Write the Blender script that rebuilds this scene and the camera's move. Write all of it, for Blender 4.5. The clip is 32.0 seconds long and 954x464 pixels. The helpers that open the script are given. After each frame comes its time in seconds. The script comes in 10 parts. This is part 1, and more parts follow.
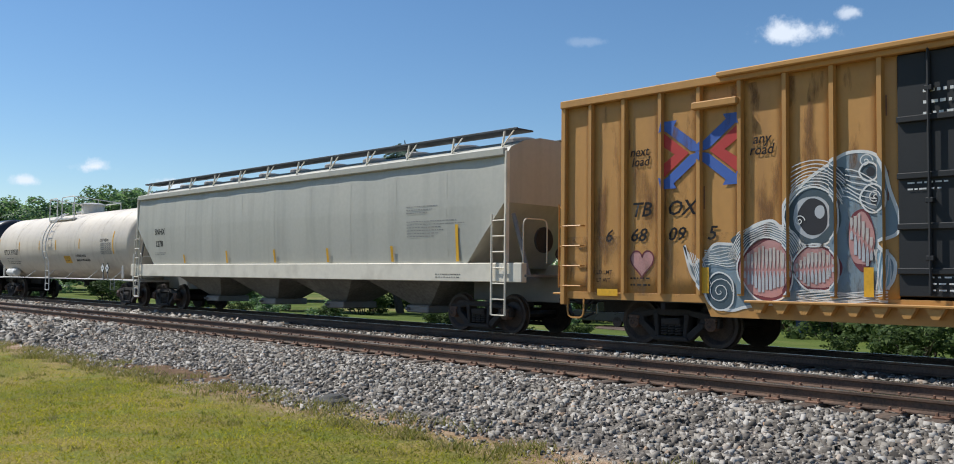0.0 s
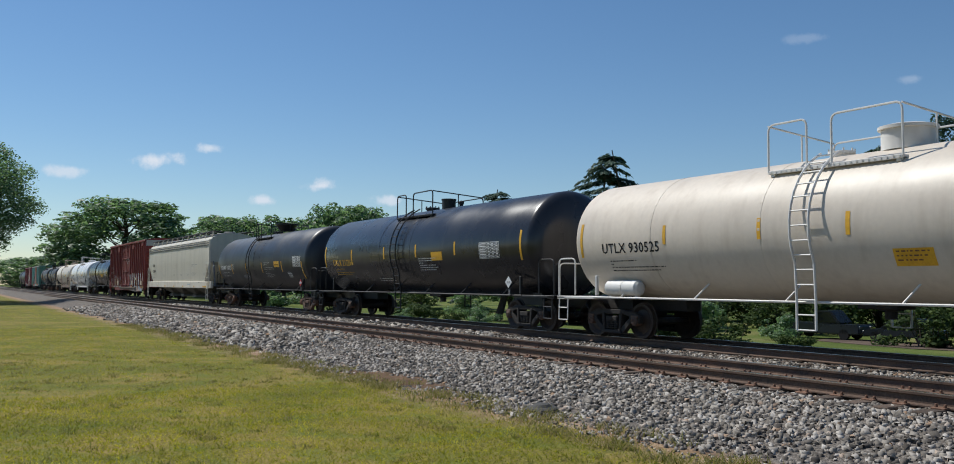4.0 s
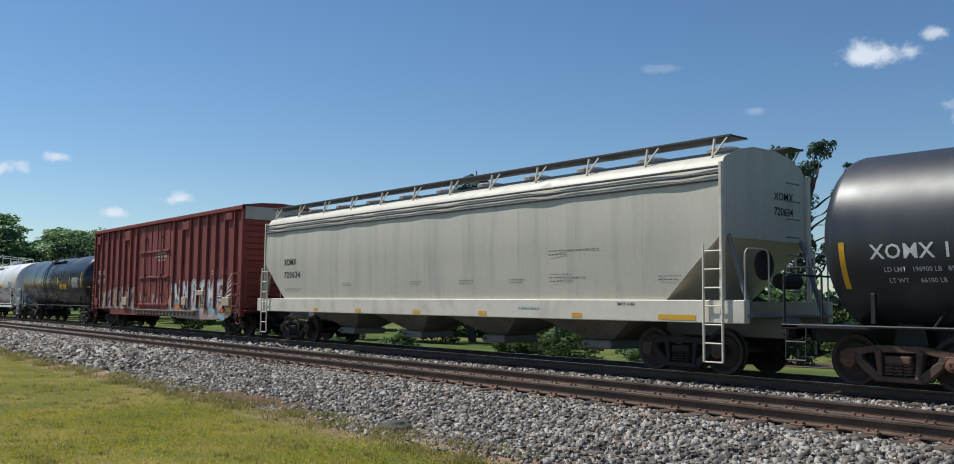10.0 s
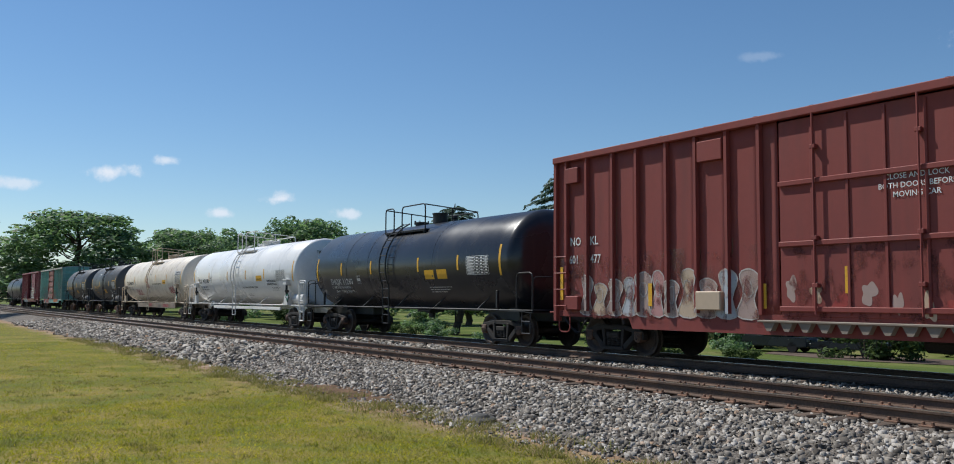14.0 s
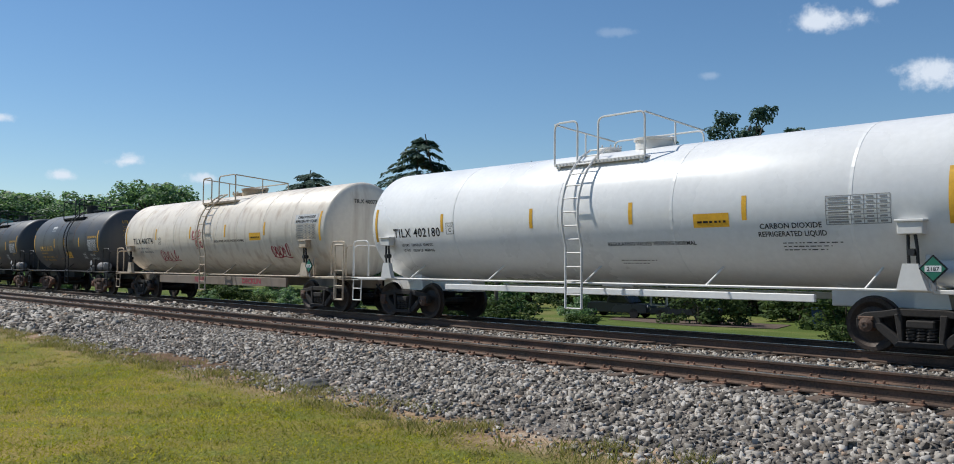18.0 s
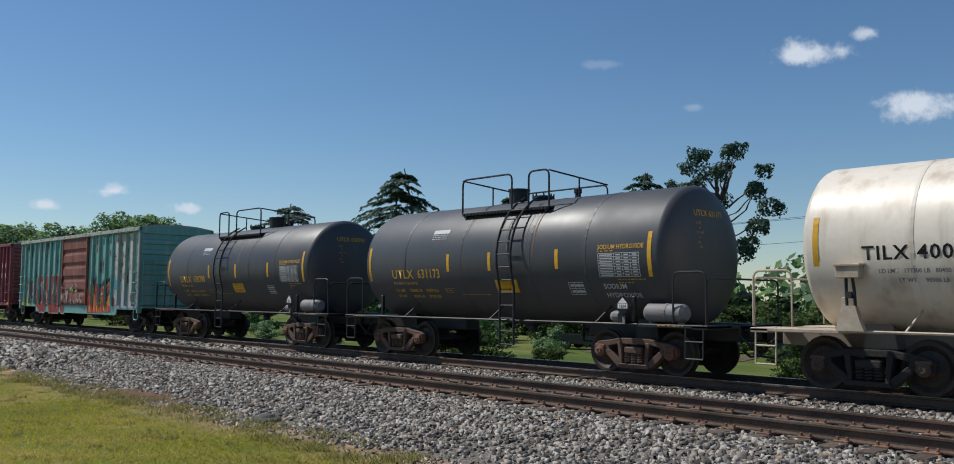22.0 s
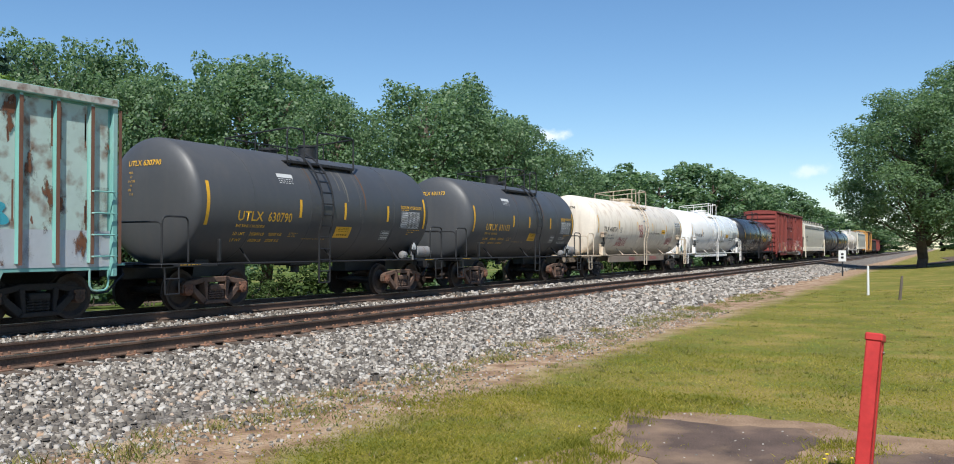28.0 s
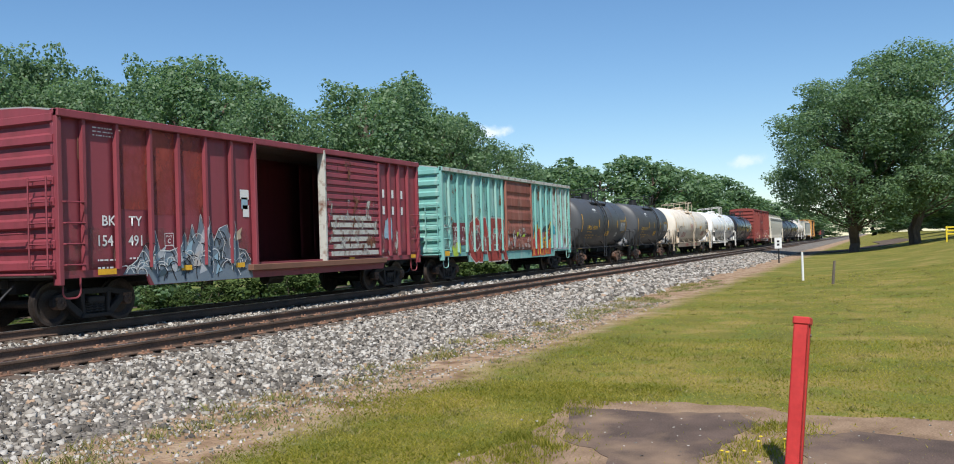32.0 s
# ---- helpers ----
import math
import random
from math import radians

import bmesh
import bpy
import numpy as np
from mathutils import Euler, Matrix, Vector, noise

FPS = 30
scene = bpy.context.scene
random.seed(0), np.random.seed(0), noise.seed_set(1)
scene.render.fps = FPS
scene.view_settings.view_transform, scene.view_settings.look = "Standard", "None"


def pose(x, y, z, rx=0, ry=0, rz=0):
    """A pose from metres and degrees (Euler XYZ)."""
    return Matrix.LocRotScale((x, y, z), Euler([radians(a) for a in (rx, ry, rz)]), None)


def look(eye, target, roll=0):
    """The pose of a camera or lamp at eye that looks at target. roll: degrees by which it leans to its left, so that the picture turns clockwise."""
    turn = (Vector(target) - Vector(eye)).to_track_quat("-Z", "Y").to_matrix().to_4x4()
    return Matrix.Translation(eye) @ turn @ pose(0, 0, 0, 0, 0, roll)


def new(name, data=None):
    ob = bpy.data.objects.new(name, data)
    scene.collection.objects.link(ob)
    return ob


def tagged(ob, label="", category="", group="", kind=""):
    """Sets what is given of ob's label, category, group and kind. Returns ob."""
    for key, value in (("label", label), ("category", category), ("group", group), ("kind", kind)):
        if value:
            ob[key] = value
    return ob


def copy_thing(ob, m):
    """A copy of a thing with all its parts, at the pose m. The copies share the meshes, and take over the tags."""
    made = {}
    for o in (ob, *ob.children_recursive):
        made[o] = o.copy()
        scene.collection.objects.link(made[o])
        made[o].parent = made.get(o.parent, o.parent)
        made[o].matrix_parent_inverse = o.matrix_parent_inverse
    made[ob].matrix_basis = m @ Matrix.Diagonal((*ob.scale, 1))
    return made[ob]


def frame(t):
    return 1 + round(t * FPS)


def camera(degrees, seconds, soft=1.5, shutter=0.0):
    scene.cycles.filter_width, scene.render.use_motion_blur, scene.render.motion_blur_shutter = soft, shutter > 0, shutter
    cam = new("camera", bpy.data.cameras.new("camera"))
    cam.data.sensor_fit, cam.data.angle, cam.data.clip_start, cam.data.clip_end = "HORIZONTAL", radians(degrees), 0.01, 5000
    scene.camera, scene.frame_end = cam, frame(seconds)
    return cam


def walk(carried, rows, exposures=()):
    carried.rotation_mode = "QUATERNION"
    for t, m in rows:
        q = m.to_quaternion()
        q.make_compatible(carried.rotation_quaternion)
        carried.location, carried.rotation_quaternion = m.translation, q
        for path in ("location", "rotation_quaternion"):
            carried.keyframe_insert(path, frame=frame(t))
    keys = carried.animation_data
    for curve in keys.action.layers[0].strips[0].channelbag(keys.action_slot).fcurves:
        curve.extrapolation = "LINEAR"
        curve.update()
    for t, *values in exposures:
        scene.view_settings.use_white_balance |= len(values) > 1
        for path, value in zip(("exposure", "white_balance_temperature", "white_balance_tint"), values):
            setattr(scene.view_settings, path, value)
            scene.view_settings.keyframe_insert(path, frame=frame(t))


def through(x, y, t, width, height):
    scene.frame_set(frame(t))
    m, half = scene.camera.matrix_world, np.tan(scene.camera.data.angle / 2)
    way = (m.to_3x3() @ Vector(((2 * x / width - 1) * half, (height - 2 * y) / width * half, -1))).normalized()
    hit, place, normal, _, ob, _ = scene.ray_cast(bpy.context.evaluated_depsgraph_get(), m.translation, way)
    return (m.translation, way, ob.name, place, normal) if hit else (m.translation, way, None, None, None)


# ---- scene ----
from mathutils.geometry import tessellate_polygon

SKY_STRENGTH, SKY_AIR, SKY_DUST, SKY_OZONE = 0.1, 1.0, 0.1, 2.8
CLOUD_COLOUR = (8.5, 8.8, 9.4, 1)
EXPOSURES = tuple((t, e, 6100, 8) for t, e in ((0, 0.08), (1, -0.09), (2, -0.2), (4, -0.23), (6.5, -0.14), (7, -0.15), (8, 0.13), (9, 0.17), (10, -0.12), (11, -0.15), (12, -0.11), (14, -0.1), (16.5, -0.05), (18, -0.1), (19, -0.55), (20, -0.56), (21, -0.3), (22, -0.3), (23, -0.06), (24, 0.02), (25, 0.02), (25.6, 0.28), (26.5, 0.38), (28.5, 0.28), (32, 0.26)))
# camera: t, x, y, z, pitch, roll, yaw
PATH = [
    (0, -0.195, -0.202, 1.335, 2.86, -0.66, 45.99), (0.5, -0.162, -0.255, 1.339, 3.03, -1.29, 50.71), (1, -0.122, -0.237, 1.331, 3.03, -1.51, 52.11),
    (1.5, -0.062, -0.239, 1.326, 2.92, -1.20, 57.15), (2, -0.061, -0.238, 1.325, 2.91, -1.00, 59.22), (2.5, -0.067, -0.235, 1.328, 2.95, -0.90, 59.29),
    (3, -0.078, -0.243, 1.328, 3.00, -0.86, 59.26), (3.5, -0.068, -0.250, 1.334, 3.04, -0.65, 59.36), (4, -0.051, -0.239, 1.337, 3.42, -0.39, 59.34),
    (4.5, -0.126, -0.190, 1.331, 3.73, -0.23, 59.34), (6.5, -0.053, -0.236, 1.347, 4.80, -0.95, 57.78), (7, -0.027, -0.235, 1.346, 4.92, -2.79, 53.04),
    (7.5, -0.039, -0.234, 1.349, 5.54, -2.50, 43.21), (8, -0.056, -0.260, 1.354, 5.62, -1.94, 41.10), (8.5, 0.029, -0.345, 1.353, 5.67, -1.20, 40.76),
    (9, 0.051, -0.292, 1.350, 5.70, -1.51, 41.29), (9.5, 0.160, -0.246, 1.341, 5.27, -2.03, 49.08), (10, 0.249, -0.289, 1.351, 4.65, -0.65, 50.73),
    (10.5, 0.295, -0.332, 1.344, 3.71, -0.16, 50.23), (11, 0.353, -0.305, 1.345, 3.45, -0.14, 49.55), (11.5, 0.462, -0.246, 1.339, 3.38, -0.70, 50.61),
    (12, 0.485, -0.222, 1.349, 3.44, -1.36, 51.67), (12.5, 0.416, -0.183, 1.341, 3.85, -1.25, 54.01), (13, 0.394, -0.178, 1.347, 4.33, -1.18, 55.79),
    (13.5, 0.439, -0.219, 1.342, 4.36, -1.05, 55.34), (14, 0.453, -0.199, 1.339, 4.32, -0.37, 56.82), (14.5, 0.501, -0.181, 1.336, 4.43, 0.36, 57.01),
    (16.5, 0.658, -0.103, 1.333, 1.94, 2.05, 50.52), (17, 0.819, -0.172, 1.314, -0.62, 2.58, 49.56), (17.5, 0.968, -0.153, 1.316, -0.04, 0.33, 48.85),
    (18, 0.991, -0.085, 1.340, 2.34, -0.50, 47.93), (18.5, 1.131, -0.190, 1.347, 4.65, -0.32, 41.02), (19, 1.189, -0.187, 1.358, 4.92, 0.08, 33.26),
    (19.5, 1.389, -0.200, 1.318, 5.19, 0.42, 32.10), (20, 1.614, -0.171, 1.444, 4.09, -0.88, 37.59), (20.5, 1.786, -0.241, 1.521, 3.74, -0.90, 43.58),
    (21, 1.953, -0.268, 1.547, 3.81, -0.67, 47.81), (21.5, 2.113, -0.234, 1.545, 4.25, -0.83, 48.37), (22, 2.289, -0.317, 1.533, 4.29, -0.50, 47.02),
    (22.5, 2.391, -0.311, 1.541, 4.25, -0.52, 46.07), (23, 2.534, -0.267, 1.526, 4.23, -1.35, 47.10), (23.5, 2.544, -0.253, 1.522, 4.03, -0.88, 45.63),
    (24, 2.558, -0.258, 1.508, 4.13, -0.68, 44.17), (24.5, 2.570, -0.185, 1.489, 4.32, -0.90, 42.46), (25, 2.566, -0.046, 1.473, 4.59, -0.71, 33.25),
    (25.2, 2.610, -0.024, 1.482, 4.61, 0.21, 24.01), (25.4, 2.641, 0.009, 1.486, 4.68, 0.18, 13.37), (25.5, 2.666, 0.003, 1.492, 4.70, 0.24, 7.61),
    (25.6, 2.676, 0.087, 1.502, 4.72, 0.52, 1.83), (25.8, 2.773, 0.079, 1.512, 4.56, 0.80, -8.66), (26, 2.874, 0.065, 1.451, 4.77, 0.89, -16.69),
    (26.5, 2.953, 0.105, 1.432, 4.48, 0.78, -34.25), (28.5, 2.928, -0.207, 1.395, 0.45, -0.06, -65.77), (29, 2.941, -0.219, 1.399, 0.51, 0.08, -67.08),
    (29.5, 2.942, -0.232, 1.393, 0.51, 0.45, -68.16), (30, 2.937, -0.243, 1.391, 0.44, 0.58, -69.23), (30.5, 2.942, -0.262, 1.391, 0.47, 0.87, -70.19),
    (31, 2.936, -0.278, 1.396, 0.50, 1.34, -70.92), (31.5, 2.937, -0.244, 1.397, 0.69, 1.50, -69.46), (32, 2.940, -0.216, 1.395, 0.83, 1.80, -66.16),
]

cam = camera(56.0, 32.0, soft=0.95)
walk(cam, [(t, pose(x, y, z, 90 + p, r, a)) for t, x, y, z, p, r, a in PATH], EXPOSURES)

# ---------------------------------------------------------------- light
SUN_DIR = Vector((-0.55, -0.25, 0.79)).normalized()
sun = new("sun", bpy.data.lights.new("sun", "SUN"))
sun.data.energy, sun.data.angle, sun.data.color = 5.0, radians(0.53), (1.0, 0.93, 0.83)
sun.matrix_world = look(SUN_DIR * 50, (0, 0, 0))

# clouds: azimuth (degrees left of +y), elevation, half width, half height (degrees), strength
CLOUDS = [
    (79.3, 7.4, 1.5, 0.55, 1.0), (76.1, 8.3, 0.7, 0.35, 0.8), (69.3, 6.2, 1.4, 0.5, 1.0), (72.9, 5.2, 0.8, 0.35, 0.9),
    (39.2, 14.8, 1.2, 0.3, 0.16), (26.4, 14.8, 2.4, 0.8, 0.9), (23.3, 15.6, 0.9, 0.45, 0.7), (33.2, 12.0, 0.7, 0.3, 0.22),
    (20.8, 11.3, 2.6, 0.95, 0.9), (15.2, 10.6, 0.9, 0.5, 0.8), (7.6, 9.6, 3.4, 1.7, 1.0), (-67.3, 7.1, 1.7, 0.55, 0.9),
    (-49.3, 17.3, 1.3, 0.5, 0.2), (84.0, 6.5, 1.0, 0.4, 0.7), (65.0, 5.4, 0.9, 0.4, 0.8), (11.5, 6.2, 1.5, 0.7, 0.8), (-83.0, 4.6, 1.0, 0.5, 0.6),
]
world = bpy.data.worlds.new("sky")
scene.world = world
world.use_nodes = True


def build_sky():
    nt = world.node_tree
    nt.nodes.clear()
    add = nt.nodes.new
    out, bg, sky = add("ShaderNodeOutputWorld"), add("ShaderNodeBackground"), add("ShaderNodeTexSky")
    sky.sky_type, sky.sun_disc = "NISHITA", False
    sky.sun_elevation = math.asin(SUN_DIR.z)
    sky.sun_rotation = math.atan2(SUN_DIR.x, SUN_DIR.y)
    sky.air_density, sky.dust_density, sky.ozone_density = SKY_AIR, SKY_DUST, SKY_OZONE
    bg.inputs[1].default_value = SKY_STRENGTH
    geo = add("ShaderNodeTexCoord")
    noise_tex = add("ShaderNodeTexNoise")
    noise_tex.inputs["Scale"].default_value, noise_tex.inputs["Detail"].default_value = 30, 9
    noise_tex.inputs["Roughness"].default_value = 0.62
    nt.links.new(geo.outputs["Generated"], noise_tex.inputs["Vector"])
    wob = add("ShaderNodeMath")
    wob.operation = "MULTIPLY_ADD"
    wob.inputs[1].default_value, wob.inputs[2].default_value = 3.0, -1.5
    nt.links.new(noise_tex.outputs["Fac"], wob.inputs[0])
    total = None
    for az, el, a, b, k in CLOUDS:
        az, el, a, b = (radians(v) for v in (az, el, a, b))
        c = Vector((-math.sin(az) * math.cos(el), math.cos(az) * math.cos(el), math.sin(el)))
        right = Vector((math.cos(az), math.sin(az), 0))
        up = right.cross(c).normalized()
        dots = []
        for axis, size in ((right, a), (up, b), (c, 1)):
            n = add("ShaderNodeVectorMath")
            n.operation = "DOT_PRODUCT"
            n.inputs[1].default_value = axis / size
            nt.links.new(geo.outputs["Generated"], n.inputs[0])
            dots.append(n.outputs["Value"])
        comb, ln, rng = add("ShaderNodeCombineXYZ"), add("ShaderNodeVectorMath"), add("ShaderNodeMapRange")
        nt.links.new(dots[0], comb.inputs[0])
        nt.links.new(dots[1], comb.inputs[1])
        ln.operation = "LENGTH"
        nt.links.new(comb.outputs[0], ln.inputs[0])
        s = add("ShaderNodeMath")
        nt.links.new(ln.outputs["Value"], s.inputs[0])
        nt.links.new(wob.outputs[0], s.inputs[1])
        rng.interpolation_type = "SMOOTHSTEP"
        for i, v in enumerate((1.12, 0.2, 0.0, k)):
            rng.inputs[i + 1].default_value = v
        nt.links.new(s.outputs[0], rng.inputs[0])
        front = add("ShaderNodeMath")
        front.operation = "GREATER_THAN"
        nt.links.new(dots[2], front.inputs[0])
        front.inputs[1].default_value = 0.9
        m = add("ShaderNodeMath")
        m.operation = "MULTIPLY"
        nt.links.new(rng.outputs[0], m.inputs[0])
        nt.links.new(front.outputs[0], m.inputs[1])
        if total is None:
            total = m.outputs[0]
        else:
            mx = add("ShaderNodeMath")
            mx.operation = "MAXIMUM"
            nt.links.new(total, mx.inputs[0])
            nt.links.new(m.outputs[0], mx.inputs[1])
            total = mx.outputs[0]
    mix = add("ShaderNodeMix")
    mix.data_type = "RGBA"
    nt.links.new(total, mix.inputs[0])
    deep = add("ShaderNodeHueSaturation")
    deep.inputs["Saturation"].default_value = 1.12
    nt.links.new(sky.outputs[0], deep.inputs["Color"])
    nt.links.new(deep.outputs[0], mix.inputs[6])
    mix.inputs[7].default_value = CLOUD_COLOUR
    nt.links.new(mix.outputs[2], bg.inputs[0])
    nt.links.new(bg.outputs[0], out.inputs[0])


build_sky()

# ---------------------------------------------------------------- materials
MATS = {}


def surf(name, c1, c2=None, big=0.7, fine=12.0, rough=0.6, metal=0.0, bump=0.15, streak=0.0, dirt=None, dirt_amount=0.35, stretch=(1, 1, 1), random_tint=0.0, gloss_noise=0.1, dirt_scale=1.3, spec=0.5):
    """Two scales of variation, optional dirt and downward streaks, a fine relief."""
    if name in MATS:
        return MATS[name]
    m = bpy.data.materials.new(name)
    m.use_nodes = True
    nt = m.node_tree
    p = nt.nodes["Principled BSDF"]
    add, link = nt.nodes.new, nt.links.new
    c2 = c2 or tuple(v * 0.72 for v in c1)
    tc, mp = add("ShaderNodeTexCoord"), add("ShaderNodeMapping")
    mp.inputs["Scale"].default_value = stretch
    link(tc.outputs["Object"], mp.inputs[0])
    n1, n2 = add("ShaderNodeTexNoise"), add("ShaderNodeTexNoise")
    for n, s, d in ((n1, big, 5), (n2, fine, 4)):
        n.inputs["Scale"].default_value, n.inputs["Detail"].default_value = s, d
        link(mp.outputs[0], n.inputs["Vector"])
    mixf = add("ShaderNodeMath")
    mixf.operation = "MULTIPLY_ADD"
    mixf.inputs[1].default_value = 0.45
    link(n2.outputs["Fac"], mixf.inputs[0])
    half = add("ShaderNodeMath")
    half.operation = "MULTIPLY"
    half.inputs[1].default_value = 0.55
    link(n1.outputs["Fac"], half.inputs[0])
    link(half.outputs[0], mixf.inputs[2])
    ramp = add("ShaderNodeValToRGB")
    ramp.color_ramp.elements[0].position, ramp.color_ramp.elements[1].position = 0.36, 0.64
    ramp.color_ramp.elements[0].color, ramp.color_ramp.elements[1].color = (*c2, 1), (*c1, 1)
    link(mixf.outputs[0], ramp.inputs[0])
    col = ramp.outputs[0]
    if dirt:
        n3 = add("ShaderNodeTexNoise")
        n3.inputs["Scale"].default_value, n3.inputs["Detail"].default_value = 1.0, 8
        m3 = add("ShaderNodeMapping")
        m3.inputs["Scale"].default_value = (3.5, 3.5, 0.35) if streak else (dirt_scale,) * 3
        link(tc.outputs["Object"], m3.inputs[0])
        link(m3.outputs[0], n3.inputs["Vector"])
        r3 = add("ShaderNodeMapRange")
        for i, v in enumerate((0.5, 0.72, 0.0, dirt_amount)):
            r3.inputs[i + 1].default_value = v
        link(n3.outputs["Fac"], r3.inputs[0])
        mx = add("ShaderNodeMix")
        mx.data_type = "RGBA"
        link(r3.outputs[0], mx.inputs[0])
        link(col, mx.inputs[6])
        mx.inputs[7].default_value = (*dirt, 1)
        col = mx.outputs[2]
    if random_tint:
        oi, hs, ra = add("ShaderNodeObjectInfo"), add("ShaderNodeHueSaturation"), add("ShaderNodeMapRange")
        for i, v in enumerate((0, 1, 1 - random_tint, 1 + random_tint)):
            ra.inputs[i + 1].default_value = v
        link(oi.outputs["Random"], ra.inputs[0])
        link(ra.outputs[0], hs.inputs["Value"])
        link(col, hs.inputs["Color"])
        col = hs.outputs[0]
    link(col, p.inputs["Base Color"])
    p.inputs["Metallic"].default_value = metal
    p.inputs["Specular IOR Level"].default_value = spec
    rr = add("ShaderNodeMapRange")
    for i, v in enumerate((0.3, 0.7, max(rough - gloss_noise, 0.02), min(rough + gloss_noise, 1))):
        rr.inputs[i + 1].default_value = v
    link(n1.outputs["Fac"], rr.inputs[0])
    link(rr.outputs[0], p.inputs["Roughness"])
    if bump:
        b = add("ShaderNodeBump")
        b.inputs["Strength"].default_value, b.inputs["Distance"].default_value = bump, 0.02
        link(mixf.outputs[0], b.inputs["Height"])
        link(b.outputs[0], p.inputs["Normal"])
    MATS[name] = m
    return m


def island(name, stops, rough=0.85, spec=0.3, translucent=False, share=0.45, through=(1, 1, 1), drift=0.0):
    """Stones, leaves and blades: one tint for each loose piece; drift lets the tint change from patch to patch."""
    m = bpy.data.materials.new(name)
    m.use_nodes = True
    nt = m.node_tree
    p = nt.nodes["Principled BSDF"]
    g, r = nt.nodes.new("ShaderNodeNewGeometry"), nt.nodes.new("ShaderNodeValToRGB")
    r.color_ramp.elements[0].position, r.color_ramp.elements[0].color = stops[0][0], (*stops[0][1], 1)
    r.color_ramp.elements[1].position, r.color_ramp.elements[1].color = stops[-1][0], (*stops[-1][1], 1)
    for pos, c in stops[1:-1]:
        r.color_ramp.elements.new(pos).color = (*c, 1)
    nt.links.new(g.outputs["Random Per Island"], r.inputs[0])
    if drift:
        noise, sway, shift = nt.nodes.new("ShaderNodeTexNoise"), nt.nodes.new("ShaderNodeMath"), nt.nodes.new("ShaderNodeMath")
        noise.inputs["Scale"].default_value, noise.inputs["Detail"].default_value = 0.9, 6
        nt.links.new(g.outputs["Position"], noise.inputs["Vector"])
        sway.operation = shift.operation = "MULTIPLY_ADD"
        nt.links.new(noise.outputs[0], sway.inputs[0])
        sway.inputs[1].default_value, sway.inputs[2].default_value = drift, 0.15 - drift / 2
        nt.links.new(g.outputs["Random Per Island"], shift.inputs[0])
        shift.inputs[1].default_value = 0.7
        nt.links.new(sway.outputs[0], shift.inputs[2])
        nt.links.new(shift.outputs[0], r.inputs[0])
    nt.links.new(r.outputs[0], p.inputs["Base Color"])
    p.inputs["Roughness"].default_value = rough
    p.inputs["Specular IOR Level"].default_value = spec
    if translucent:
        out = nt.nodes["Material Output"]
        t, mx = nt.nodes.new("ShaderNodeBsdfTranslucent"), nt.nodes.new("ShaderNodeMixShader")
        tint = nt.nodes.new("ShaderNodeVectorMath")
        tint.operation = "MULTIPLY"
        tint.inputs[1].default_value = through
        nt.links.new(r.outputs[0], tint.inputs[0])
        nt.links.new(tint.outputs[0], t.inputs["Color"])
        mx.inputs[0].default_value = share
        nt.links.new(p.outputs[0], mx.inputs[1])
        nt.links.new(t.outputs[0], mx.inputs[2])
        nt.links.new(mx.outputs[0], out.inputs["Surface"])
    return m


def patchy(name, c, lo, hi, scale=(2.5, 2.5, 1.2), rough=0.85):
    """Grime, rust or flaking paint that covers only part of what lies beneath."""
    m = bpy.data.materials.new(name)
    m.use_nodes = True
    nt = m.node_tree
    p, out = nt.nodes["Principled BSDF"], nt.nodes["Material Output"]
    add, link = nt.nodes.new, nt.links.new
    tc, mp, n, r = add("ShaderNodeTexCoord"), add("ShaderNodeMapping"), add("ShaderNodeTexNoise"), add("ShaderNodeMapRange")
    mp.inputs["Scale"].default_value = scale
    n.inputs["Scale"].default_value, n.inputs["Detail"].default_value, n.inputs["Roughness"].default_value = 1.0, 11, 0.66
    link(tc.outputs["Object"], mp.inputs[0])
    link(mp.outputs[0], n.inputs["Vector"])
    r.inputs[1].default_value, r.inputs[2].default_value = lo, hi
    link(n.outputs["Fac"], r.inputs[0])
    ramp = add("ShaderNodeValToRGB")
    ramp.color_ramp.elements[0].color, ramp.color_ramp.elements[1].color = (*(v * 0.6 for v in c), 1), (*c, 1)
    fine = add("ShaderNodeTexNoise")
    fine.inputs["Scale"].default_value, fine.inputs["Detail"].default_value = 14, 5
    link(tc.outputs["Object"], fine.inputs["Vector"])
    link(fine.outputs["Fac"], ramp.inputs[0])
    link(ramp.outputs[0], p.inputs["Base Color"])
    p.inputs["Roughness"].default_value = rough
    clear, mix = add("ShaderNodeBsdfTransparent"), add("ShaderNodeMixShader")
    link(r.outputs[0], mix.inputs[0])
    link(clear.outputs[0], mix.inputs[1])
    link(p.outputs[0], mix.inputs[2])
    link(mix.outputs[0], out.inputs["Surface"])
    return m


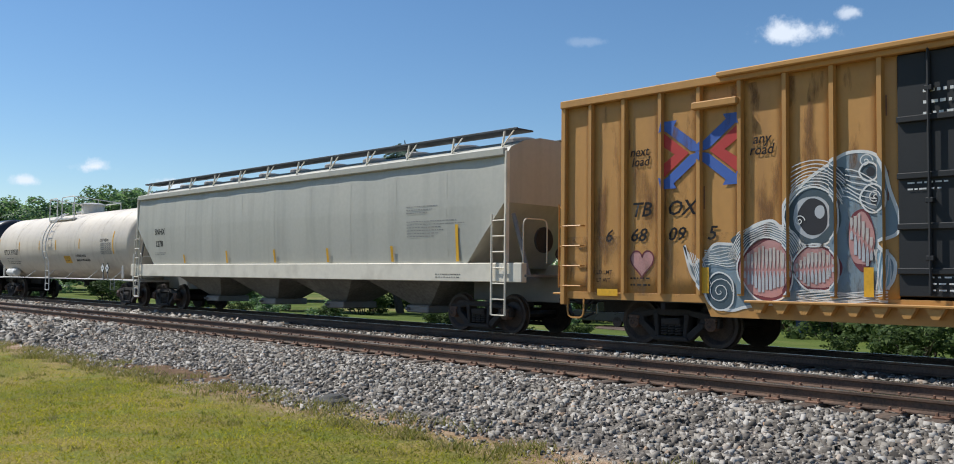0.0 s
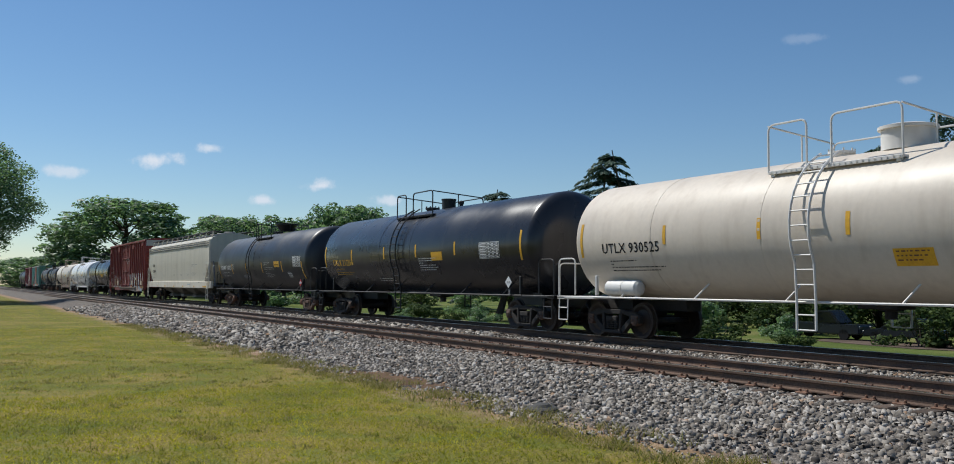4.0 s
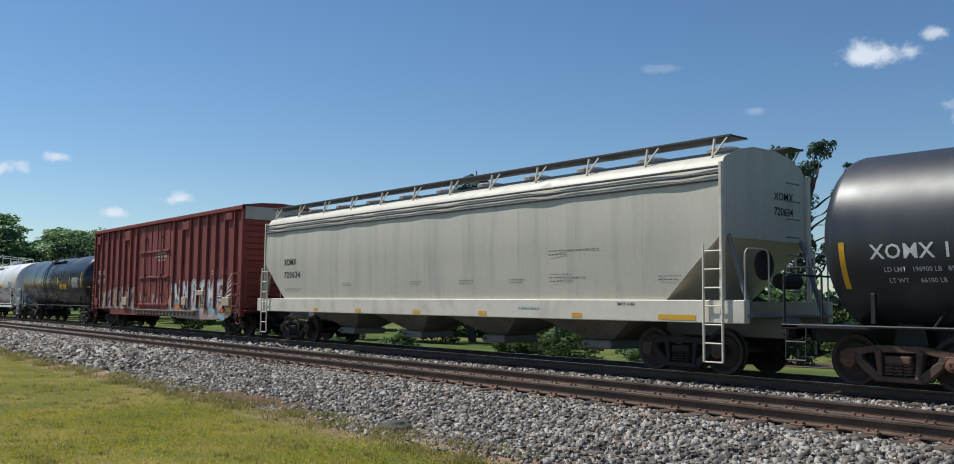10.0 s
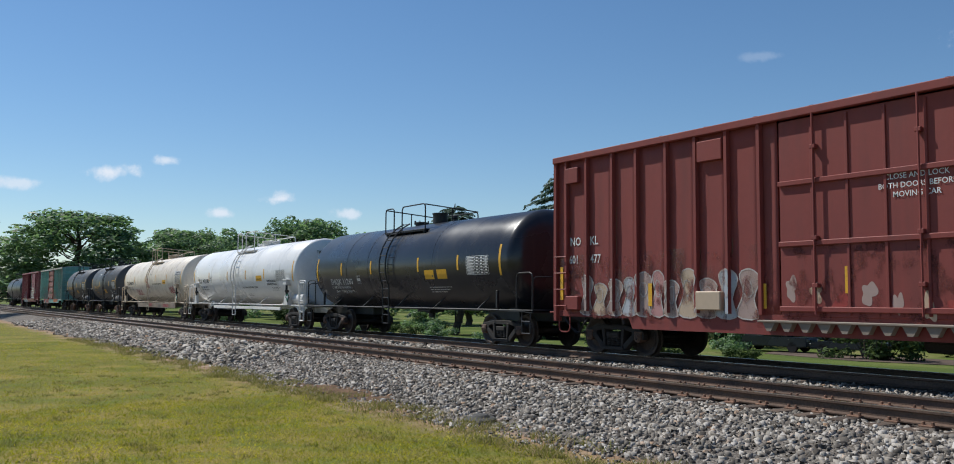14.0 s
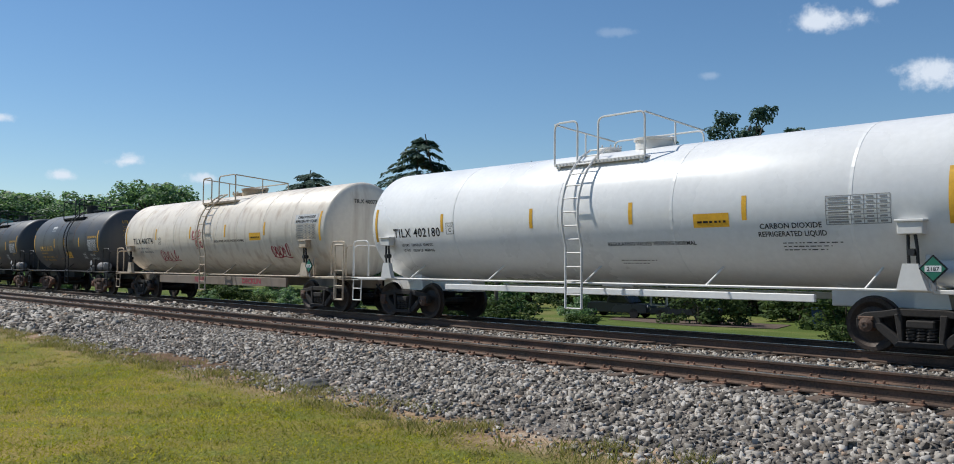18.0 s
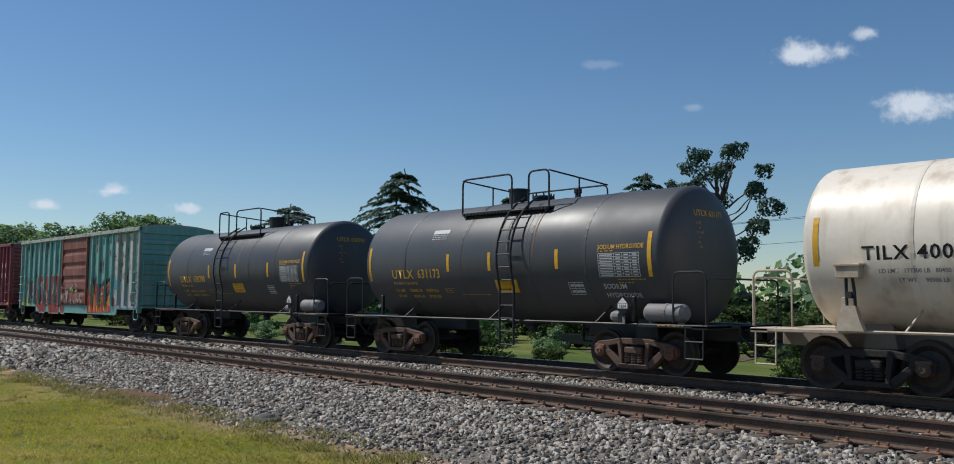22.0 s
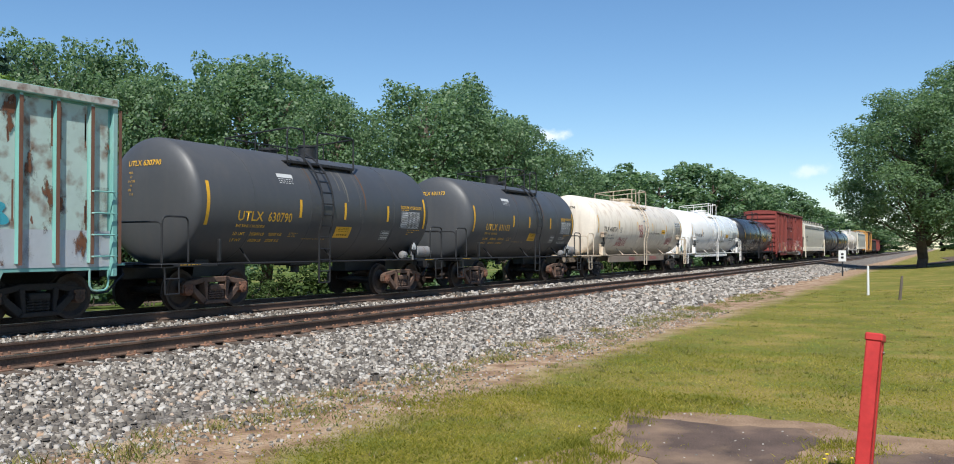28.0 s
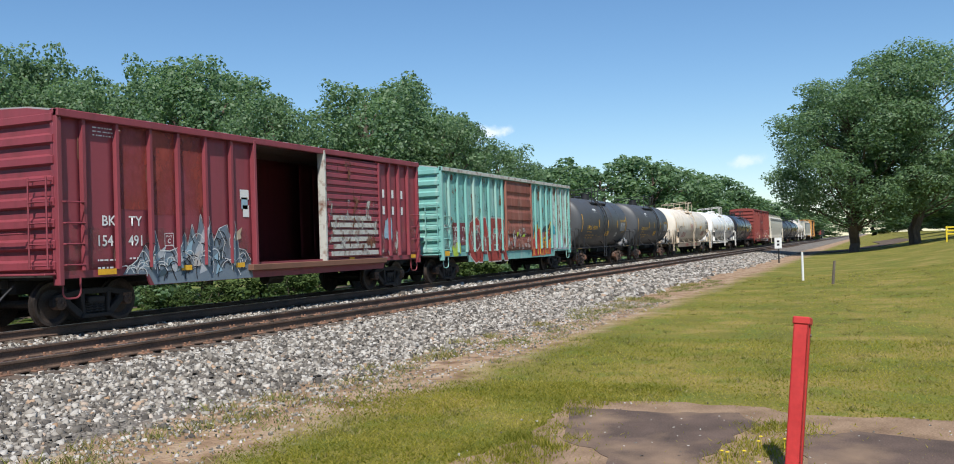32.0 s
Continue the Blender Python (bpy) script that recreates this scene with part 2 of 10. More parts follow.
# ---------------------------------------------------------------- mesh helpers
def bm_box(bm, x0, x1, y0, y1, z0, z1):
    v = [bm.verts.new(p) for p in ((x0, y0, z0), (x1, y0, z0), (x1, y1, z0), (x0, y1, z0), (x0, y0, z1), (x1, y0, z1), (x1, y1, z1), (x0, y1, z1))]
    for f in ((3, 2, 1, 0), (4, 5, 6, 7), (0, 1, 5, 4), (1, 2, 6, 5), (2, 3, 7, 6), (3, 0, 4, 7)):
        bm.faces.new([v[i] for i in f])
    return v


def bm_bevel_box(bm, x0, x1, y0, y1, z0, z1, b=0.01):
    """A box with chamfered edges."""
    v = bm_box(bm, x0, x1, y0, y1, z0, z1)
    edges = {e for q in v for e in q.link_edges}
    bmesh.ops.bevel(bm, geom=list(edges), offset=b, segments=1, affect="EDGES")


def bm_tube(bm, pts, r, n=6, closed=False):
    """A round bar along a line of points."""
    pts = [Vector(p) for p in pts]
    rings = []
    for i, p in enumerate(pts):
        a = pts[max(i - 1, 0)]
        b = pts[min(i + 1, len(pts) - 1)]
        d = (b - a).normalized()
        u = d.orthogonal().normalized() if i == 0 else (u - d * u.dot(d)).normalized()
        w = d.cross(u)
        rings.append([bm.verts.new(p + (u * math.cos(2 * math.pi * k / n) + w * math.sin(2 * math.pi * k / n)) * r) for k in range(n)])
    for q, s in zip(rings, rings[1:]):
        for k in range(n):
            bm.faces.new((q[k], q[(k + 1) % n], s[(k + 1) % n], s[k]))
    bm.faces.new(rings[0][::-1])
    bm.faces.new(rings[-1])


def bm_lathe(bm, profile, n=24, axis="y", centre=(0, 0, 0)):
    """A turned solid: profile of (along, radius) pairs."""
    rings = []
    for a, r in profile:
        ring = []
        for k in range(n):
            c, s = math.cos(2 * math.pi * k / n) * r, math.sin(2 * math.pi * k / n) * r
            p = {"x": (a, c, s), "y": (c, a, s), "z": (c, s, a)}[axis]
            ring.append(bm.verts.new(Vector(p) + Vector(centre)))
        rings.append(ring)
    for q, s in zip(rings, rings[1:]):
        for k in range(n):
            bm.faces.new((q[k], q[(k + 1) % n], s[(k + 1) % n], s[k]))
    if profile[0][1] > 1e-4:
        bm.faces.new(rings[0][::-1])
    if profile[-1][1] > 1e-4:
        bm.faces.new(rings[-1])


def bm_prism(bm, outline, y0, y1):
    """An x-z outline given thickness along y."""
    a = [bm.verts.new((x, y0, z)) for x, z in outline]
    b = [bm.verts.new((x, y1, z)) for x, z in outline]
    n = len(a)
    for i in range(n):
        bm.faces.new((a[i], a[(i + 1) % n], b[(i + 1) % n], b[i]))
    bm.faces.new(a[::-1])
    bm.faces.new(b)


def part(name, bm, material, parent=None, label="", smooth=False, at=None):
    """Links a bmesh as one mesh object, under a thing or a part."""
    me = bpy.data.meshes.new(name)
    bmesh.ops.recalc_face_normals(bm, faces=bm.faces[:])
    if smooth:
        for f in bm.faces:
            f.smooth = True
        for e in bm.edges:
            if len(e.link_faces) == 2 and e.calc_face_angle(0) > 0.6:
                e.smooth = False
    bm.to_mesh(me)
    bm.free()
    me.materials.append(material)
    return link_mesh(name, me, parent, label, at)


def link_mesh(name, me, parent=None, label="", at=None):
    ob = new(name, me)
    if parent:
        ob.parent = parent
    if at is not None:
        ob.matrix_basis = at
    if label:
        ob["label"] = label
    return ob


def raw_mesh(name, verts, faces, material):
    """A large mesh from numpy arrays: verts (n, 3), faces (m, k)."""
    me = bpy.data.meshes.new(name)
    nf, k = faces.shape
    me.vertices.add(len(verts))
    me.vertices.foreach_set("co", np.asarray(verts, dtype=np.float32).ravel())
    me.loops.add(nf * k)
    me.loops.foreach_set("vertex_index", faces.astype(np.int32).ravel())
    me.polygons.add(nf)
    me.polygons.foreach_set("loop_start", (np.arange(nf) * k).astype(np.int32))
    me.polygons.foreach_set("loop_total", np.full(nf, k, dtype=np.int32))
    me.update(calc_edges=True)
    me.materials.append(material)
    return me


def smooth_step(v, a, b):
    t = np.clip((v - a) / (b - a), 0, 1)
    return t * t * (3 - 2 * t)

# ---------------------------------------------------------------- ground and tracks
NEAR, FAR = 11.46, 16.0      # track centres; rail top is z = 0
HALF = 0.755                 # half the distance between rail heads


def ground_height(x, y):
    x, y = np.asarray(x, float), np.asarray(y, float)
    z = -0.5 + 0.0 * x
    z = z + 0.275 * smooth_step(y, 7.0, 9.9)
    z = z - 0.05 * smooth_step(y, 12.6, 13.3) + 0.05 * smooth_step(y, 14.2, 14.8)
    z = z - 0.9 * smooth_step(y, 17.8, 23) - 0.9 * smooth_step(y, 23, 50)
    rise = smooth_step(x, 14, 62) * smooth_step(-y, -5, 16)
    z = z + 1.9 * rise
    left = smooth_step(-x, 30, 90) * smooth_step(-y, -4, 20)
    z = z + 0.5 * left
    return z


def ground_mesh():
    def steps(pts):
        out = []
        for a, b, s in pts:
            out += list(np.arange(a, b, s))
        return np.array(out + [pts[-1][1]])
    xs = steps([(-1500, -300, 120), (-300, -60, 15), (-60, 100, 1.0), (100, 400, 15), (400, 1500, 110)])
    ys = steps([(-900, -60, 60), (-60, -10, 4), (-10, 6, 0.8), (6, 22, 0.3), (22, 60, 2.5), (60, 200, 20), (200, 1600, 140)])
    gx, gy = np.meshgrid(xs, ys)
    gz = ground_height(gx, gy)
    near = (np.abs(gx - 20) < 80) & (gy > -10) & (gy < 8) & ~((gx > 8) & (gx < 14) & (gy > -4.5) & (gy < 3.8))
    bumps = 0.006 * np.sin(gx * 1.7 + gy * 0.9) + 0.005 * np.sin(gx * 0.6 - gy * 2.3)
    gz = gz + np.where(near, bumps, 0)
    v = np.stack([gx, gy, gz], -1).reshape(-1, 3)
    n, m = gx.shape
    i = np.arange((n - 1) * m).reshape(n - 1, m)[:, :-1].ravel()
    return v, np.stack([i, i + 1, i + m + 1, i + m], 1)


def ground_material():
    m = bpy.data.materials.new("lawn_and_ballast_bed")
    m.use_nodes = True
    nt = m.node_tree
    p = nt.nodes["Principled BSDF"]
    add, link = nt.nodes.new, nt.links.new
    p.inputs["Roughness"].default_value = 0.95
    p.inputs["Specular IOR Level"].default_value = 0.15
    tc = add("ShaderNodeTexCoord")
    sep = add("ShaderNodeSeparateXYZ")
    link(tc.outputs["Object"], sep.inputs[0])

    def noise_node(scale, detail=6):
        n = add("ShaderNodeTexNoise")
        n.inputs["Scale"].default_value, n.inputs["Detail"].default_value = scale, detail
        link(tc.outputs["Object"], n.inputs["Vector"])
        return n.outputs["Fac"]

    def ramp_node(fac, stops):
        r = add("ShaderNodeValToRGB")
        e = r.color_ramp.elements
        e[0].position, e[0].color = stops[0][0], (*stops[0][1], 1)
        e[1].position, e[1].color = stops[-1][0], (*stops[-1][1], 1)
        for q, c in stops[1:-1]:
            e.new(q).color = (*c, 1)
        link(fac, r.inputs[0])
        return r.outputs[0]

    def mix_node(fac, a, b):
        x = add("ShaderNodeMix")
        x.data_type = "RGBA"
        link(fac, x.inputs[0])
        link(a, x.inputs[6])
        link(b, x.inputs[7])
        return x.outputs[2]

    shift = add("ShaderNodeMapRange")                # the dirt strip is wider towards +x
    for i, v in enumerate((0.0, 7.0, 0.0, 1.3)):
        shift.inputs[i + 1].default_value = v
    link(sep.outputs[0], shift.inputs[0])
    shifted = add("ShaderNodeMath")
    link(sep.outputs[1], shifted.inputs[0])
    link(shift.outputs[0], shifted.inputs[1])

    def band(lo, hi, wob, scale, along=sep.outputs[1]):
        """1 above hi, 0 below lo along y, with an uneven edge."""
        n = noise_node(scale, 7)
        w = add("ShaderNodeMath")
        w.operation = "MULTIPLY_ADD"
        link(n, w.inputs[0])
        w.inputs[1].default_value = wob
        link(along, w.inputs[2])
        r = add("ShaderNodeMapRange")
        r.inputs[1].default_value, r.inputs[2].default_value = lo + wob / 2, hi + wob / 2
        link(w.outputs[0], r.inputs[0])
        return r.outputs[0]

    grass = ramp_node(noise_node(0.55, 10), [(0.36, (0.10, 0.118, 0.018)), (0.5, (0.21, 0.187, 0.034)), (0.64, (0.36, 0.26, 0.085))])
    fine = ramp_node(noise_node(24, 8), [(0.36, (0.055, 0.06, 0.012)), (0.64, (0.31, 0.255, 0.065))])
    half = add("ShaderNodeValue")
    half.outputs[0].default_value = 0.5
    grass = mix_node(half.outputs[0], grass, fine)
    clover = ramp_node(noise_node(9, 5), [(0.3, (0.10, 0.135, 0.022)), (0.7, (0.19, 0.205, 0.035))])
    where = add("ShaderNodeMapRange")
    for i, v in enumerate((0.47, 0.62, 0.0, 0.7)):
        where.inputs[i + 1].default_value = v
    link(noise_node(1.7, 6), where.inputs[0])
    grass = mix_node(where.outputs[0], grass, clover)
    dirt = ramp_node(noise_node(3.0, 9), [(0.3, (0.19, 0.115, 0.07)), (0.5, (0.34, 0.225, 0.14)), (0.7, (0.46, 0.35, 0.245))])
    stone = ramp_node(noise_node(30, 6), [(0.3, (0.06, 0.052, 0.045)), (0.55, (0.20, 0.175, 0.15)), (0.75, (0.36, 0.325, 0.285))])
    c = mix_node(band(6.0, 6.9, 1.6, 0.8, shifted.outputs[0]), grass, dirt)
    c = mix_node(band(7.05, 7.45, 0.9, 1.4), c, stone)
    far_grass = ramp_node(noise_node(0.12, 8), [(0.3, (0.06, 0.09, 0.018)), (0.5, (0.11, 0.145, 0.03)), (0.72, (0.24, 0.21, 0.085))])
    c = mix_node(band(19.2, 20.0, 1.5, 0.9), c, far_grass)
    link(c, p.inputs["Base Color"])
    b = add("ShaderNodeBump")
    b.inputs["Strength"].default_value, b.inputs["Distance"].default_value = 0.8, 0.06
    link(noise_node(22, 6), b.inputs["Height"])
    link(b.outputs[0], p.inputs["Normal"])
    return m


gv, gf = ground_mesh()
ground = link_mesh("ground", raw_mesh("ground", gv, gf, ground_material()))
for poly in ground.data.polygons:
    poly.use_smooth = True
tagged(ground, "mown lawn, dirt strip and ballast bed beside the railway", "ground", kind="structure")

RAIL_SIDE = surf("rusty_rail", (0.17, 0.105, 0.072), (0.055, 0.037, 0.028), big=2, fine=30, rough=0.75, metal=0.2, bump=0.2)
RAIL_TOP = surf("worn_rail_head", (0.55, 0.54, 0.52), (0.32, 0.30, 0.28), big=1, fine=20, rough=0.28, metal=1.0, bump=0.02)
TIE_WOOD = surf("weathered_tie", (0.14, 0.095, 0.065), (0.05, 0.038, 0.03), big=3, fine=25, rough=0.9, bump=0.5, stretch=(6, 0.6, 6), random_tint=0.3)
PLATE = surf("rust_plate", (0.34, 0.185, 0.115), (0.15, 0.08, 0.05), big=5, fine=40, rough=0.85, metal=0.1, bump=0.3, random_tint=0.2)


def rail(yc, x0=-420, x1=460):
    bm = bmesh.new()
    prof = [(-0.07, -0.178), (0.07, -0.178), (0.07, -0.162), (0.011, -0.142), (0.009, -0.05), (0.037, -0.036), (0.037, -0.006), (0.028, -0.001), (-0.028, -0.001), (-0.037, -0.006), (-0.037, -0.036), (-0.009, -0.05), (-0.011, -0.142), (-0.07, -0.162)]
    xs = [x0, -60, 110, x1]
    rings = [[bm.verts.new((x, yc + a, b)) for a, b in prof] for x in xs]
    for q, s in zip(rings, rings[1:]):
        for k in range(len(prof)):
            bm.faces.new((q[k], q[(k + 1) % len(prof)], s[(k + 1) % len(prof)], s[k]))
    ob = part("rail", bm, RAIL_SIDE)
    tagged(ob, "rusty steel running rail with a shiny worn head", "rail", "rails of the two tracks", "structure")
    bm = bmesh.new()
    bm_box(bm, x0, x1, yc - 0.03, yc + 0.03, -0.006, 0.003)
    part("rail_head", bm, RAIL_TOP, ob, "polished running surface")
    return ob


for yc in (NEAR - HALF, NEAR + HALF, FAR - HALF, FAR + HALF):
    rail(yc)

# ---------------------------------------------------------------- rolling stock
SPEED = 8.126
WHEEL_R = 0.457
MOVERS, SPINNERS = [], []
TRUCK_RUST = surf("truck_rust", (0.17, 0.10, 0.068), (0.06, 0.038, 0.028), big=3, fine=25, rough=0.85, bump=0.3)
TRUCK_DARK = surf("truck_grime", (0.035, 0.03, 0.027), (0.014, 0.012, 0.011), big=3, fine=25, rough=0.85, bump=0.3)
WHEEL_STEEL = surf("wheel_steel", (0.075, 0.055, 0.045), (0.03, 0.024, 0.021), big=4, fine=30, rough=0.6, metal=0.5, bump=0.15)
TREAD = surf("wheel_tread", (0.45, 0.44, 0.43), (0.3, 0.29, 0.28), rough=0.3, metal=1.0, bump=0.02)
BLACK_IRON = surf("black_iron", (0.022, 0.022, 0.024), (0.010, 0.010, 0.011), big=2, fine=20, rough=0.55, bump=0.1)
YELLOW = surf("yellow_reflective", (0.80, 0.44, 0.02), (0.62, 0.33, 0.02), big=4, fine=20, rough=0.45, bump=0.02)
WHITE_INK = surf("white_lettering", (0.78, 0.78, 0.76), (0.6, 0.6, 0.58), big=3, fine=20, rough=0.6, bump=0.0)
BLACK_INK = surf("black_lettering", (0.016, 0.016, 0.018), (0.03, 0.03, 0.03), big=3, fine=20, rough=0.75, bump=0.0, spec=0.12)
YELLOW_INK = surf("yellow_lettering", (0.78, 0.45, 0.03), (0.6, 0.33, 0.03), big=3, fine=20, rough=0.6, bump=0.0)


def wheelset_mesh():
    bm = bmesh.new()
    for s in (-1, 1):
        prof = [(0.70, 0.06), (0.70, 0.13), (0.735, 0.15), (0.755, 0.30), (0.72, 0.385), (0.715, 0.488), (0.742, 0.488), (0.752, 0.458), (0.845, 0.451), (0.845, 0.385), (0.79, 0.30), (0.815, 0.15), (0.83, 0.12), (0.83, 0.085)]
        bm_lathe(bm, [(s * a, r) for a, r in prof], 28)
        bm_lathe(bm, [(s * a, r) for a, r in ((0.83, 0.09), (0.95, 0.09), (0.95, 0.115), (1.07, 0.115), (1.07, 0.085), (1.085, 0.08), (1.085, 0.001))], 14)
        for k in range(3):
            c = 2 * math.pi * k / 3
            bm_tube(bm, [(0.05 * math.cos(c), s * 1.08, 0.05 * math.sin(c)), (0.05 * math.cos(c), s * 1.11, 0.05 * math.sin(c))], 0.02, 6)
    bm_lathe(bm, [(-0.72, 0.085), (0.72, 0.085)], 10)
    me = bpy.data.meshes.new("wheelset")
    bmesh.ops.recalc_face_normals(bm, faces=bm.faces[:])
    for f in bm.faces:
        f.smooth = True
    for e in bm.edges:
        if len(e.link_faces) == 2 and e.calc_face_angle(0) > 0.5:
            e.smooth = False
    bm.to_mesh(me)
    bm.free()
    me.materials.append(WHEEL_STEEL)
    return me


def side_frame_mesh(material, name):
    """The cast side of a truck: arched top member, sagging tension member, two windows and a spring opening."""
    bm = bmesh.new()
    y0, y1 = -0.07, 0.07
    top = [(-1.06, 0.50), (-1.05, 0.60), (-0.92, 0.665), (-0.62, 0.70), (-0.38, 0.745), (0.38, 0.745), (0.62, 0.70), (0.92, 0.665), (1.05, 0.60), (1.06, 0.50), (0.72, 0.56), (0.42, 0.62), (-0.42, 0.62), (-0.72, 0.56)]
    bm_prism(bm, top, y0, y1)
    for s in (-1, 1):
        bm_prism(bm, [(s * x, z) for x, z in ((1.07, 0.56), (1.06, 0.40), (1.01, 0.40), (1.0, 0.55))], y0, y1)
        bm_prism(bm, [(s * x, z) for x, z in ((0.80, 0.60), (0.79, 0.42), (0.70, 0.38), (0.63, 0.44), (0.66, 0.58))], y0, y1)
        bm_prism(bm, [(s * x, z) for x, z in ((0.76, 0.50), (0.70, 0.37), (0.42, 0.13), (0.28, 0.15), (0.30, 0.23), (0.64, 0.50))], y0 - 0.01, y1 + 0.01)
        bm_prism(bm, [(s * x, z) for x, z in ((0.42, 0.66), (0.30, 0.66), (0.28, 0.20), (0.35, 0.19))], y0 - 0.03, y1 + 0.03)
    bm_prism(bm, [(-0.42, 0.125), (0.42, 0.125), (0.36, 0.215), (-0.36, 0.215)], y0 - 0.06, y1 + 0.06)
    me = bpy.data.meshes.new(name)
    bmesh.ops.recalc_face_normals(bm, faces=bm.faces[:])
    bmesh.ops.bevel(bm, geom=bm.edges[:], offset=0.014, segments=1, affect="EDGES")
    bm.to_mesh(me)
    bm.free()
    me.materials.append(material)
    return me


def spring_mesh(material):
    bm = bmesh.new()
    for x in (0.0,):
        pts = [(x + 0.075 * math.cos(a * 0.9), 0.075 * math.sin(a * 0.9), 0.225 + 0.24 * a / 32) for a in range(33)]
        bm_tube(bm, pts, 0.024, 5)
    me = bpy.data.meshes.new("spring")
    bm.to_mesh(me)
    bm.free()
    me.materials.append(material)
    return me


def adapter_mesh(material):
    bm = bmesh.new()
    bm_bevel_box(bm, -0.13, 0.13, -0.1, 0.1, 0.53, 0.60, 0.015)
    bm_lathe(bm, [(-0.13, 0.001), (-0.135, 0.05), (-0.12, 0.075), (-0.10, 0.12), (0.10, 0.12), (0.12, 0.075), (0.135, 0.05), (0.13, 0.001)], 16, "y", (0, 0, WHEEL_R))
    for k in range(3):
        c = 2 * math.pi * k / 3 + 0.5
        bm_tube(bm, [(0.045 * math.cos(c), -0.15, WHEEL_R + 0.045 * math.sin(c)), (0.045 * math.cos(c), -0.11, WHEEL_R + 0.045 * math.sin(c))], 0.018, 6)
    me = bpy.data.meshes.new("bearing_adapter")
    bm.to_mesh(me)
    bm.free()
    me.materials.append(material)
    return me


def bolster_mesh(material):
    bm = bmesh.new()
    bm_bevel_box(bm, -0.22, 0.22, -1.12, 1.12, 0.435, 0.565, 0.02)
    bm_bevel_box(bm, -0.3, 0.3, -0.6, 0.6, 0.56, 0.72, 0.03)
    for s in (-1, 1):
        bm_bevel_box(bm, s * 0.42 - 0.05, s * 0.42 + 0.05, -0.75, 0.75, 0.3, 0.42, 0.02)
    me = bpy.data.meshes.new("truck")
    bm.to_mesh(me)
    bm.free()
    me.materials.append(material)
    return me


WHEELS = wheelset_mesh()
BEARING_RUST = surf("bearing_rust", (0.24, 0.105, 0.06), (0.10, 0.05, 0.032), big=5, fine=30, rough=0.85, bump=0.3)
TRUCK_KIT = {k: (bolster_mesh(m), side_frame_mesh(m, "side_frame"), spring_mesh(m), adapter_mesh(b)) for k, m, b in (("rust", TRUCK_RUST, BEARING_RUST), ("dark", TRUCK_DARK, TRUCK_RUST))}


def truck(car, x, tone="dark", spin=True):
    bol, side, spring, adapter = TRUCK_KIT[tone]
    t = link_mesh("truck", bol, car, "rust-brown cast steel truck" if tone == "rust" else "grimy black cast steel truck", pose(x, 0, 0))
    for s in (-1, 1):
        link_mesh("side_frame", side, t, at=pose(0, s * 1.0, 0))
        for q in (-0.16, 0.0, 0.16):
            link_mesh("spring", spring, t, at=pose(q, s * 1.02, 0))
        for q in (-0.889, 0.889):
            link_mesh("bearing_adapter", adapter, t, at=pose(q, s * 1.0, 0))
    for s in (-1, 1):
        w = link_mesh("wheelset", WHEELS, t, "steel wheels on an axle", pose(s * 0.889, 0, WHEEL_R))
        if spin:
            SPINNERS.append((w, s * 0.889, random.uniform(0, 360)))
    return t


def coupler(car, x, s):
    """Draft gear, coupler head and hoses at one end, pointing along s."""
    bm = bmesh.new()
    bm_bevel_box(bm, min(x, x + s * 0.62), max(x, x + s * 0.62), -0.09, 0.09, 0.80, 0.98, 0.02)
    bm_bevel_box(bm, min(x + s * 0.55, x + s * 0.86), max(x + s * 0.55, x + s * 0.86), -0.17, 0.17, 0.74, 1.03, 0.05)
    part("coupler", bm, TRUCK_DARK, car, "black steel knuckle coupler")
    bm = bmesh.new()
    bm_tube(bm, [(x + s * 0.1, -0.35, 0.85), (x + s * 0.3, -0.36, 0.7), (x + s * 0.5, -0.3, 0.48), (x + s * 0.75, -0.22, 0.45), (x + s * 0.95, -0.15, 0.55)], 0.025, 6)
    part("air_hose", bm, BLACK_IRON, car, "black rubber air hose")


def hull_y(z, s1, top):
    """Near side of a covered hopper at height z."""
    return -np.interp(z, (s1 - 0.1, s1 + 0.5, (s1 + top) / 2, top - 0.45, top - 0.18), (1.50, 1.56, 1.60, 1.58, 1.54))


def text_mesh(words, size, stretch=1.0, spacing=1.0, align="LEFT", shear=0.0, fat=0.012):
    cu = bpy.data.curves.new("words", "FONT")
    cu.body, cu.size, cu.align_x, cu.space_character = words, size, align, spacing
    cu.resolution_u, cu.offset, cu.shear = 2, (0.015 if size > 0.29 else fat) * size, shear
    ob = bpy.data.objects.new("words", cu)
    me = bpy.data.meshes.new_from_object(ob)
    bpy.data.objects.remove(ob)
    bpy.data.curves.remove(cu)
    n = len(me.vertices)
    co = np.empty(n * 3, dtype=np.float32)
    me.vertices.foreach_get("co", co)
    co = co.reshape(n, 3)
    co[:, 0] *= stretch
    return me, co


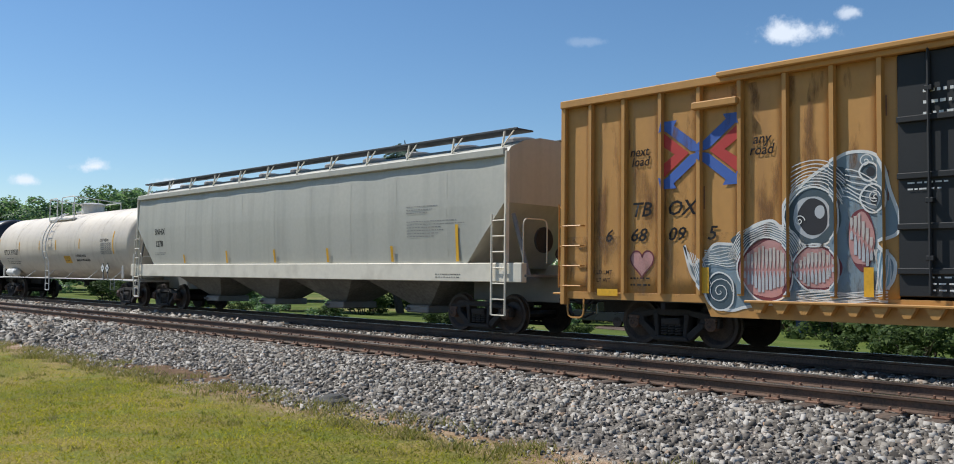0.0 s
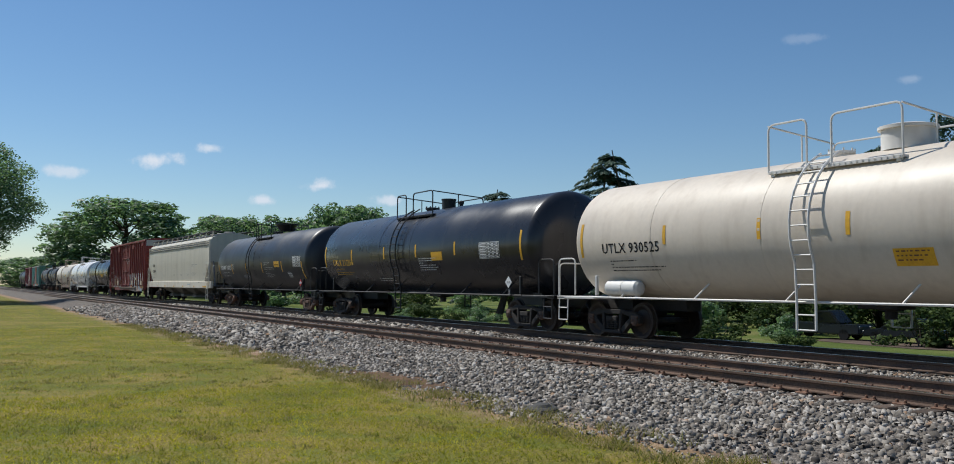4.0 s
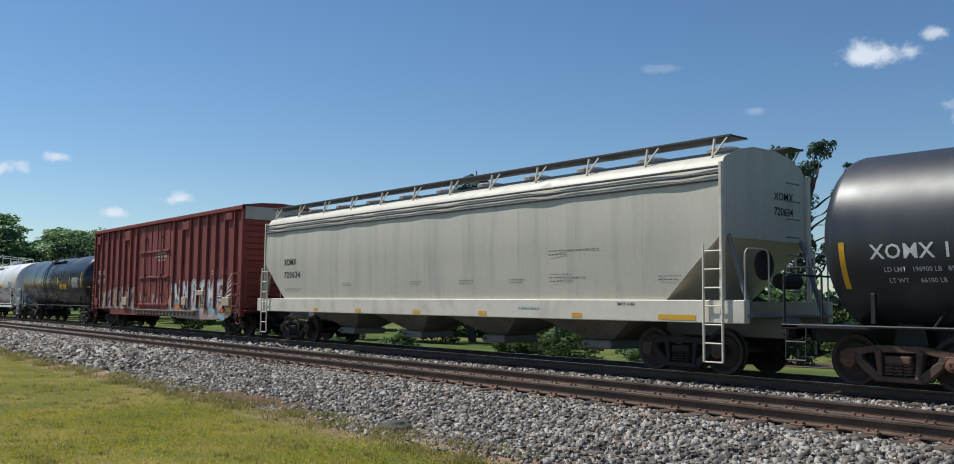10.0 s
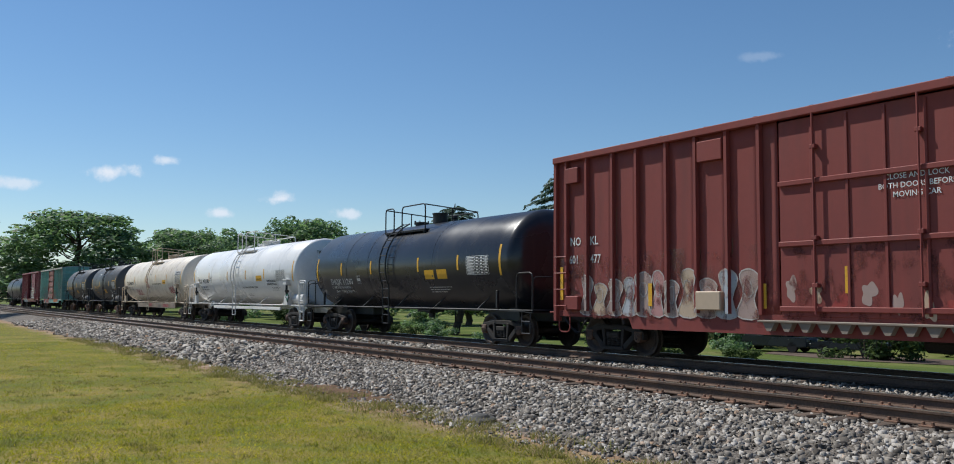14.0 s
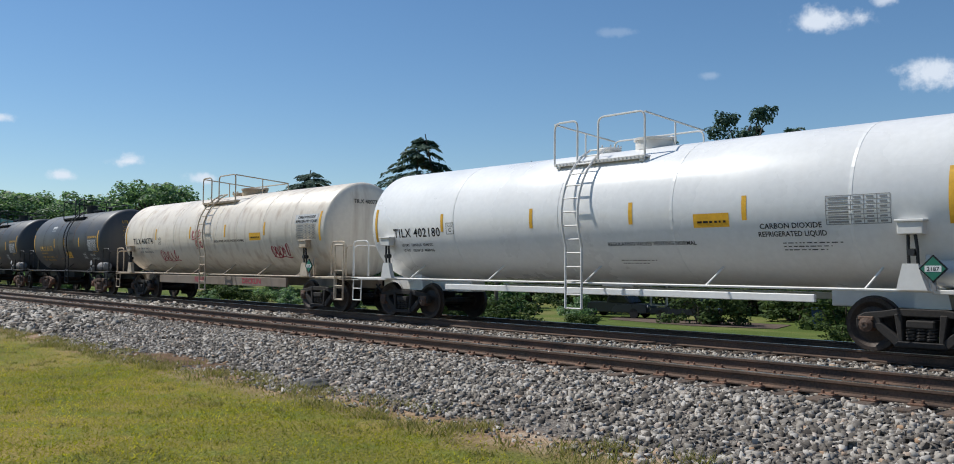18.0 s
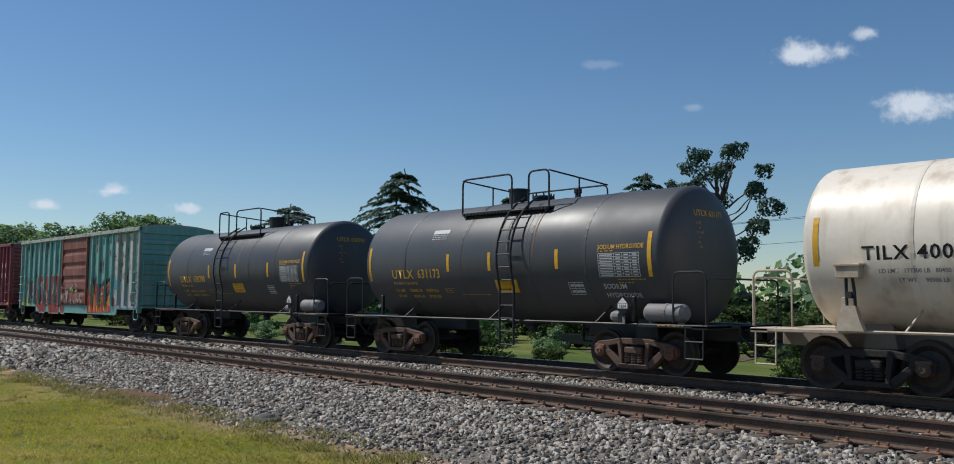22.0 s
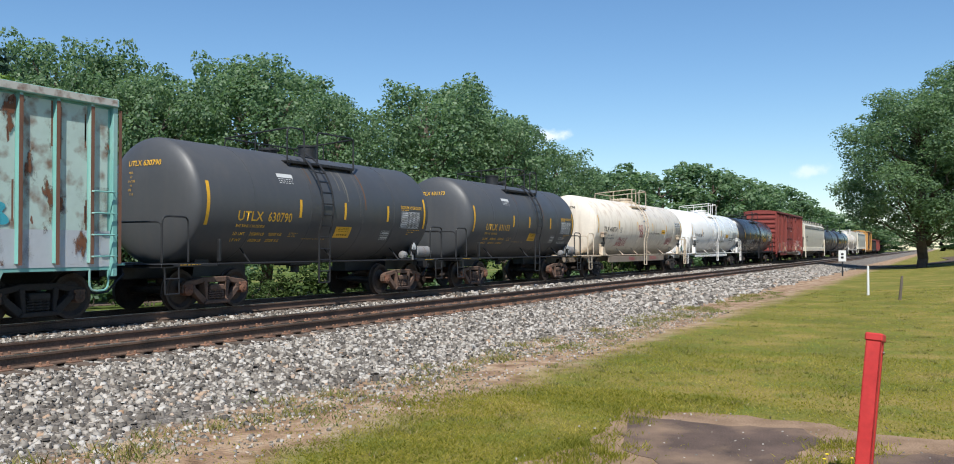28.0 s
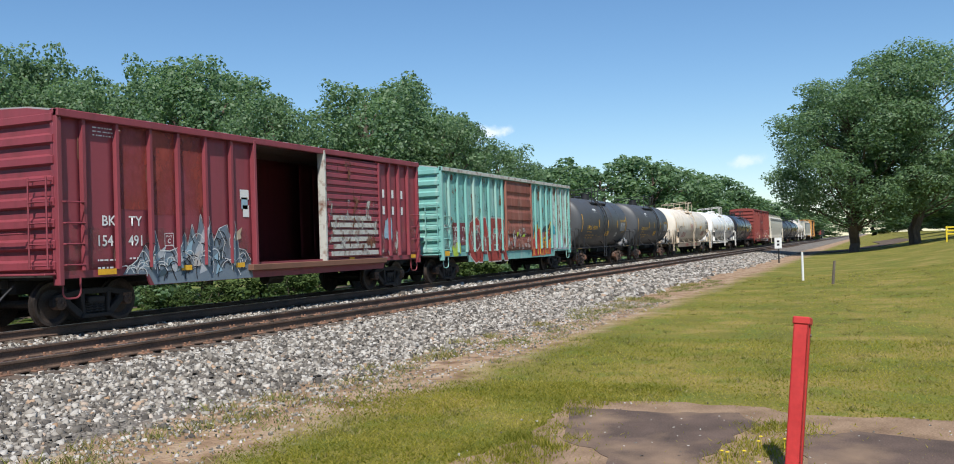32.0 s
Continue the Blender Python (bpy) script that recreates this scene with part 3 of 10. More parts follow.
def lettering(car, words, x, z, size, ink, wrap=None, y=None, stretch=1.0, spacing=1.0, align="LEFT", name="lettering", end=0, shear=0.0):
    """Words on a side. wrap: (axis height, radius) of a tank; y: a flat side; end: +1 or -1 for an end wall at x."""
    me, co = text_mesh(words, size, stretch, spacing, align, shear)
    out = np.zeros_like(co)
    if wrap and wrap[0] == "hull":
        out[:, 0], out[:, 1], out[:, 2] = x + co[:, 0], hull_y(z + co[:, 1], *wrap[1:]) - 0.005, z + co[:, 1]
    elif wrap:
        zc, r = wrap
        r += 0.006
        a = np.arcsin(np.clip((z - zc) / r, -0.98, 0.98)) + co[:, 1] / r
        out[:, 0], out[:, 1], out[:, 2] = x + co[:, 0], -np.cos(a) * r, zc + np.sin(a) * r
    elif end:
        out[:, 0], out[:, 1], out[:, 2] = x, y + end * co[:, 0], z + co[:, 1]
    else:
        out[:, 0], out[:, 1], out[:, 2] = x + co[:, 0], y, z + co[:, 1]
    me.vertices.foreach_set("co", out.ravel())
    me.materials.clear()
    me.materials.append(ink)
    me.update()
    return link_mesh(name, me, car)


def head_words(car, q, half, head, wrap, words, y, z, size, ink):
    """Words on the dished end of a tank; q: +1 or -1 for the end."""
    zc, r = wrap
    me, co = text_mesh(words, size)
    out = np.zeros_like(co)
    out[:, 1], out[:, 2] = (y + co[:, 0]) * q, z + co[:, 1]
    far_out = np.clip((np.hypot(out[:, 1], out[:, 2] - zc) / r) ** 1.25, 0, 1)
    out[:, 0] = q * (half + head * np.sqrt(1 - far_out ** 2) + 0.012)
    me.vertices.foreach_set("co", out.ravel())
    me.materials.clear()
    me.materials.append(ink)
    me.update()
    return link_mesh("lettering", me, car)


def bars(car, x, z, rows, ink, wrap=None, y=None, h=0.035, gap=0.03, seed=1, name="small_print"):
    """Unreadable small print as rows of plain bars; rows: their lengths."""
    rnd = random.Random(seed)
    bm = bmesh.new()
    for i, length in enumerate(rows):
        z0 = z - i * (h + gap)
        u = 0.0
        while u < length:
            w = min(rnd.uniform(0.03, 0.11), length - u)
            if w > 0.02:
                patch(bm, x + u, x + u + w, z0 - h * (0.5 if h < 0.2 and name == "small_print" else 1), z0, wrap, y)
            u += w + rnd.uniform(0.02, 0.05)
    return tagged(part(name, bm, ink, car), kind="stuff")


def patch(bm, x0, x1, z0, z1, wrap=None, y=None, lift=0.006, n=None):
    """A thin painted or glued patch on a tank (wrap) or a flat side (y)."""
    if wrap and wrap[0] == "hull":
        ya, yb = (float(hull_y(v, *wrap[1:])) - 0.005 for v in (z0, z1))
        bm.faces.new([bm.verts.new(p) for p in ((x0, ya, z0), (x1, ya, z0), (x1, yb, z1), (x0, yb, z1))])
    elif wrap:
        zc, r = wrap
        r += lift
        k = n or max(1, int((z1 - z0) / 0.12))
        prev = None
        for i in range(k + 1):
            z = z0 + (z1 - z0) * i / k
            s = max(-0.99, min(0.99, (z - zc) / r))
            yy = -math.sqrt(1 - s * s) * r
            cur = (bm.verts.new((x0, yy, z)), bm.verts.new((x1, yy, z)))
            if prev:
                bm.faces.new((prev[0], prev[1], cur[1], cur[0]))
            prev = cur
    else:
        bm.faces.new([bm.verts.new(p) for p in ((x0, y, z0), (x1, y, z0), (x1, y, z1), (x0, y, z1))])


def sticker(car, name, x0, x1, z0, z1, material, wrap=None, y=None, label=""):
    bm = bmesh.new()
    patch(bm, x0, x1, z0, z1, wrap, y)
    return part(name, bm, material, car, label)


def thing(name, label, category, group, x_at_start):
    ob = new(name)
    ob.empty_display_size = 0.5
    tagged(ob, label, category, group)
    ob.matrix_basis = pose(x_at_start, FAR, 0)
    MOVERS.append((ob, x_at_start))
    return ob


def ladder(car, x, w, pts, material, rung=0.3, r=0.022, name="ladder"):
    """Two stiles along pts (y, z) and rungs between them."""
    bm = bmesh.new()
    for s in (-1, 1):
        bm_tube(bm, [(x + s * w / 2, y, z) for y, z in pts], r * 1.25, 6)
    length = 0.0
    for (ya, za), (yb, zb) in zip(pts, pts[1:]):
        seg = math.hypot(yb - ya, zb - za)
        while length < seg:
            k = length / seg
            bm_tube(bm, [(x - w / 2, ya + (yb - ya) * k, za + (zb - za) * k), (x + w / 2, ya + (yb - ya) * k, za + (zb - za) * k)], r * 0.8, 5)
            length += rung
        length -= seg
    return part(name, bm, material, car)


def bent(p0, p1, p2, p3, n=4):
    """A rail bent round two corners: p0-p1-p2-p3 with rounded p1 and p2."""
    p0, p1, p2, p3 = (Vector(p) for p in (p0, p1, p2, p3))
    out = [p0]
    for a, b, c in ((p0, p1, p2), (p1, p2, p3)):
        d = min(0.16, (a - b).length * 0.45, (c - b).length * 0.45)
        s, e = b + (a - b).normalized() * d, b + (c - b).normalized() * d
        for i in range(n + 1):
            t = i / n
            out.append(s * (1 - t) ** 2 + b * 2 * t * (1 - t) + e * t * t)
    return out + [p3]


def tank_car(name, label, left, right, zc, r, shell, metal, group="tank cars", head=0.5, ladder_at=0.0, deck=(-1.2, 1.2), tone="dark", strips=(), seams=(), sill=None,
             rail_metal=None, deck_rail=None, dome="bucket", spin=True, truck_in=0.85, overhang=1.15, fancy_ends=False, deck_w=0.65, rail_h=0.88, gap=None, dome_at=None):
    mid, half = (left + right) / 2, (right - left) / 2
    car = thing(name, label, "tank car", group, mid)
    rail_metal, deck_rail, sill = rail_metal or metal, deck_rail or metal, sill or metal
    # shell with dished heads
    prof = [(-half - head, 0.002)]
    for i in range(1, 9):
        a = math.pi / 2 * i / 8
        prof.append((-half - head * math.cos(a), r * math.sin(a) ** 0.8))
    body = prof + [(-a, b) for a, b in prof[::-1]]
    bm = bmesh.new()
    bm_lathe(bm, body, 64, "x", (0, 0, zc))
    part("tank_shell", bm, shell, car, smooth=True)
    for x in seams:
        bm = bmesh.new()
        bm_lathe(bm, [(x - 0.03, r), (x - 0.03, r + 0.006), (x + 0.03, r + 0.006), (x + 0.03, r)], 48, "x", (0, 0, zc))
        part("weld_band", bm, shell, car)
    # reflective strips
    wrap = (zc, r)
    for x, z0, z1 in strips:
        sticker(car, "reflective_strip", x - 0.05, x + 0.05, z0, z1, YELLOW, wrap, label="yellow reflective strip")
    # stub sills, saddles and trucks
    tx = half - truck_in
    for s in (-1, 1):
        truck(car, s * tx, tone, spin)
        bm = bmesh.new()
        a, b = sorted((s * (tx - 1.9), s * (half + overhang)))
        bm_bevel_box(bm, a, b, -0.25, 0.25, 0.72, 1.06, 0.02)
        part("stub_sill", bm, sill, car)
        bm = bmesh.new()
        w = 0.6
        zs = zc - math.sqrt(r * r - w * w)
        bm_prism(bm, [(s * tx - 0.3, 0.74), (s * tx + 0.3, 0.74), (s * tx + 0.22, zs), (s * tx - 0.22, zs)], -w, w)
        part("saddle", bm, sill, car)
        # end platform with its grab rails
        bm = bmesh.new()
        a, b = sorted((s * (half - 0.55), s * (half + overhang)))
        bm_bevel_box(bm, a, b, -1.42, -0.55, 1.0, 1.07, 0.012)
        bm_bevel_box(bm, a, b, 0.55, 1.42, 1.0, 1.07, 0.012)
        bm_bevel_box(bm, min(s * (half + overhang - 0.35), s * (half + overhang)), max(s * (half + overhang - 0.35), s * (half + overhang)), -1.42, 1.42, 0.98, 1.06, 0.012)
        part("end_platform", bm, rail_metal, car)
        bm = bmesh.new()
        e = s * (half + overhang - 0.05)
        bm_tube(bm, bent((e, -1.38, 1.1), (e, -1.38, 2.1), (s * (half + 0.35), -1.38, 2.1), (s * (half + 0.35), -1.38, 1.1)), 0.022, 6)
        bm_tube(bm, bent((e, -1.36, 1.1), (e, -1.36, 1.98), (e, 1.36, 1.98), (e, 1.36, 1.1)), 0.02, 6)
        part("end_railing", bm, rail_metal, car)
        bm = bmesh.new()
        x0 = s * (half + overhang - 0.3)
        for q in (-0.2, 0.2):
            bm_tube(bm, [(x0 + q, -1.4, 1.08), (x0 + q, -1.42, 0.42)], 0.018, 5)
        for z in (0.42, 0.75):
            bm_tube(bm, [(x0 - 0.2, -1.42, z), (x0 + 0.2, -1.42, z)], 0.018, 5)
        part("step", bm, rail_metal, car)
        if fancy_ends and s > 0:
            bm = bmesh.new()
            for q in (-0.22, 0.22):
                bm_tube(bm, [(x0 + q, -1.45, 0.40), (x0 + q, -1.45, 2.0)], 0.024, 6)
            bm_tube(bm, [(x0 - 0.22, -1.45, 2.0), (x0 + 0.22, -1.45, 2.0)], 0.024, 6)
            for z in (0.40, 0.8, 1.25):
                bm_tube(bm, [(x0 - 0.22, -1.45, z), (x0 + 0.22, -1.45, z)], 0.02, 6)
            part("end_ladder", bm, rail_metal, car)
        coupler(car, s * (half + overhang - 0.05), s)
        # bracket post at the saddle
        bm = bmesh.new()
        bm_bevel_box(bm, s * (half - 0.6) - 0.04, s * (half - 0.6) + 0.04, -1.42, -1.34, 1.1, 1.62, 0.01)
        part("bracket", bm, rail_metal, car)
    # long side rails with brackets
    for s in (-1, 1):
        bm = bmesh.new()
        bm_tube(bm, [(-half + 0.5, s * 1.42, 1.05), (half - 0.5, s * 1.42, 1.05)], 0.026, 6)
        n = max(3, int(half / 1.3))
        for i in range(n):
            x = -half + 1.6 + (2 * half - 3.2) * i / (n - 1)
            bm_tube(bm, [(x, s * 1.42, 1.05), (x + 0.12, s * (math.sqrt(max(0.05, r * r - (zc - 1.4) ** 2))), 1.42)], 0.022, 5)
        part("side_rail", bm, rail_metal, car)
    # ladder up the near and the far side
    for s in (-1, 1):
        pts = [(s * 1.52, 0.5), (s * 1.52, 1.1)]
        rl = r + 0.17
        for a in range(-25, 66, 10):
            yy, zz = rl * math.cos(radians(a)), zc + rl * math.sin(radians(a))
            pts.append((s * (max(yy, 1.52) if a < 0 else yy), zz))
        ladder(car, ladder_at, 0.46, pts, rail_metal)
    # top deck, railings, fittings
    d0, d1 = deck
    zd = zc + r - 0.30
    for s in (-1, 1):
        bm = bmesh.new()
        bm_bevel_box(bm, d0, d1, min(s * 0.62, s * (0.42 + deck_w)), max(s * 0.62, s * (0.42 + deck_w)), zd - 0.02, zd + 0.03, 0.01)
        bm_bevel_box(bm, d0, d1, min(s * (0.40 + deck_w), s * (0.44 + deck_w)), max(s * (0.40 + deck_w), s * (0.44 + deck_w)), zd - 0.05, zd + 0.03, 0.008)
        for i in range(24):
            x = d0 + (d1 - d0) * (i + 0.5) / 24
            bm_box(bm, x - 0.02, x + 0.02, min(s * (0.445 + deck_w), s * (0.455 + deck_w)), max(s * (0.445 + deck_w), s * (0.455 + deck_w)), zd - 0.04, zd + 0.02)
        part("top_platform", bm, deck_rail, car)
    bm = bmesh.new()
    for x in (d0 + 0.1, d1 - 0.1):
        bm_bevel_box(bm, x - 0.05, x + 0.05, -0.42 - deck_w, -0.6, zd - 0.1, zd - 0.02, 0.01)
        bm_bevel_box(bm, x - 0.05, x + 0.05, 0.6, 0.42 + deck_w, zd - 0.1, zd - 0.02, 0.01)
        for s in (-1, 1):
            bm_tube(bm, [(x, s * (0.38 + deck_w), zd - 0.1), (x, s * (0.38 + deck_w) * 0.98, zc + math.sqrt(r * r - (0.38 + deck_w) ** 2 * 0.96) - 0.02)], 0.035, 5)
    part("platform_frame", bm, deck_rail, car)
    bm = bmesh.new()
    yb = 0.42 + deck_w
    h = rail_h
    la, lb = gap or (ladder_at - 0.3, ladder_at + 0.3)
    for s in (-1, 1):
        for p in ((d0, la), (lb, d1)):
            if s == -1:
                bm_tube(bm, bent((p[0], s * yb, zd), (p[0], s * yb, zd + h), (p[1], s * yb, zd + h), (p[1], s * yb, zd)), 0.024, 6)
        if s == 1:
            bm_tube(bm, bent((d0, yb, zd), (d0, yb, zd + h * 0.8), (d1, yb, zd + h * 0.8), (d1, yb, zd)), 0.022, 6)
    for x in (d0, d1):
        bm_tube(bm, [(x, -yb, zd + h - 0.02), (x, yb, zd + h * 0.8)], 0.022, 6)
        bm_tube(bm, [(x, 0, zd), (x, 0, zd + h * 0.9)], 0.02, 6)
    part("platform_railing", bm, deck_rail, car)
    zt = zc + r
    bm = bmesh.new()
    dx = dome_at if dome_at is not None else ladder_at + 1.15
    if dome == "bucket":
        bm_lathe(bm, [(zt - 0.05, 0.26), (zt + 0.31, 0.26), (zt + 0.31, 0.285), (zt + 0.36, 0.285), (zt + 0.36, 0.24), (zt + 0.38, 0.01)], 20, "z", (dx, 0, 0))
    elif dome == "low":
        bm_lathe(bm, [(zt - 0.05, 0.42), (zt + 0.16, 0.42), (zt + 0.16, 0.46), (zt + 0.21, 0.46), (zt + 0.24, 0.3), (zt + 0.27, 0.01)], 24, "z", (dx, 0, 0))
    elif dome == "bowl":
        bm_lathe(bm, [(zt + 0.1, 0.36), (zt + 0.42, 0.55), (zt + 0.42, 0.62), (zt + 0.5, 0.62), (zt + 0.52, 0.3), (zt + 0.55, 0.01)], 20, "z", (dx, 0, 0))
    else:
        bm_lathe(bm, [(zt - 0.05, 0.5), (zt + 0.36, 0.5), (zt + 0.36, 0.56), (zt + 0.42, 0.56), (zt + 0.46, 0.4), (zt + 0.5, 0.01)], 24, "z", (dx, 0, 0))
    part("manway_dome", bm, deck_rail, car, smooth=True)
    bm = bmesh.new()
    vx = ladder_at - 0.35
    bm_lathe(bm, [(zt - 0.02, 0.23), (zt + 0.06, 0.23), (zt + 0.08, 0.28), (zt + 0.13, 0.28), (zt + 0.16, 0.1)], 16, "z", (vx, 0.1, 0))
    part("hatch", bm, deck_rail, car)
    for k in range(8):
        a = 2 * math.pi * k / 8
        bm = bmesh.new()
        bm_tube(bm, [(vx + 0.26 * math.cos(a), 0.1 + 0.26 * math.sin(a), zt + 0.06), (vx + 0.26 * math.cos(a), 0.1 + 0.26 * math.sin(a), zt + 0.19)], 0.02, 5)
        part("hatch_bolt", bm, deck_rail, car)
    bm = bmesh.new()
    bm_lathe(bm, [(zt - 0.05, 0.09), (zt + 0.14, 0.07), (zt + 0.16, 0.10), (zt + 0.25, 0.10), (zt + 0.29, 0.02)], 12, "z", (d1 - 0.3, 0.3, 0))
    part("relief_valve", bm, deck_rail, car)
    # outlet below
    bm = bmesh.new()
    bm_lathe(bm, [(zc - r - 0.28, 0.12), (zc - r - 0.12, 0.12), (zc - r - 0.1, 0.24), (zc - r + 0.06, 0.26)], 14, "z", (0.1, 0, 0))
    bm_bevel_box(bm, -0.45, 0.45, -0.3, 0.3, zc - r - 0.08, zc - r + 0.02, 0.02)
    part("bottom_outlet", bm, sill, car)
    return car, half, wrap


def boxcar(name, label, left, right, top, floor, side_paint, ribs, door, roof_paint, truck_in=2.2, end_paint=None, tone="dark", group="boxcars", width=1.5, rib_d=0.09, sill_paint=None, spin=True, opening=None, ladder_paint=None):
    """Ribbed steel boxcar. ribs: x of the posts from the middle; door: (x0, x1) from the middle. opening: an open doorway."""
    mid, half = (left + right) / 2, (right - left) / 2
    car = thing(name, label, "boxcar", group, mid)
    end_paint, sill_paint, ladder_paint = end_paint or side_paint, sill_paint or side_paint, ladder_paint or side_paint
    y = width
    gaps = sorted([door] + ([opening] if opening else []))
    # side sheets as one panel between each two posts
    for s in (-1, 1):
        xs = sorted(set([-half] + [v for v in ribs] + [half] + [v for g in gaps for v in g]))
        for a, b in zip(xs, xs[1:]):
            if s < 0 and any(g[0] - 0.01 <= a and b <= g[1] + 0.01 for g in gaps):
                continue
            bm = bmesh.new()
            n, m = 4, 9
            grid = []
            for i in range(n + 1):
                col = []
                for j in range(m + 1):
                    bulge = 0.011 * math.sin(math.pi * i / n) * math.sin(math.pi * j / m) ** 0.5 * (1 + 0.7 * math.sin(a * 3.1 + j * 1.9) * math.cos(j * 0.8 + a))
                    col.append(bm.verts.new((a + (b - a) * i / n, s * (y - bulge), floor + (top - floor) * j / m)))
                grid.append(col)
            for i in range(n):
                for j in range(m):
                    bm.faces.new((grid[i][j], grid[i + 1][j], grid[i + 1][j + 1], grid[i][j + 1]))
            ob = part("side_sheet", bm, side_paint, car, smooth=True)
            ob.modifiers.new("thick", "SOLIDIFY").thickness = 0.03
        bm = None
        for x in ribs:
            if any(g[0] - 0.05 < x < g[1] + 0.05 for g in gaps):
                continue
            bm = bmesh.new()
            w = 0.055
            prof = [(x - w, y + 0.0), (x - w * 0.7, y + rib_d), (x + w * 0.7, y + rib_d), (x + w, y + 0.0)]
            a = [bm.verts.new((px, s * py, floor + 0.13)) for px, py in prof]
            b = [bm.verts.new((px, s * py, top - 0.03)) for px, py in prof]
            for i in range(4):
                bm.faces.new((a[i], a[(i + 1) % 4], b[(i + 1) % 4], b[i]))
            bm.faces.new(a)
            bm.faces.new(b)
            part("side_post", bm, side_paint, car)
        # top and bottom chords
        bm = bmesh.new()
        bm_bevel_box(bm, -half, half, min(s * (y - 0.02), s * (y + rib_d + 0.04)), max(s * (y - 0.02), s * (y + rib_d + 0.04)), top - 0.16, top, 0.015)
        part("top_chord", bm, side_paint, car)
        bm = bmesh.new()
        bm_bevel_box(bm, -half, half, min(s * (y - 0.04), s * (y + 0.003)), max(s * (y - 0.04), s * (y + 0.003)), floor - 0.02, floor + 0.13, 0.002)
        part("side_sill", bm, sill_paint, car)
        bm = bmesh.new()
        e = half - truck_in - 1.15
        bm_prism(bm, [(-e - 0.12, floor - 0.019), (-e, floor - 0.27), (e, floor - 0.27), (e + 0.12, floor - 0.019)], s * (y - 0.04), s * (y + 0.003))
        part("sill_skirt", bm, sill_paint, car)
        for q in (-1, 1):
            bm = bmesh.new()
            bm_bevel_box(bm, min(q * (half - 0.12), q * half), max(q * (half - 0.12), q * half), min(s * (y - 0.1), s * (y + rib_d)), max(s * (y - 0.1), s * (y + rib_d)), floor - 0.15, top, 0.012)
            part("corner_post", bm, side_paint, car)
            # corner ladder and stirrup step
            x0, x1 = sorted((q * (half - 0.1), q * (half - 0.62)))
            yl = s * (y + rib_d + 0.06)
            for k in range(4):
                z = floor + 0.25 + 0.42 * k
                bm = bmesh.new()
                bm_tube(bm, [(x0, s * (y + rib_d - 0.02), z), (x0 + 0.02, yl, z), (x1 - 0.02, yl, z), (x1, s * (y + rib_d - 0.05), z)], 0.016, 5)
                part("ladder_rung", bm, ladder_paint, car)
            bm = bmesh.new()
            bm_tube(bm, bent((x0 + 0.04, s * y, floor), (x0 + 0.04, s * y, floor - 0.42), (x1 - 0.04, s * y, floor - 0.42), (x1 - 0.04, s * y, floor)), 0.02, 5)
            part("sill_step", bm, ladder_paint, car)
    # ends with pressed ribs
    for q in (-1, 1):
        bm = bmesh.new()
        prof = []
        nz = 9 if top > 4.7 else 8
        for i in range(nz):
            z0 = floor + (top - floor) * i / nz
            dz = (top - floor) / nz
            prof += [(0.0, z0), (0.0, z0 + dz * 0.3), (0.09, z0 + dz * 0.42), (0.09, z0 + dz * 0.75), (0.0, z0 + dz * 0.88)]
        prof.append((0.0, top))
        a = [bm.verts.new((q * (half + d - 0.06), -y, z)) for d, z in prof]
        b = [bm.verts.new((q * (half + d - 0.06), y, z)) for d, z in prof]
        for i in range(len(prof) - 1):
            bm.faces.new((a[i], a[i + 1], b[i + 1], b[i]))
        ob = part("end_wall", bm, end_paint, car)
        ob.modifiers.new("thick", "SOLIDIFY").thickness = 0.03
        bm = bmesh.new()
        for k in range(5):
            z = floor + 0.25 + 0.42 * k
            bm_tube(bm, [(q * half, -y + 0.05, z), (q * (half + 0.16), -y + 0.05, z), (q * (half + 0.16), -y + 0.55, z), (q * half, -y + 0.55, z)], 0.016, 5)
        for yy in (-y + 0.05, -y + 0.55):
            bm_tube(bm, [(q * (half + 0.16), yy, floor + 0.2), (q * (half + 0.16), yy, floor + 2.0)], 0.02, 5)
        part("end_ladder", bm, ladder_paint, car)
        bm = bmesh.new()
        bm_bevel_box(bm, min(q * half, q * (half + 0.28)), max(q * half, q * (half + 0.28)), -y, y, floor + 0.06, floor + 0.1, 0.01)
        part("end_walkway", bm, end_paint, car)
        bm = bmesh.new()
        bm_tube(bm, bent((q * (half + 0.1), -y + 0.7, floor + 0.9), (q * (half + 0.22), -y + 0.7, floor + 0.9), (q * (half + 0.22), 0.4, floor + 0.9), (q * (half + 0.1), 0.4, floor + 0.9)), 0.016, 5)
        part("grab_bar", bm, ladder_paint, car)
        coupler(car, q * (half - 0.05), q)
        truck(car, q * (half - truck_in), tone, spin)
    # floor, underframe, roof
    bm = bmesh.new()
    bm_box(bm, -half + 0.05, half - 0.05, -y + 0.02, y - 0.02, floor - 0.04, floor + 0.05)
    part("car_floor", bm, TRUCK_DARK, car)
    bm = bmesh.new()
    bm_bevel_box(bm, -half + 0.1, half - 0.1, -0.22, 0.22, floor - 0.32, floor - 0.04, 0.02)
    for i in range(7):
        x = -half + 2.5 + (2 * half - 5) * i / 6
        bm_bevel_box(bm, x - 0.05, x + 0.05, -y + 0.06, y - 0.06, floor - 0.18, floor - 0.04, 0.01)
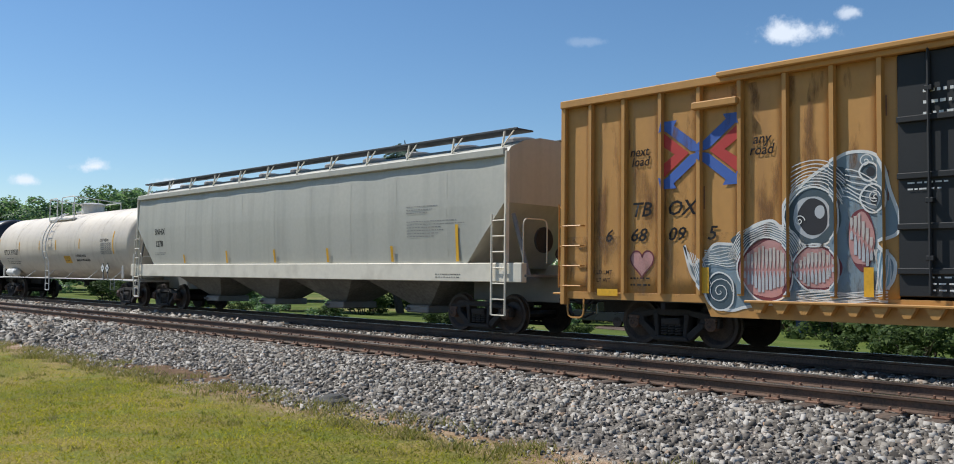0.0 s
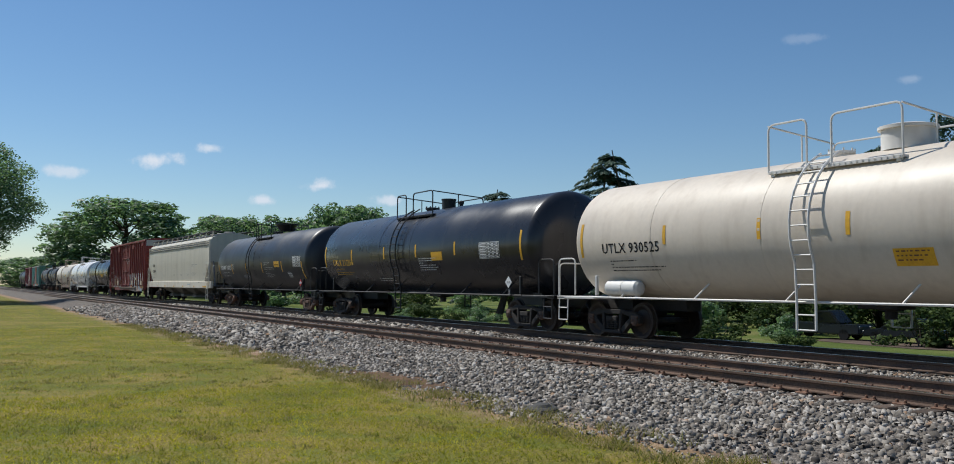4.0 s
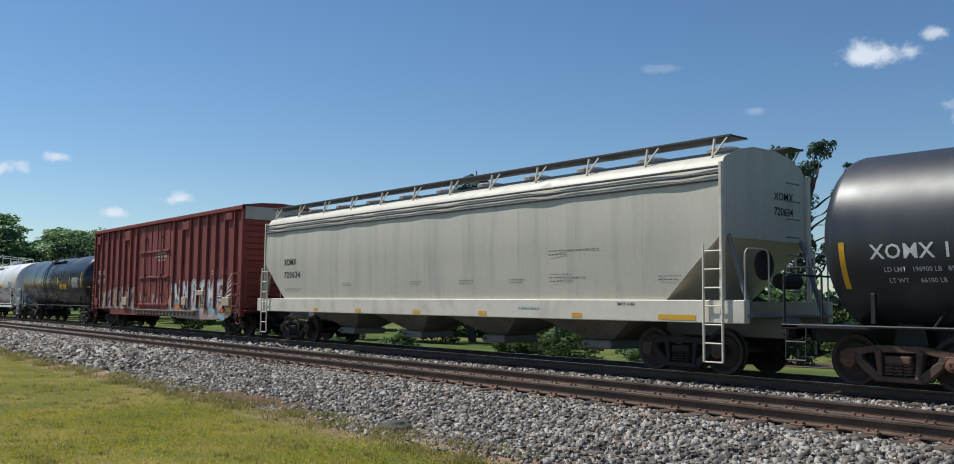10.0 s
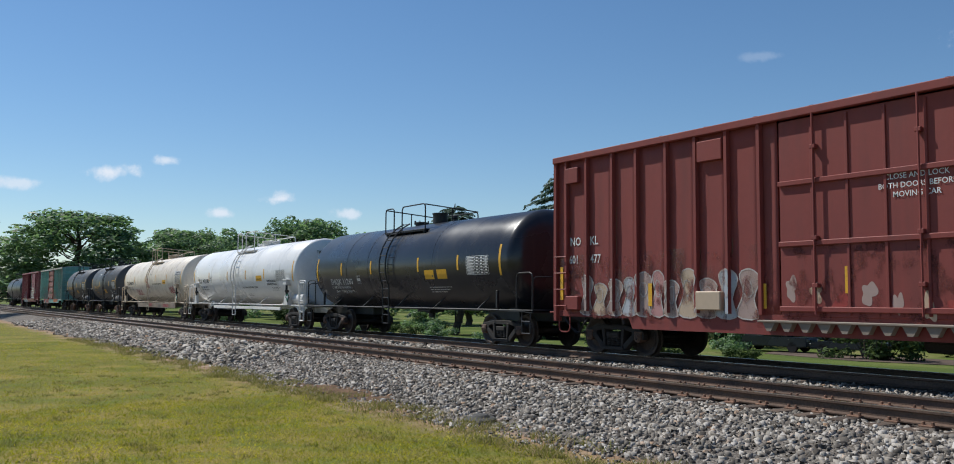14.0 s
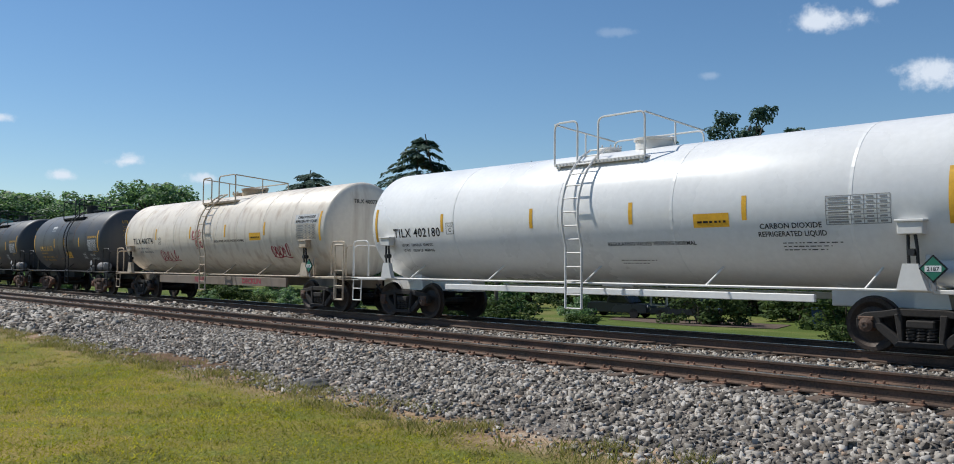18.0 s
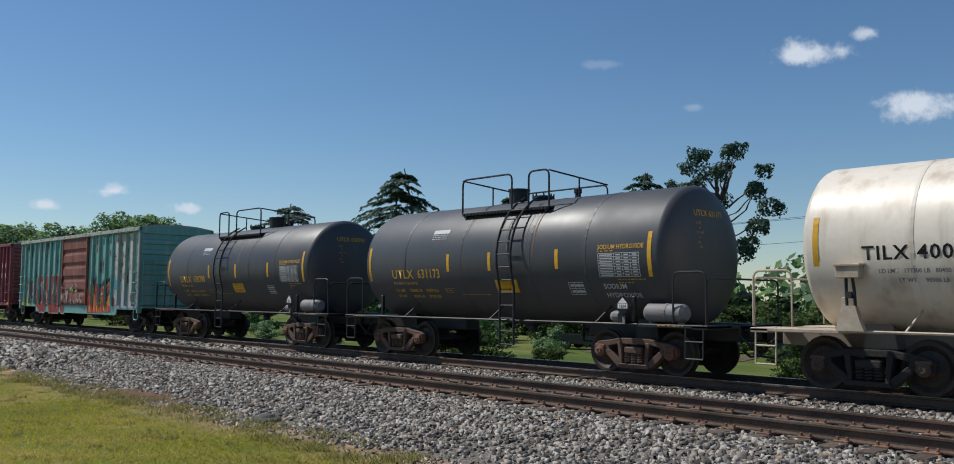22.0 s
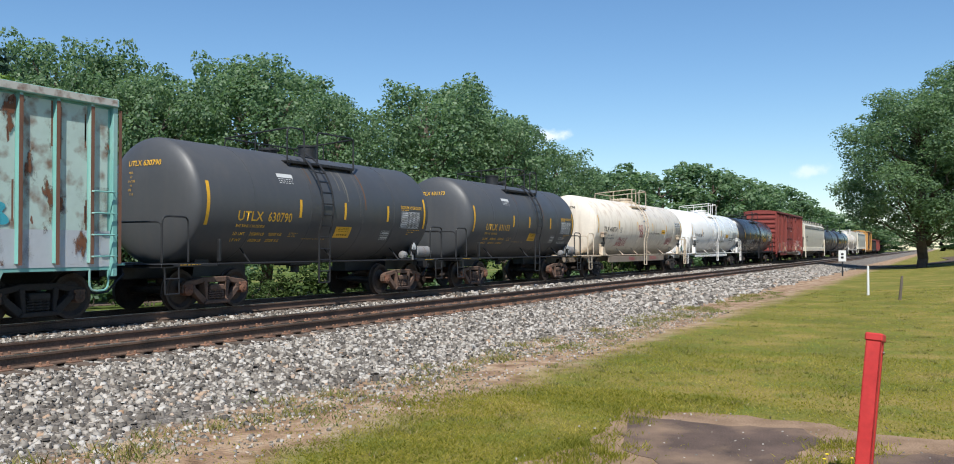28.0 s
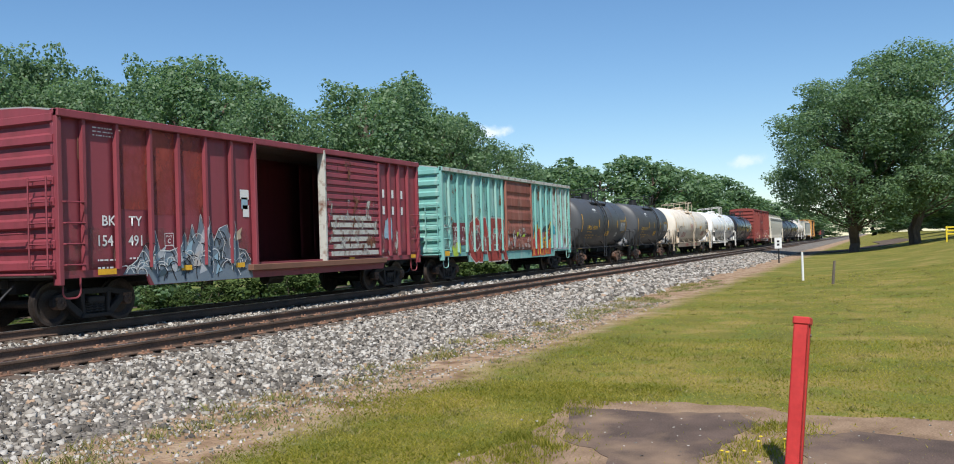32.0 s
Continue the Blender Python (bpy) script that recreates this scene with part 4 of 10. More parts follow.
    bm_lathe(bm, [(-1.2, 0.01), (-1.18, 0.17), (-0.5, 0.17), (-0.48, 0.01)], 14, "x", (1.4, -0.5, floor - 0.35))
    bm_tube(bm, [(-half + 3, -0.6, floor - 0.22), (half - 3, -0.6, floor - 0.22)], 0.02, 5)
    part("underframe", bm, TRUCK_DARK, car)
    n = int(2 * half / 1.25)
    sec = [(-y - rib_d, top - 0.02), (-y * 0.55, top + 0.09), (0, top + 0.13), (y * 0.55, top + 0.09), (y + rib_d, top - 0.02)]
    pitch = 2 * half / n

    def roof_piece(x0, x1, lift):
        bm = bmesh.new()
        rows = [[bm.verts.new((x, p, z + d)) for p, z in sec] for x, d in ((x0, lift), (x1, lift), (x1, -0.04), (x0, -0.04))]
        for a, b in zip(rows, rows[1:] + rows[:1]):
            for k in range(4):
                bm.faces.new((a[k], b[k], b[k + 1], a[k + 1]))
        bm.faces.new([r[0] for r in rows][::-1])
        bm.faces.new([r[4] for r in rows])
        return bm

    panel = part("roof_panel", roof_piece(0, pitch - 0.07, 0), roof_paint, car, at=pose(-half, 0, 0))
    seam = part("roof_seam", roof_piece(pitch - 0.07, pitch, 0.035), roof_paint, car, at=pose(-half, 0, 0))
    for i in range(1, n):
        link_mesh("roof_panel", panel.data, car, at=pose(-half + i * pitch, 0, 0))
        link_mesh("roof_seam", seam.data, car, at=pose(-half + i * pitch, 0, 0))
    for q in (-1, 1):
        bm = bmesh.new()
        a, b = ([bm.verts.new((q * (half + d), p * 0.97, z - 0.03)) for p, z in sec] + [bm.verts.new((q * (half + d), p, top - 0.14)) for p in (y, -y)] for d in (-0.03, 0.015))
        bm.faces.new(a[::-1])
        bm.faces.new(b)
        for k in range(7):
            bm.faces.new((a[k], a[(k + 1) % 7], b[(k + 1) % 7], b[k]))
        part("gable", bm, end_paint, car)
    return car, half


# bay colour darkened to stand in for the shade beneath the hull
SHADED_BAY = surf("shaded_hopper_bay", (0.20, 0.19, 0.17), (0.09, 0.085, 0.075), big=1.5, fine=12, rough=0.8, bump=0.1)
DARK_BLUE_GREY = surf("dark_blue_grey_steel", (0.07, 0.075, 0.085), (0.035, 0.038, 0.043), big=2, fine=30, rough=0.6, metal=0.2, bump=0.2)


def hopper_car(name, label, left, right, paint, metal, sill_paint, top=4.35, sill_z=(1.22, 1.62), group="covered hoppers", bays=4, spin=True, roof_lines=False, stripe=None, tall_ladder=True, cut=(1.4, 2.9)):
    """Covered hopper with bowed sides, roof walk, sill and discharge bays. cut: how far the ends slope in, and from what height."""
    mid, half = (left + right) / 2, (right - left) / 2
    car = thing(name, label, "hopper car", group, mid)
    s0, s1 = sill_z
    sec = [(-1.50, s1 - 0.1), (-1.56, s1 + 0.5), (-1.60, (s1 + top) / 2), (-1.58, top - 0.45), (-1.54, top - 0.18), (-1.40, top + 0.02), (-0.95, top + 0.22), (-0.4, top + 0.33)]
    for k, (a, b) in enumerate(sec):
        if b < cut[1] < sec[k + 1][1]:
            f = (cut[1] - b) / (sec[k + 1][1] - b)
            sec[k + 1:k + 1] = [(a + (sec[k + 1][0] - a) * f, cut[1])]
            break
    crown = [k for k, (a, b) in enumerate(sec) if b > top - 0.1] + [0]
    crown += [2 * len(sec) - 1 - k for k in crown]
    sec = sec + [(-a, b) for a, b in sec[::-1]]
    bm = bmesh.new()
    xs = [-half, -half + 0.02] + [(-half + 2 * half * i / 60) for i in range(1, 60)] + [half - 0.02, half]
    rings = []
    for x in xs:                                      # sheets drawn in a little between the seams
        u = (x + half) / (2 * half) * 10
        dent = 1 - 0.014 * math.sin(math.pi * (u % 1.0)) ** 2 * (0.6 + 0.4 * math.sin(u * 2.7))
        ring = []
        for i, (a, b) in enumerate(sec):
            lim = half - cut[0] * max(0.0, (cut[1] - b) / (cut[1] - s1 + 0.1))
            ring.append(bm.verts.new((max(-lim, min(lim, x)), a * (1 if i in crown else dent), b)))
        rings.append(ring)
    for q, r in zip(rings, rings[1:]):
        for k in range(len(sec) - 1):
            bm.faces.new((q[k], q[k + 1], r[k + 1], r[k]))
        bm.faces.new((q[-1], q[0], r[0], r[-1]))
    for ring in (rings[0], rings[-1]):
        for k in range(len(sec) // 2 - 1):
            bm.faces.new((ring[k], ring[k + 1], ring[-2 - k], ring[-1 - k]))
    bmesh.ops.remove_doubles(bm, verts=bm.verts[:], dist=0.0005)
    part("hopper_body", bm, paint, car, smooth=True)
    # crease bars can take a colour of their own instead of the body paint
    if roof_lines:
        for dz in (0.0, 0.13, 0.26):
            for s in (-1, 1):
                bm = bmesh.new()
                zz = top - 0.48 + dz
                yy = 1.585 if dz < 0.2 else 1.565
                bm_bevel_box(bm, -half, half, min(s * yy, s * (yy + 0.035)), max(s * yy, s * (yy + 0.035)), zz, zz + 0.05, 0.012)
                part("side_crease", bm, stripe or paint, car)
    else:
        for s in (-1, 1):
            bm = bmesh.new()
            bm_bevel_box(bm, -half, half, min(s * 1.50, s * 1.64), max(s * 1.50, s * 1.64), top - 0.2, top - 0.02, 0.02)
            part("roof_chord", bm, paint, car)
    for s in (-1, 1):
        bm = bmesh.new()
        bm_bevel_box(bm, -half - 0.55, half + 0.55, min(s * 1.42, s * 1.6), max(s * 1.42, s * 1.6), s0, s1, 0.015)
        part("side_sill", bm, sill_paint, car)
        # seams
        bm = bmesh.new()
        for (a, b), (c, d) in zip(sec[:5], sec[1:6]):
            bm.faces.new([bm.verts.new(p) for p in ((-0.02, s * (-a + 0.002), b), (0.02, s * (-a + 0.002), b), (0.02, s * (-c + 0.002), d), (-0.02, s * (-c + 0.002), d))])
        first = part("sheet_seam", bm, paint, car, at=pose(-half * 0.8, 0, 0))
        for i in range(2, 10):
            link_mesh("sheet_seam", first.data, car, at=pose(-half + 2 * half * i / 10, 0, 0))
        # end frame posts, ladders
        for q in (-1, 1):
            bm = bmesh.new()
            e = q * (half + 0.5)
            bm_bevel_box(bm, min(q * half, q * (half + 0.07)), max(q * half, q * (half + 0.07)), min(s * 1.5, s * 1.62), max(s * 1.5, s * 1.62), s0, top - 0.1, 0.01)
            part("end_post", bm, sill_paint, car)
            ladder(car, q * (half - 0.12), 0.44, [(s * 1.66, s0 - 0.75), (s * 1.66, s0 + 1.55 if q < 0 or not tall_ladder else top)], sill_paint, rung=0.36, r=0.02)
            bm = bmesh.new()
            bm_tube(bm, bent((e, s * 1.5, s1), (e, s * 1.5, s1 + 1.0), (e, s * 0.7, s1 + 1.0), (e, s * 0.7, s1)), 0.018, 5)
            part("grab_bar", bm, sill_paint, car)
    for q in (-1, 1):
        # end platform, braces
        bm = bmesh.new()
        bm_bevel_box(bm, min(q * (half - 0.2), q * (half + 0.6)), max(q * (half - 0.2), q * (half + 0.6)), -1.5, 1.5, s0 + 0.12, s0 + 0.18, 0.01)
        bm_bevel_box(bm, min(q * (half - 2.4), q * (half + 0.6)), max(q * (half - 2.4), q * (half + 0.6)), -0.24, 0.24, 0.75, s0 + 0.12, 0.02)
        for s in (-1, 1):
            bm_tube(bm, [(q * (half + 0.5), s * 1.3, s0 + 0.15), (q * half, s * 1.3, 2.8)], 0.05, 6)
        part("end_frame", bm, metal, car)
        bm = bmesh.new()
        for k in range(7):
            z = s1 + 0.2 + 0.38 * k
            bm_tube(bm, [(q * (half + 0.1), 0.6, z), (q * (half + 0.14), 0.6, z), (q * (half + 0.14), 1.05, z), (q * (half + 0.1), 1.05, z)], 0.016, 5)
        part("end_ladder", bm, metal, car)
        bm = bmesh.new()
        bm_lathe(bm, [(-0.03, 0.3), (0.03, 0.3)], 16, "x", (q * (half + 0.4), -0.7, 2.2))
        part("brake_wheel", bm, TRUCK_DARK, car)
        bm = bmesh.new()
        bm_lathe(bm, [(-0.35, 0.01), (-0.34, 0.16), (0.3, 0.16), (0.31, 0.01)], 12, "y", (q * (half + 0.25), 0.4, 1.9))
        part("brake_cylinder", bm, TRUCK_DARK, car)
        coupler(car, q * (half + 0.5), q)
        truck(car, q * (half - 1.35), "dark", spin)
    # discharge bays
    span = 2 * half - 4.6
    for i in range(bays):
        c = -span / 2 + span * (i + 0.5) / bays
        w = span / bays / 2
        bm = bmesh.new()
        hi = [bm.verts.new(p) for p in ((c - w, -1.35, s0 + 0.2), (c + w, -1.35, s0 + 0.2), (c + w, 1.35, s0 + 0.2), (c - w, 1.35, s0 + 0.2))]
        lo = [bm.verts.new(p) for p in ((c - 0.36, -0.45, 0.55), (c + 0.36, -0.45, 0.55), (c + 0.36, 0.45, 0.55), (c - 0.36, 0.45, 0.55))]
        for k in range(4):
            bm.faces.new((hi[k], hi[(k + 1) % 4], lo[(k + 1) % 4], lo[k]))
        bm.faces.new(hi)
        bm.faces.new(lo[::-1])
        part("hopper_bay", bm, SHADED_BAY, car)
        bm = bmesh.new()
        bm_bevel_box(bm, c - 0.45, c + 0.45, -0.62, 0.62, 0.36, 0.56, 0.03)
        bm_tube(bm, [(c - 0.3, -0.75, 0.46), (c - 0.3, 0.75, 0.46)], 0.04, 6)
        part("outlet_gate", bm, metal, car)
    # roof: running boards on brackets, hatches
    for s in (-1, 1):
        bm = bmesh.new()
        bm_bevel_box(bm, -half - 0.1, half + 0.1, min(s * 0.75, s * 1.3), max(s * 0.75, s * 1.3), top + 0.42, top + 0.46, 0.008)
        bm_bevel_box(bm, -half - 0.1, half + 0.1, min(s * 1.28, s * 1.32), max(s * 1.28, s * 1.32), top + 0.425, top + 0.475, 0.006)
        part("running_board", bm, DARK_BLUE_GREY, car)
        n = 12
        bm = bmesh.new()
        bm_tube(bm, [(0, s * 1.30, top + 0.42), (0, s * 1.38, top + 0.03)], 0.03, 5)
        bm_tube(bm, [(0.3, s * 1.30, top + 0.42), (0, s * 1.38, top + 0.05)], 0.018, 4)
        first = part("walk_bracket", bm, sill_paint, car, at=pose(-half + 0.3, 0, 0))
        for i in range(1, n):
            link_mesh("walk_bracket", first.data, car, at=pose(-half + 0.3 + (2 * half - 0.6) * i / (n - 1), 0, 0))
    bm = bmesh.new()
    bm_lathe(bm, [(top + 0.3, 0.38), (top + 0.42, 0.38), (top + 0.46, 0.34), (top + 0.48, 0.01)], 14, "z")
    first = part("roof_hatch", bm, metal, car, at=pose(-half + 1, 0, 0))
    for i in range(1, 10):
        link_mesh("roof_hatch", first.data, car, at=pose(-half + 1 + (2 * half - 2) * i / 9, 0, 0))
    return car, half

# ---------------------------------------------------------------- the train, front to rear
def painted(name, c, **k):
    k.setdefault("big", 0.5)
    k.setdefault("fine", 9)
    k.setdefault("rough", 0.5)
    k.setdefault("bump", 0.05)
    return surf(name, c, tuple(v * 0.9 for v in c), **k)


RUST = (0.16, 0.075, 0.04)
BLACK_TANK = painted("black_tank_paint", (0.066, 0.068, 0.073), rough=0.5, dirt=(0.085, 0.08, 0.076), dirt_amount=0.45, streak=1)
MATT_TANK = painted("matt_black_tank_paint", (0.026, 0.029, 0.036), rough=0.42, dirt=(0.07, 0.068, 0.066), dirt_amount=0.35, streak=1)
GLOSS_TANK = painted("gloss_black_tank_paint", (0.022, 0.023, 0.028), rough=0.28, dirt=(0.06, 0.055, 0.05), dirt_amount=0.25, streak=1)
CREAM_TANK = painted("cream_tank_paint", (0.66, 0.58, 0.48), rough=0.5, dirt=(0.42, 0.34, 0.26), dirt_amount=0.35, streak=1)
DIRTY_TANK = painted("soiled_cream_tank_paint", (0.76, 0.68, 0.57), rough=0.42, dirt=(0.40, 0.29, 0.20), dirt_amount=0.6, streak=1)
SOILED_IRON = surf("soiled_cream_iron", (0.60, 0.51, 0.39), (0.42, 0.33, 0.23), big=2, fine=12, rough=0.6, dirt=(0.16, 0.075, 0.04), dirt_amount=0.55)
WHITE_TANK = painted("white_tank_paint", (0.84, 0.83, 0.81), rough=0.3, dirt=(0.66, 0.63, 0.58), dirt_amount=0.15, streak=1)
WHITE_IRON = painted("white_iron", (0.74, 0.72, 0.68), rough=0.5, dirt=RUST, dirt_amount=0.25)
GREY_IRON = painted("grey_iron", (0.22, 0.22, 0.22), rough=0.6, dirt=RUST, dirt_amount=0.3)
GREY_HOPPER = painted("grey_hopper_paint", (0.46, 0.445, 0.385), rough=0.5, dirt=(0.30, 0.285, 0.25), dirt_amount=0.35, streak=1)
PALE_HOPPER = painted("pale_hopper_paint", (0.60, 0.56, 0.46), rough=0.5, dirt=(0.33, 0.315, 0.27), dirt_amount=0.35, streak=1)
SILL_WHITE = painted("sill_white", (0.74, 0.68, 0.56), rough=0.55, dirt=(0.34, 0.29, 0.22), dirt_amount=0.4)
OCHRE = painted("ochre_paint", (0.50, 0.255, 0.066), rough=0.55, dirt=(0.33, 0.165, 0.055), dirt_amount=0.4, streak=1)
BOX_RED = painted("oxide_red_paint", (0.225, 0.042, 0.033), rough=0.68, dirt=(0.13, 0.034, 0.028), dirt_amount=0.45, streak=1)
MAROON = painted("maroon_paint", (0.245, 0.046, 0.06), rough=0.5, dirt=(0.11, 0.03, 0.03), dirt_amount=0.45, streak=1)
TEAL = painted("faded_teal_paint", (0.19, 0.42, 0.375), rough=0.6, dirt=(0.42, 0.50, 0.45), dirt_amount=0.65, streak=1)
GALV = painted("galvanised_roof", (0.42, 0.41, 0.38), rough=0.5, metal=0.3, dirt=(0.24, 0.17, 0.12), dirt_amount=0.5)
DARK_DOOR = painted("black_door_paint", (0.011, 0.012, 0.014), rough=0.65)
BROWN_DOOR = painted("rust_brown_door_paint", (0.24, 0.075, 0.05), rough=0.65, dirt=(0.36, 0.20, 0.15), dirt_amount=0.5, streak=1)
PEEL = painted("peeling_whitewash", (0.50, 0.49, 0.44), rough=0.75, dirt=(0.16, 0.065, 0.035), dirt_amount=0.97, fine=6, big=2.2, dirt_scale=5.0)
PEEL_TEAL = painted("flaking_pale_teal", (0.47, 0.58, 0.52), rough=0.7, dirt=(0.17, 0.075, 0.04), dirt_amount=0.9, fine=6, big=2.2, dirt_scale=3.2)
RUST_PAINT = painted("rust_surface", (0.19, 0.09, 0.055), rough=0.9, dirt=(0.09, 0.05, 0.035), dirt_amount=0.6)
RUST_STREAK = painted("rust_streak", (0.20, 0.09, 0.03), rough=0.8)
PALE_STREAK = painted("pale_streak", (0.16, 0.15, 0.13), rough=0.7)
INK = {k: painted(k + "_spray", c, rough=0.6) for k, c in dict(red=(0.45, 0.035, 0.03), white=(0.72, 0.72, 0.70), slate=(0.17, 0.21, 0.25), blue=(0.05, 0.12, 0.42), pale_blue=(0.30, 0.44, 0.52), orange=(0.60, 0.20, 0.05), yellow=(0.75, 0.50, 0.03), pink=(0.50, 0.26, 0.24), silver=(0.46, 0.48, 0.50), black=(0.02, 0.02, 0.025), lime=(0.42, 0.55, 0.06), night=(0.055, 0.085, 0.105), steel=(0.20, 0.265, 0.31), maroon=(0.16, 0.03, 0.04), tag=(0.40, 0.03, 0.06), tan=(0.52, 0.40, 0.28), brick=(0.33, 0.045, 0.035), haze=(0.40, 0.29, 0.25), chalk=(0.52, 0.47, 0.43), cyan=(0.06, 0.36, 0.44)).items()}
# base tone carries the shade under the tank; the darker mottling is grime
SHADED_GRIMY_SILL = painted("shaded_grimy_sill_paint", (0.26, 0.21, 0.165), rough=0.7, dirt=(0.12, 0.085, 0.06), dirt_amount=0.6)
TABLE_WHITE = painted("data_panel_white", (0.55, 0.55, 0.54), rough=0.6)


def mid_of(a, b):
    return (a + b) / 2


def data_panel(car, x0, x1, z0, z1, ink, wrap=None, y=None, cols=4, rows=6):
    """A stencilled table: outline, rules and short bars."""
    bm = bmesh.new()
    t = 0.012
    for i in range(rows + 1):
        z = z0 + (z1 - z0) * i / rows
        patch(bm, x0, x1, z - t / 2, z + t / 2, wrap, y)
    for x in [x0, x1] + [x0 + (x1 - x0) * (0.4 + 0.6 * k / (cols - 1)) for k in range(cols - 1)]:
        patch(bm, x - t / 2, x + t / 2, z0, z1, wrap, y)
    for i in range(rows):
        z = z0 + (z1 - z0) * (i + 0.3) / rows
        h = (z1 - z0) / rows * 0.38
        patch(bm, x0 + 0.04, x0 + (x1 - x0) * 0.36, z, z + h, wrap, y)
        for k in range(cols - 1):
            c = x0 + (x1 - x0) * (0.4 + 0.6 * (k + 0.5) / (cols - 1))
            patch(bm, c - 0.06, c + 0.06, z, z + h, wrap, y)
    return tagged(part("data_panel", bm, ink, car), kind="stuff")


def placard(car, x, z, y, words, face=None, s=0.2):
    """A diamond placard in its holder on a short post."""
    face = face or WHITE_INK
    bm = bmesh.new()
    a = [bm.verts.new((x + px * s * 1.08, y, z + pz * s * 1.08)) for px, pz in ((0, -1), (1, 0), (0, 1), (-1, 0))]
    b = [bm.verts.new((v.co.x, y + 0.02, v.co.z)) for v in a]
    bm.faces.new(a)
    bm.faces.new(b[::-1])
    for i in range(4):
        bm.faces.new((a[i], b[i], b[(i + 1) % 4], a[(i + 1) % 4]))
    p = part("placard", bm, BLACK_INK, car, "diamond-shaped hazard placard")
    bm = bmesh.new()
    bm.faces.new([bm.verts.new((x + px * s * 0.93, y - 0.004, z + pz * s * 0.93)) for px, pz in ((0, -1), (1, 0), (0, 1), (-1, 0))])
    part("placard_face", bm, face, p)
    bm = bmesh.new()
    bm_box(bm, x - s * 0.62, x + s * 0.62, y - 0.0075, y - 0.006, z - s * 0.24, z + s * 0.24)
    part("number_strip", bm, WHITE_INK, p)
    lettering(car, words, x, z - s * 0.17, s * 0.46, BLACK_INK, y=y - 0.010, align="CENTER", name="placard_number")
    bm = bmesh.new()
    bm_box(bm, x - 0.03, x + 0.03, y + 0.022, y + 0.05, 1.05, z + 0.1)
    part("placard_post", bm, GREY_IRON, car)


def gas_bottle(car, x0, x1, z, y, r, material):
    bm = bmesh.new()
    bm_lathe(bm, [(x0, 0.01), (x0 + 0.02, r * 0.7), (x0 + 0.09, r), (x1 - 0.09, r), (x1 - 0.02, r * 0.7), (x1, 0.01)], 18, "x", (0, y, z))
    part("air_reservoir", bm, material, car, smooth=True)
    bm = bmesh.new()
    c = (x0 + x1) / 2 + 0.05
    bm_lathe(bm, [(c - 0.03, r + 0.008), (c + 0.03, r + 0.008)], 18, "x", (0, y, z))
    part("reservoir_strap", bm, material, car)
    for q in (x0 + 0.15, x1 - 0.15):
        bm = bmesh.new()
        bm_bevel_box(bm, q - 0.04, q + 0.04, y - 0.06, y + 0.06, 1.05, z - r * 0.8, 0.008)
        part("reservoir_bracket", bm, material, car)


def rib_paint(car, words, x, z, size, ink, y, ribs, rib_d=0.09, stretch=1.0, fat=0.0, name="graffiti"):
    """Sprayed letters that lie on the sheets and run across the posts."""
    cu = bpy.data.curves.new("words", "FONT")
    cu.body, cu.size, cu.offset, cu.resolution_u = words, size, fat, 2
    ob = bpy.data.objects.new("words", cu)
    me = bpy.data.meshes.new_from_object(ob)
    bpy.data.objects.remove(ob)
    bpy.data.curves.remove(cu)
    me.materials.clear()
    bm = bmesh.new()
    bm.from_mesh(me)
    for v in bm.verts:
        v.co = Vector((x + v.co.x * stretch, y, z + v.co.y))
    spread_on_ribs(car, bm, ink, y, ribs, rib_d, name)


def spread_on_ribs(car, bm, ink, y, ribs, rib_d, name):
    lo, hi = min(v.co.x for v in bm.verts), max(v.co.x for v in bm.verts)
    for r in ribs:
        if lo - 0.1 < r < hi + 0.1:
            piece = bm.copy()
            w = 0.055 * 0.7
            for co, no in (((0, 0, 1.08), (0, 0, -1)), ((r - w, 0, 0), (-1, 0, 0)), ((r + w, 0, 0), (1, 0, 0))):
                bmesh.ops.bisect_plane(piece, geom=piece.verts[:] + piece.edges[:] + piece.faces[:], plane_co=co, plane_no=no, clear_outer=True)
            if len(piece.faces):
                for v in piece.verts:
                    v.co.y = y - rib_d
                part(name, piece, ink, car)
            else:
                piece.free()
    part(name, bm, ink, car)


def blob(cx, cz, rx, rz, seed, wob=0.18, n=36, spikes=0):
    rnd = random.Random(seed)
    ph = [rnd.uniform(0, 6.28) for _ in range(5)]
    pts = []
    for i in range(n):
        a = 2 * math.pi * i / n
        k = 1 + wob * (math.sin(2 * a + ph[0]) * 0.5 + math.sin(3 * a + ph[1]) * 0.4 + math.sin(5 * a + ph[2]) * 0.35)
        if spikes:
            k *= 1 + 0.35 * (i % 2) * rnd.random()
        pts.append((cx + rx * k * math.cos(a), cz + rz * k * math.sin(a)))
    return pts


def fill(pts, y):
    bm = bmesh.new()
    v = [bm.verts.new((px, y, pz)) for px, pz in pts]
    for tri in tessellate_polygon([[Vector((px, pz, 0)) for px, pz in pts]]):
        if len(set(tri)) == 3:
            bm.faces.new([v[i] for i in tri])
    return bm


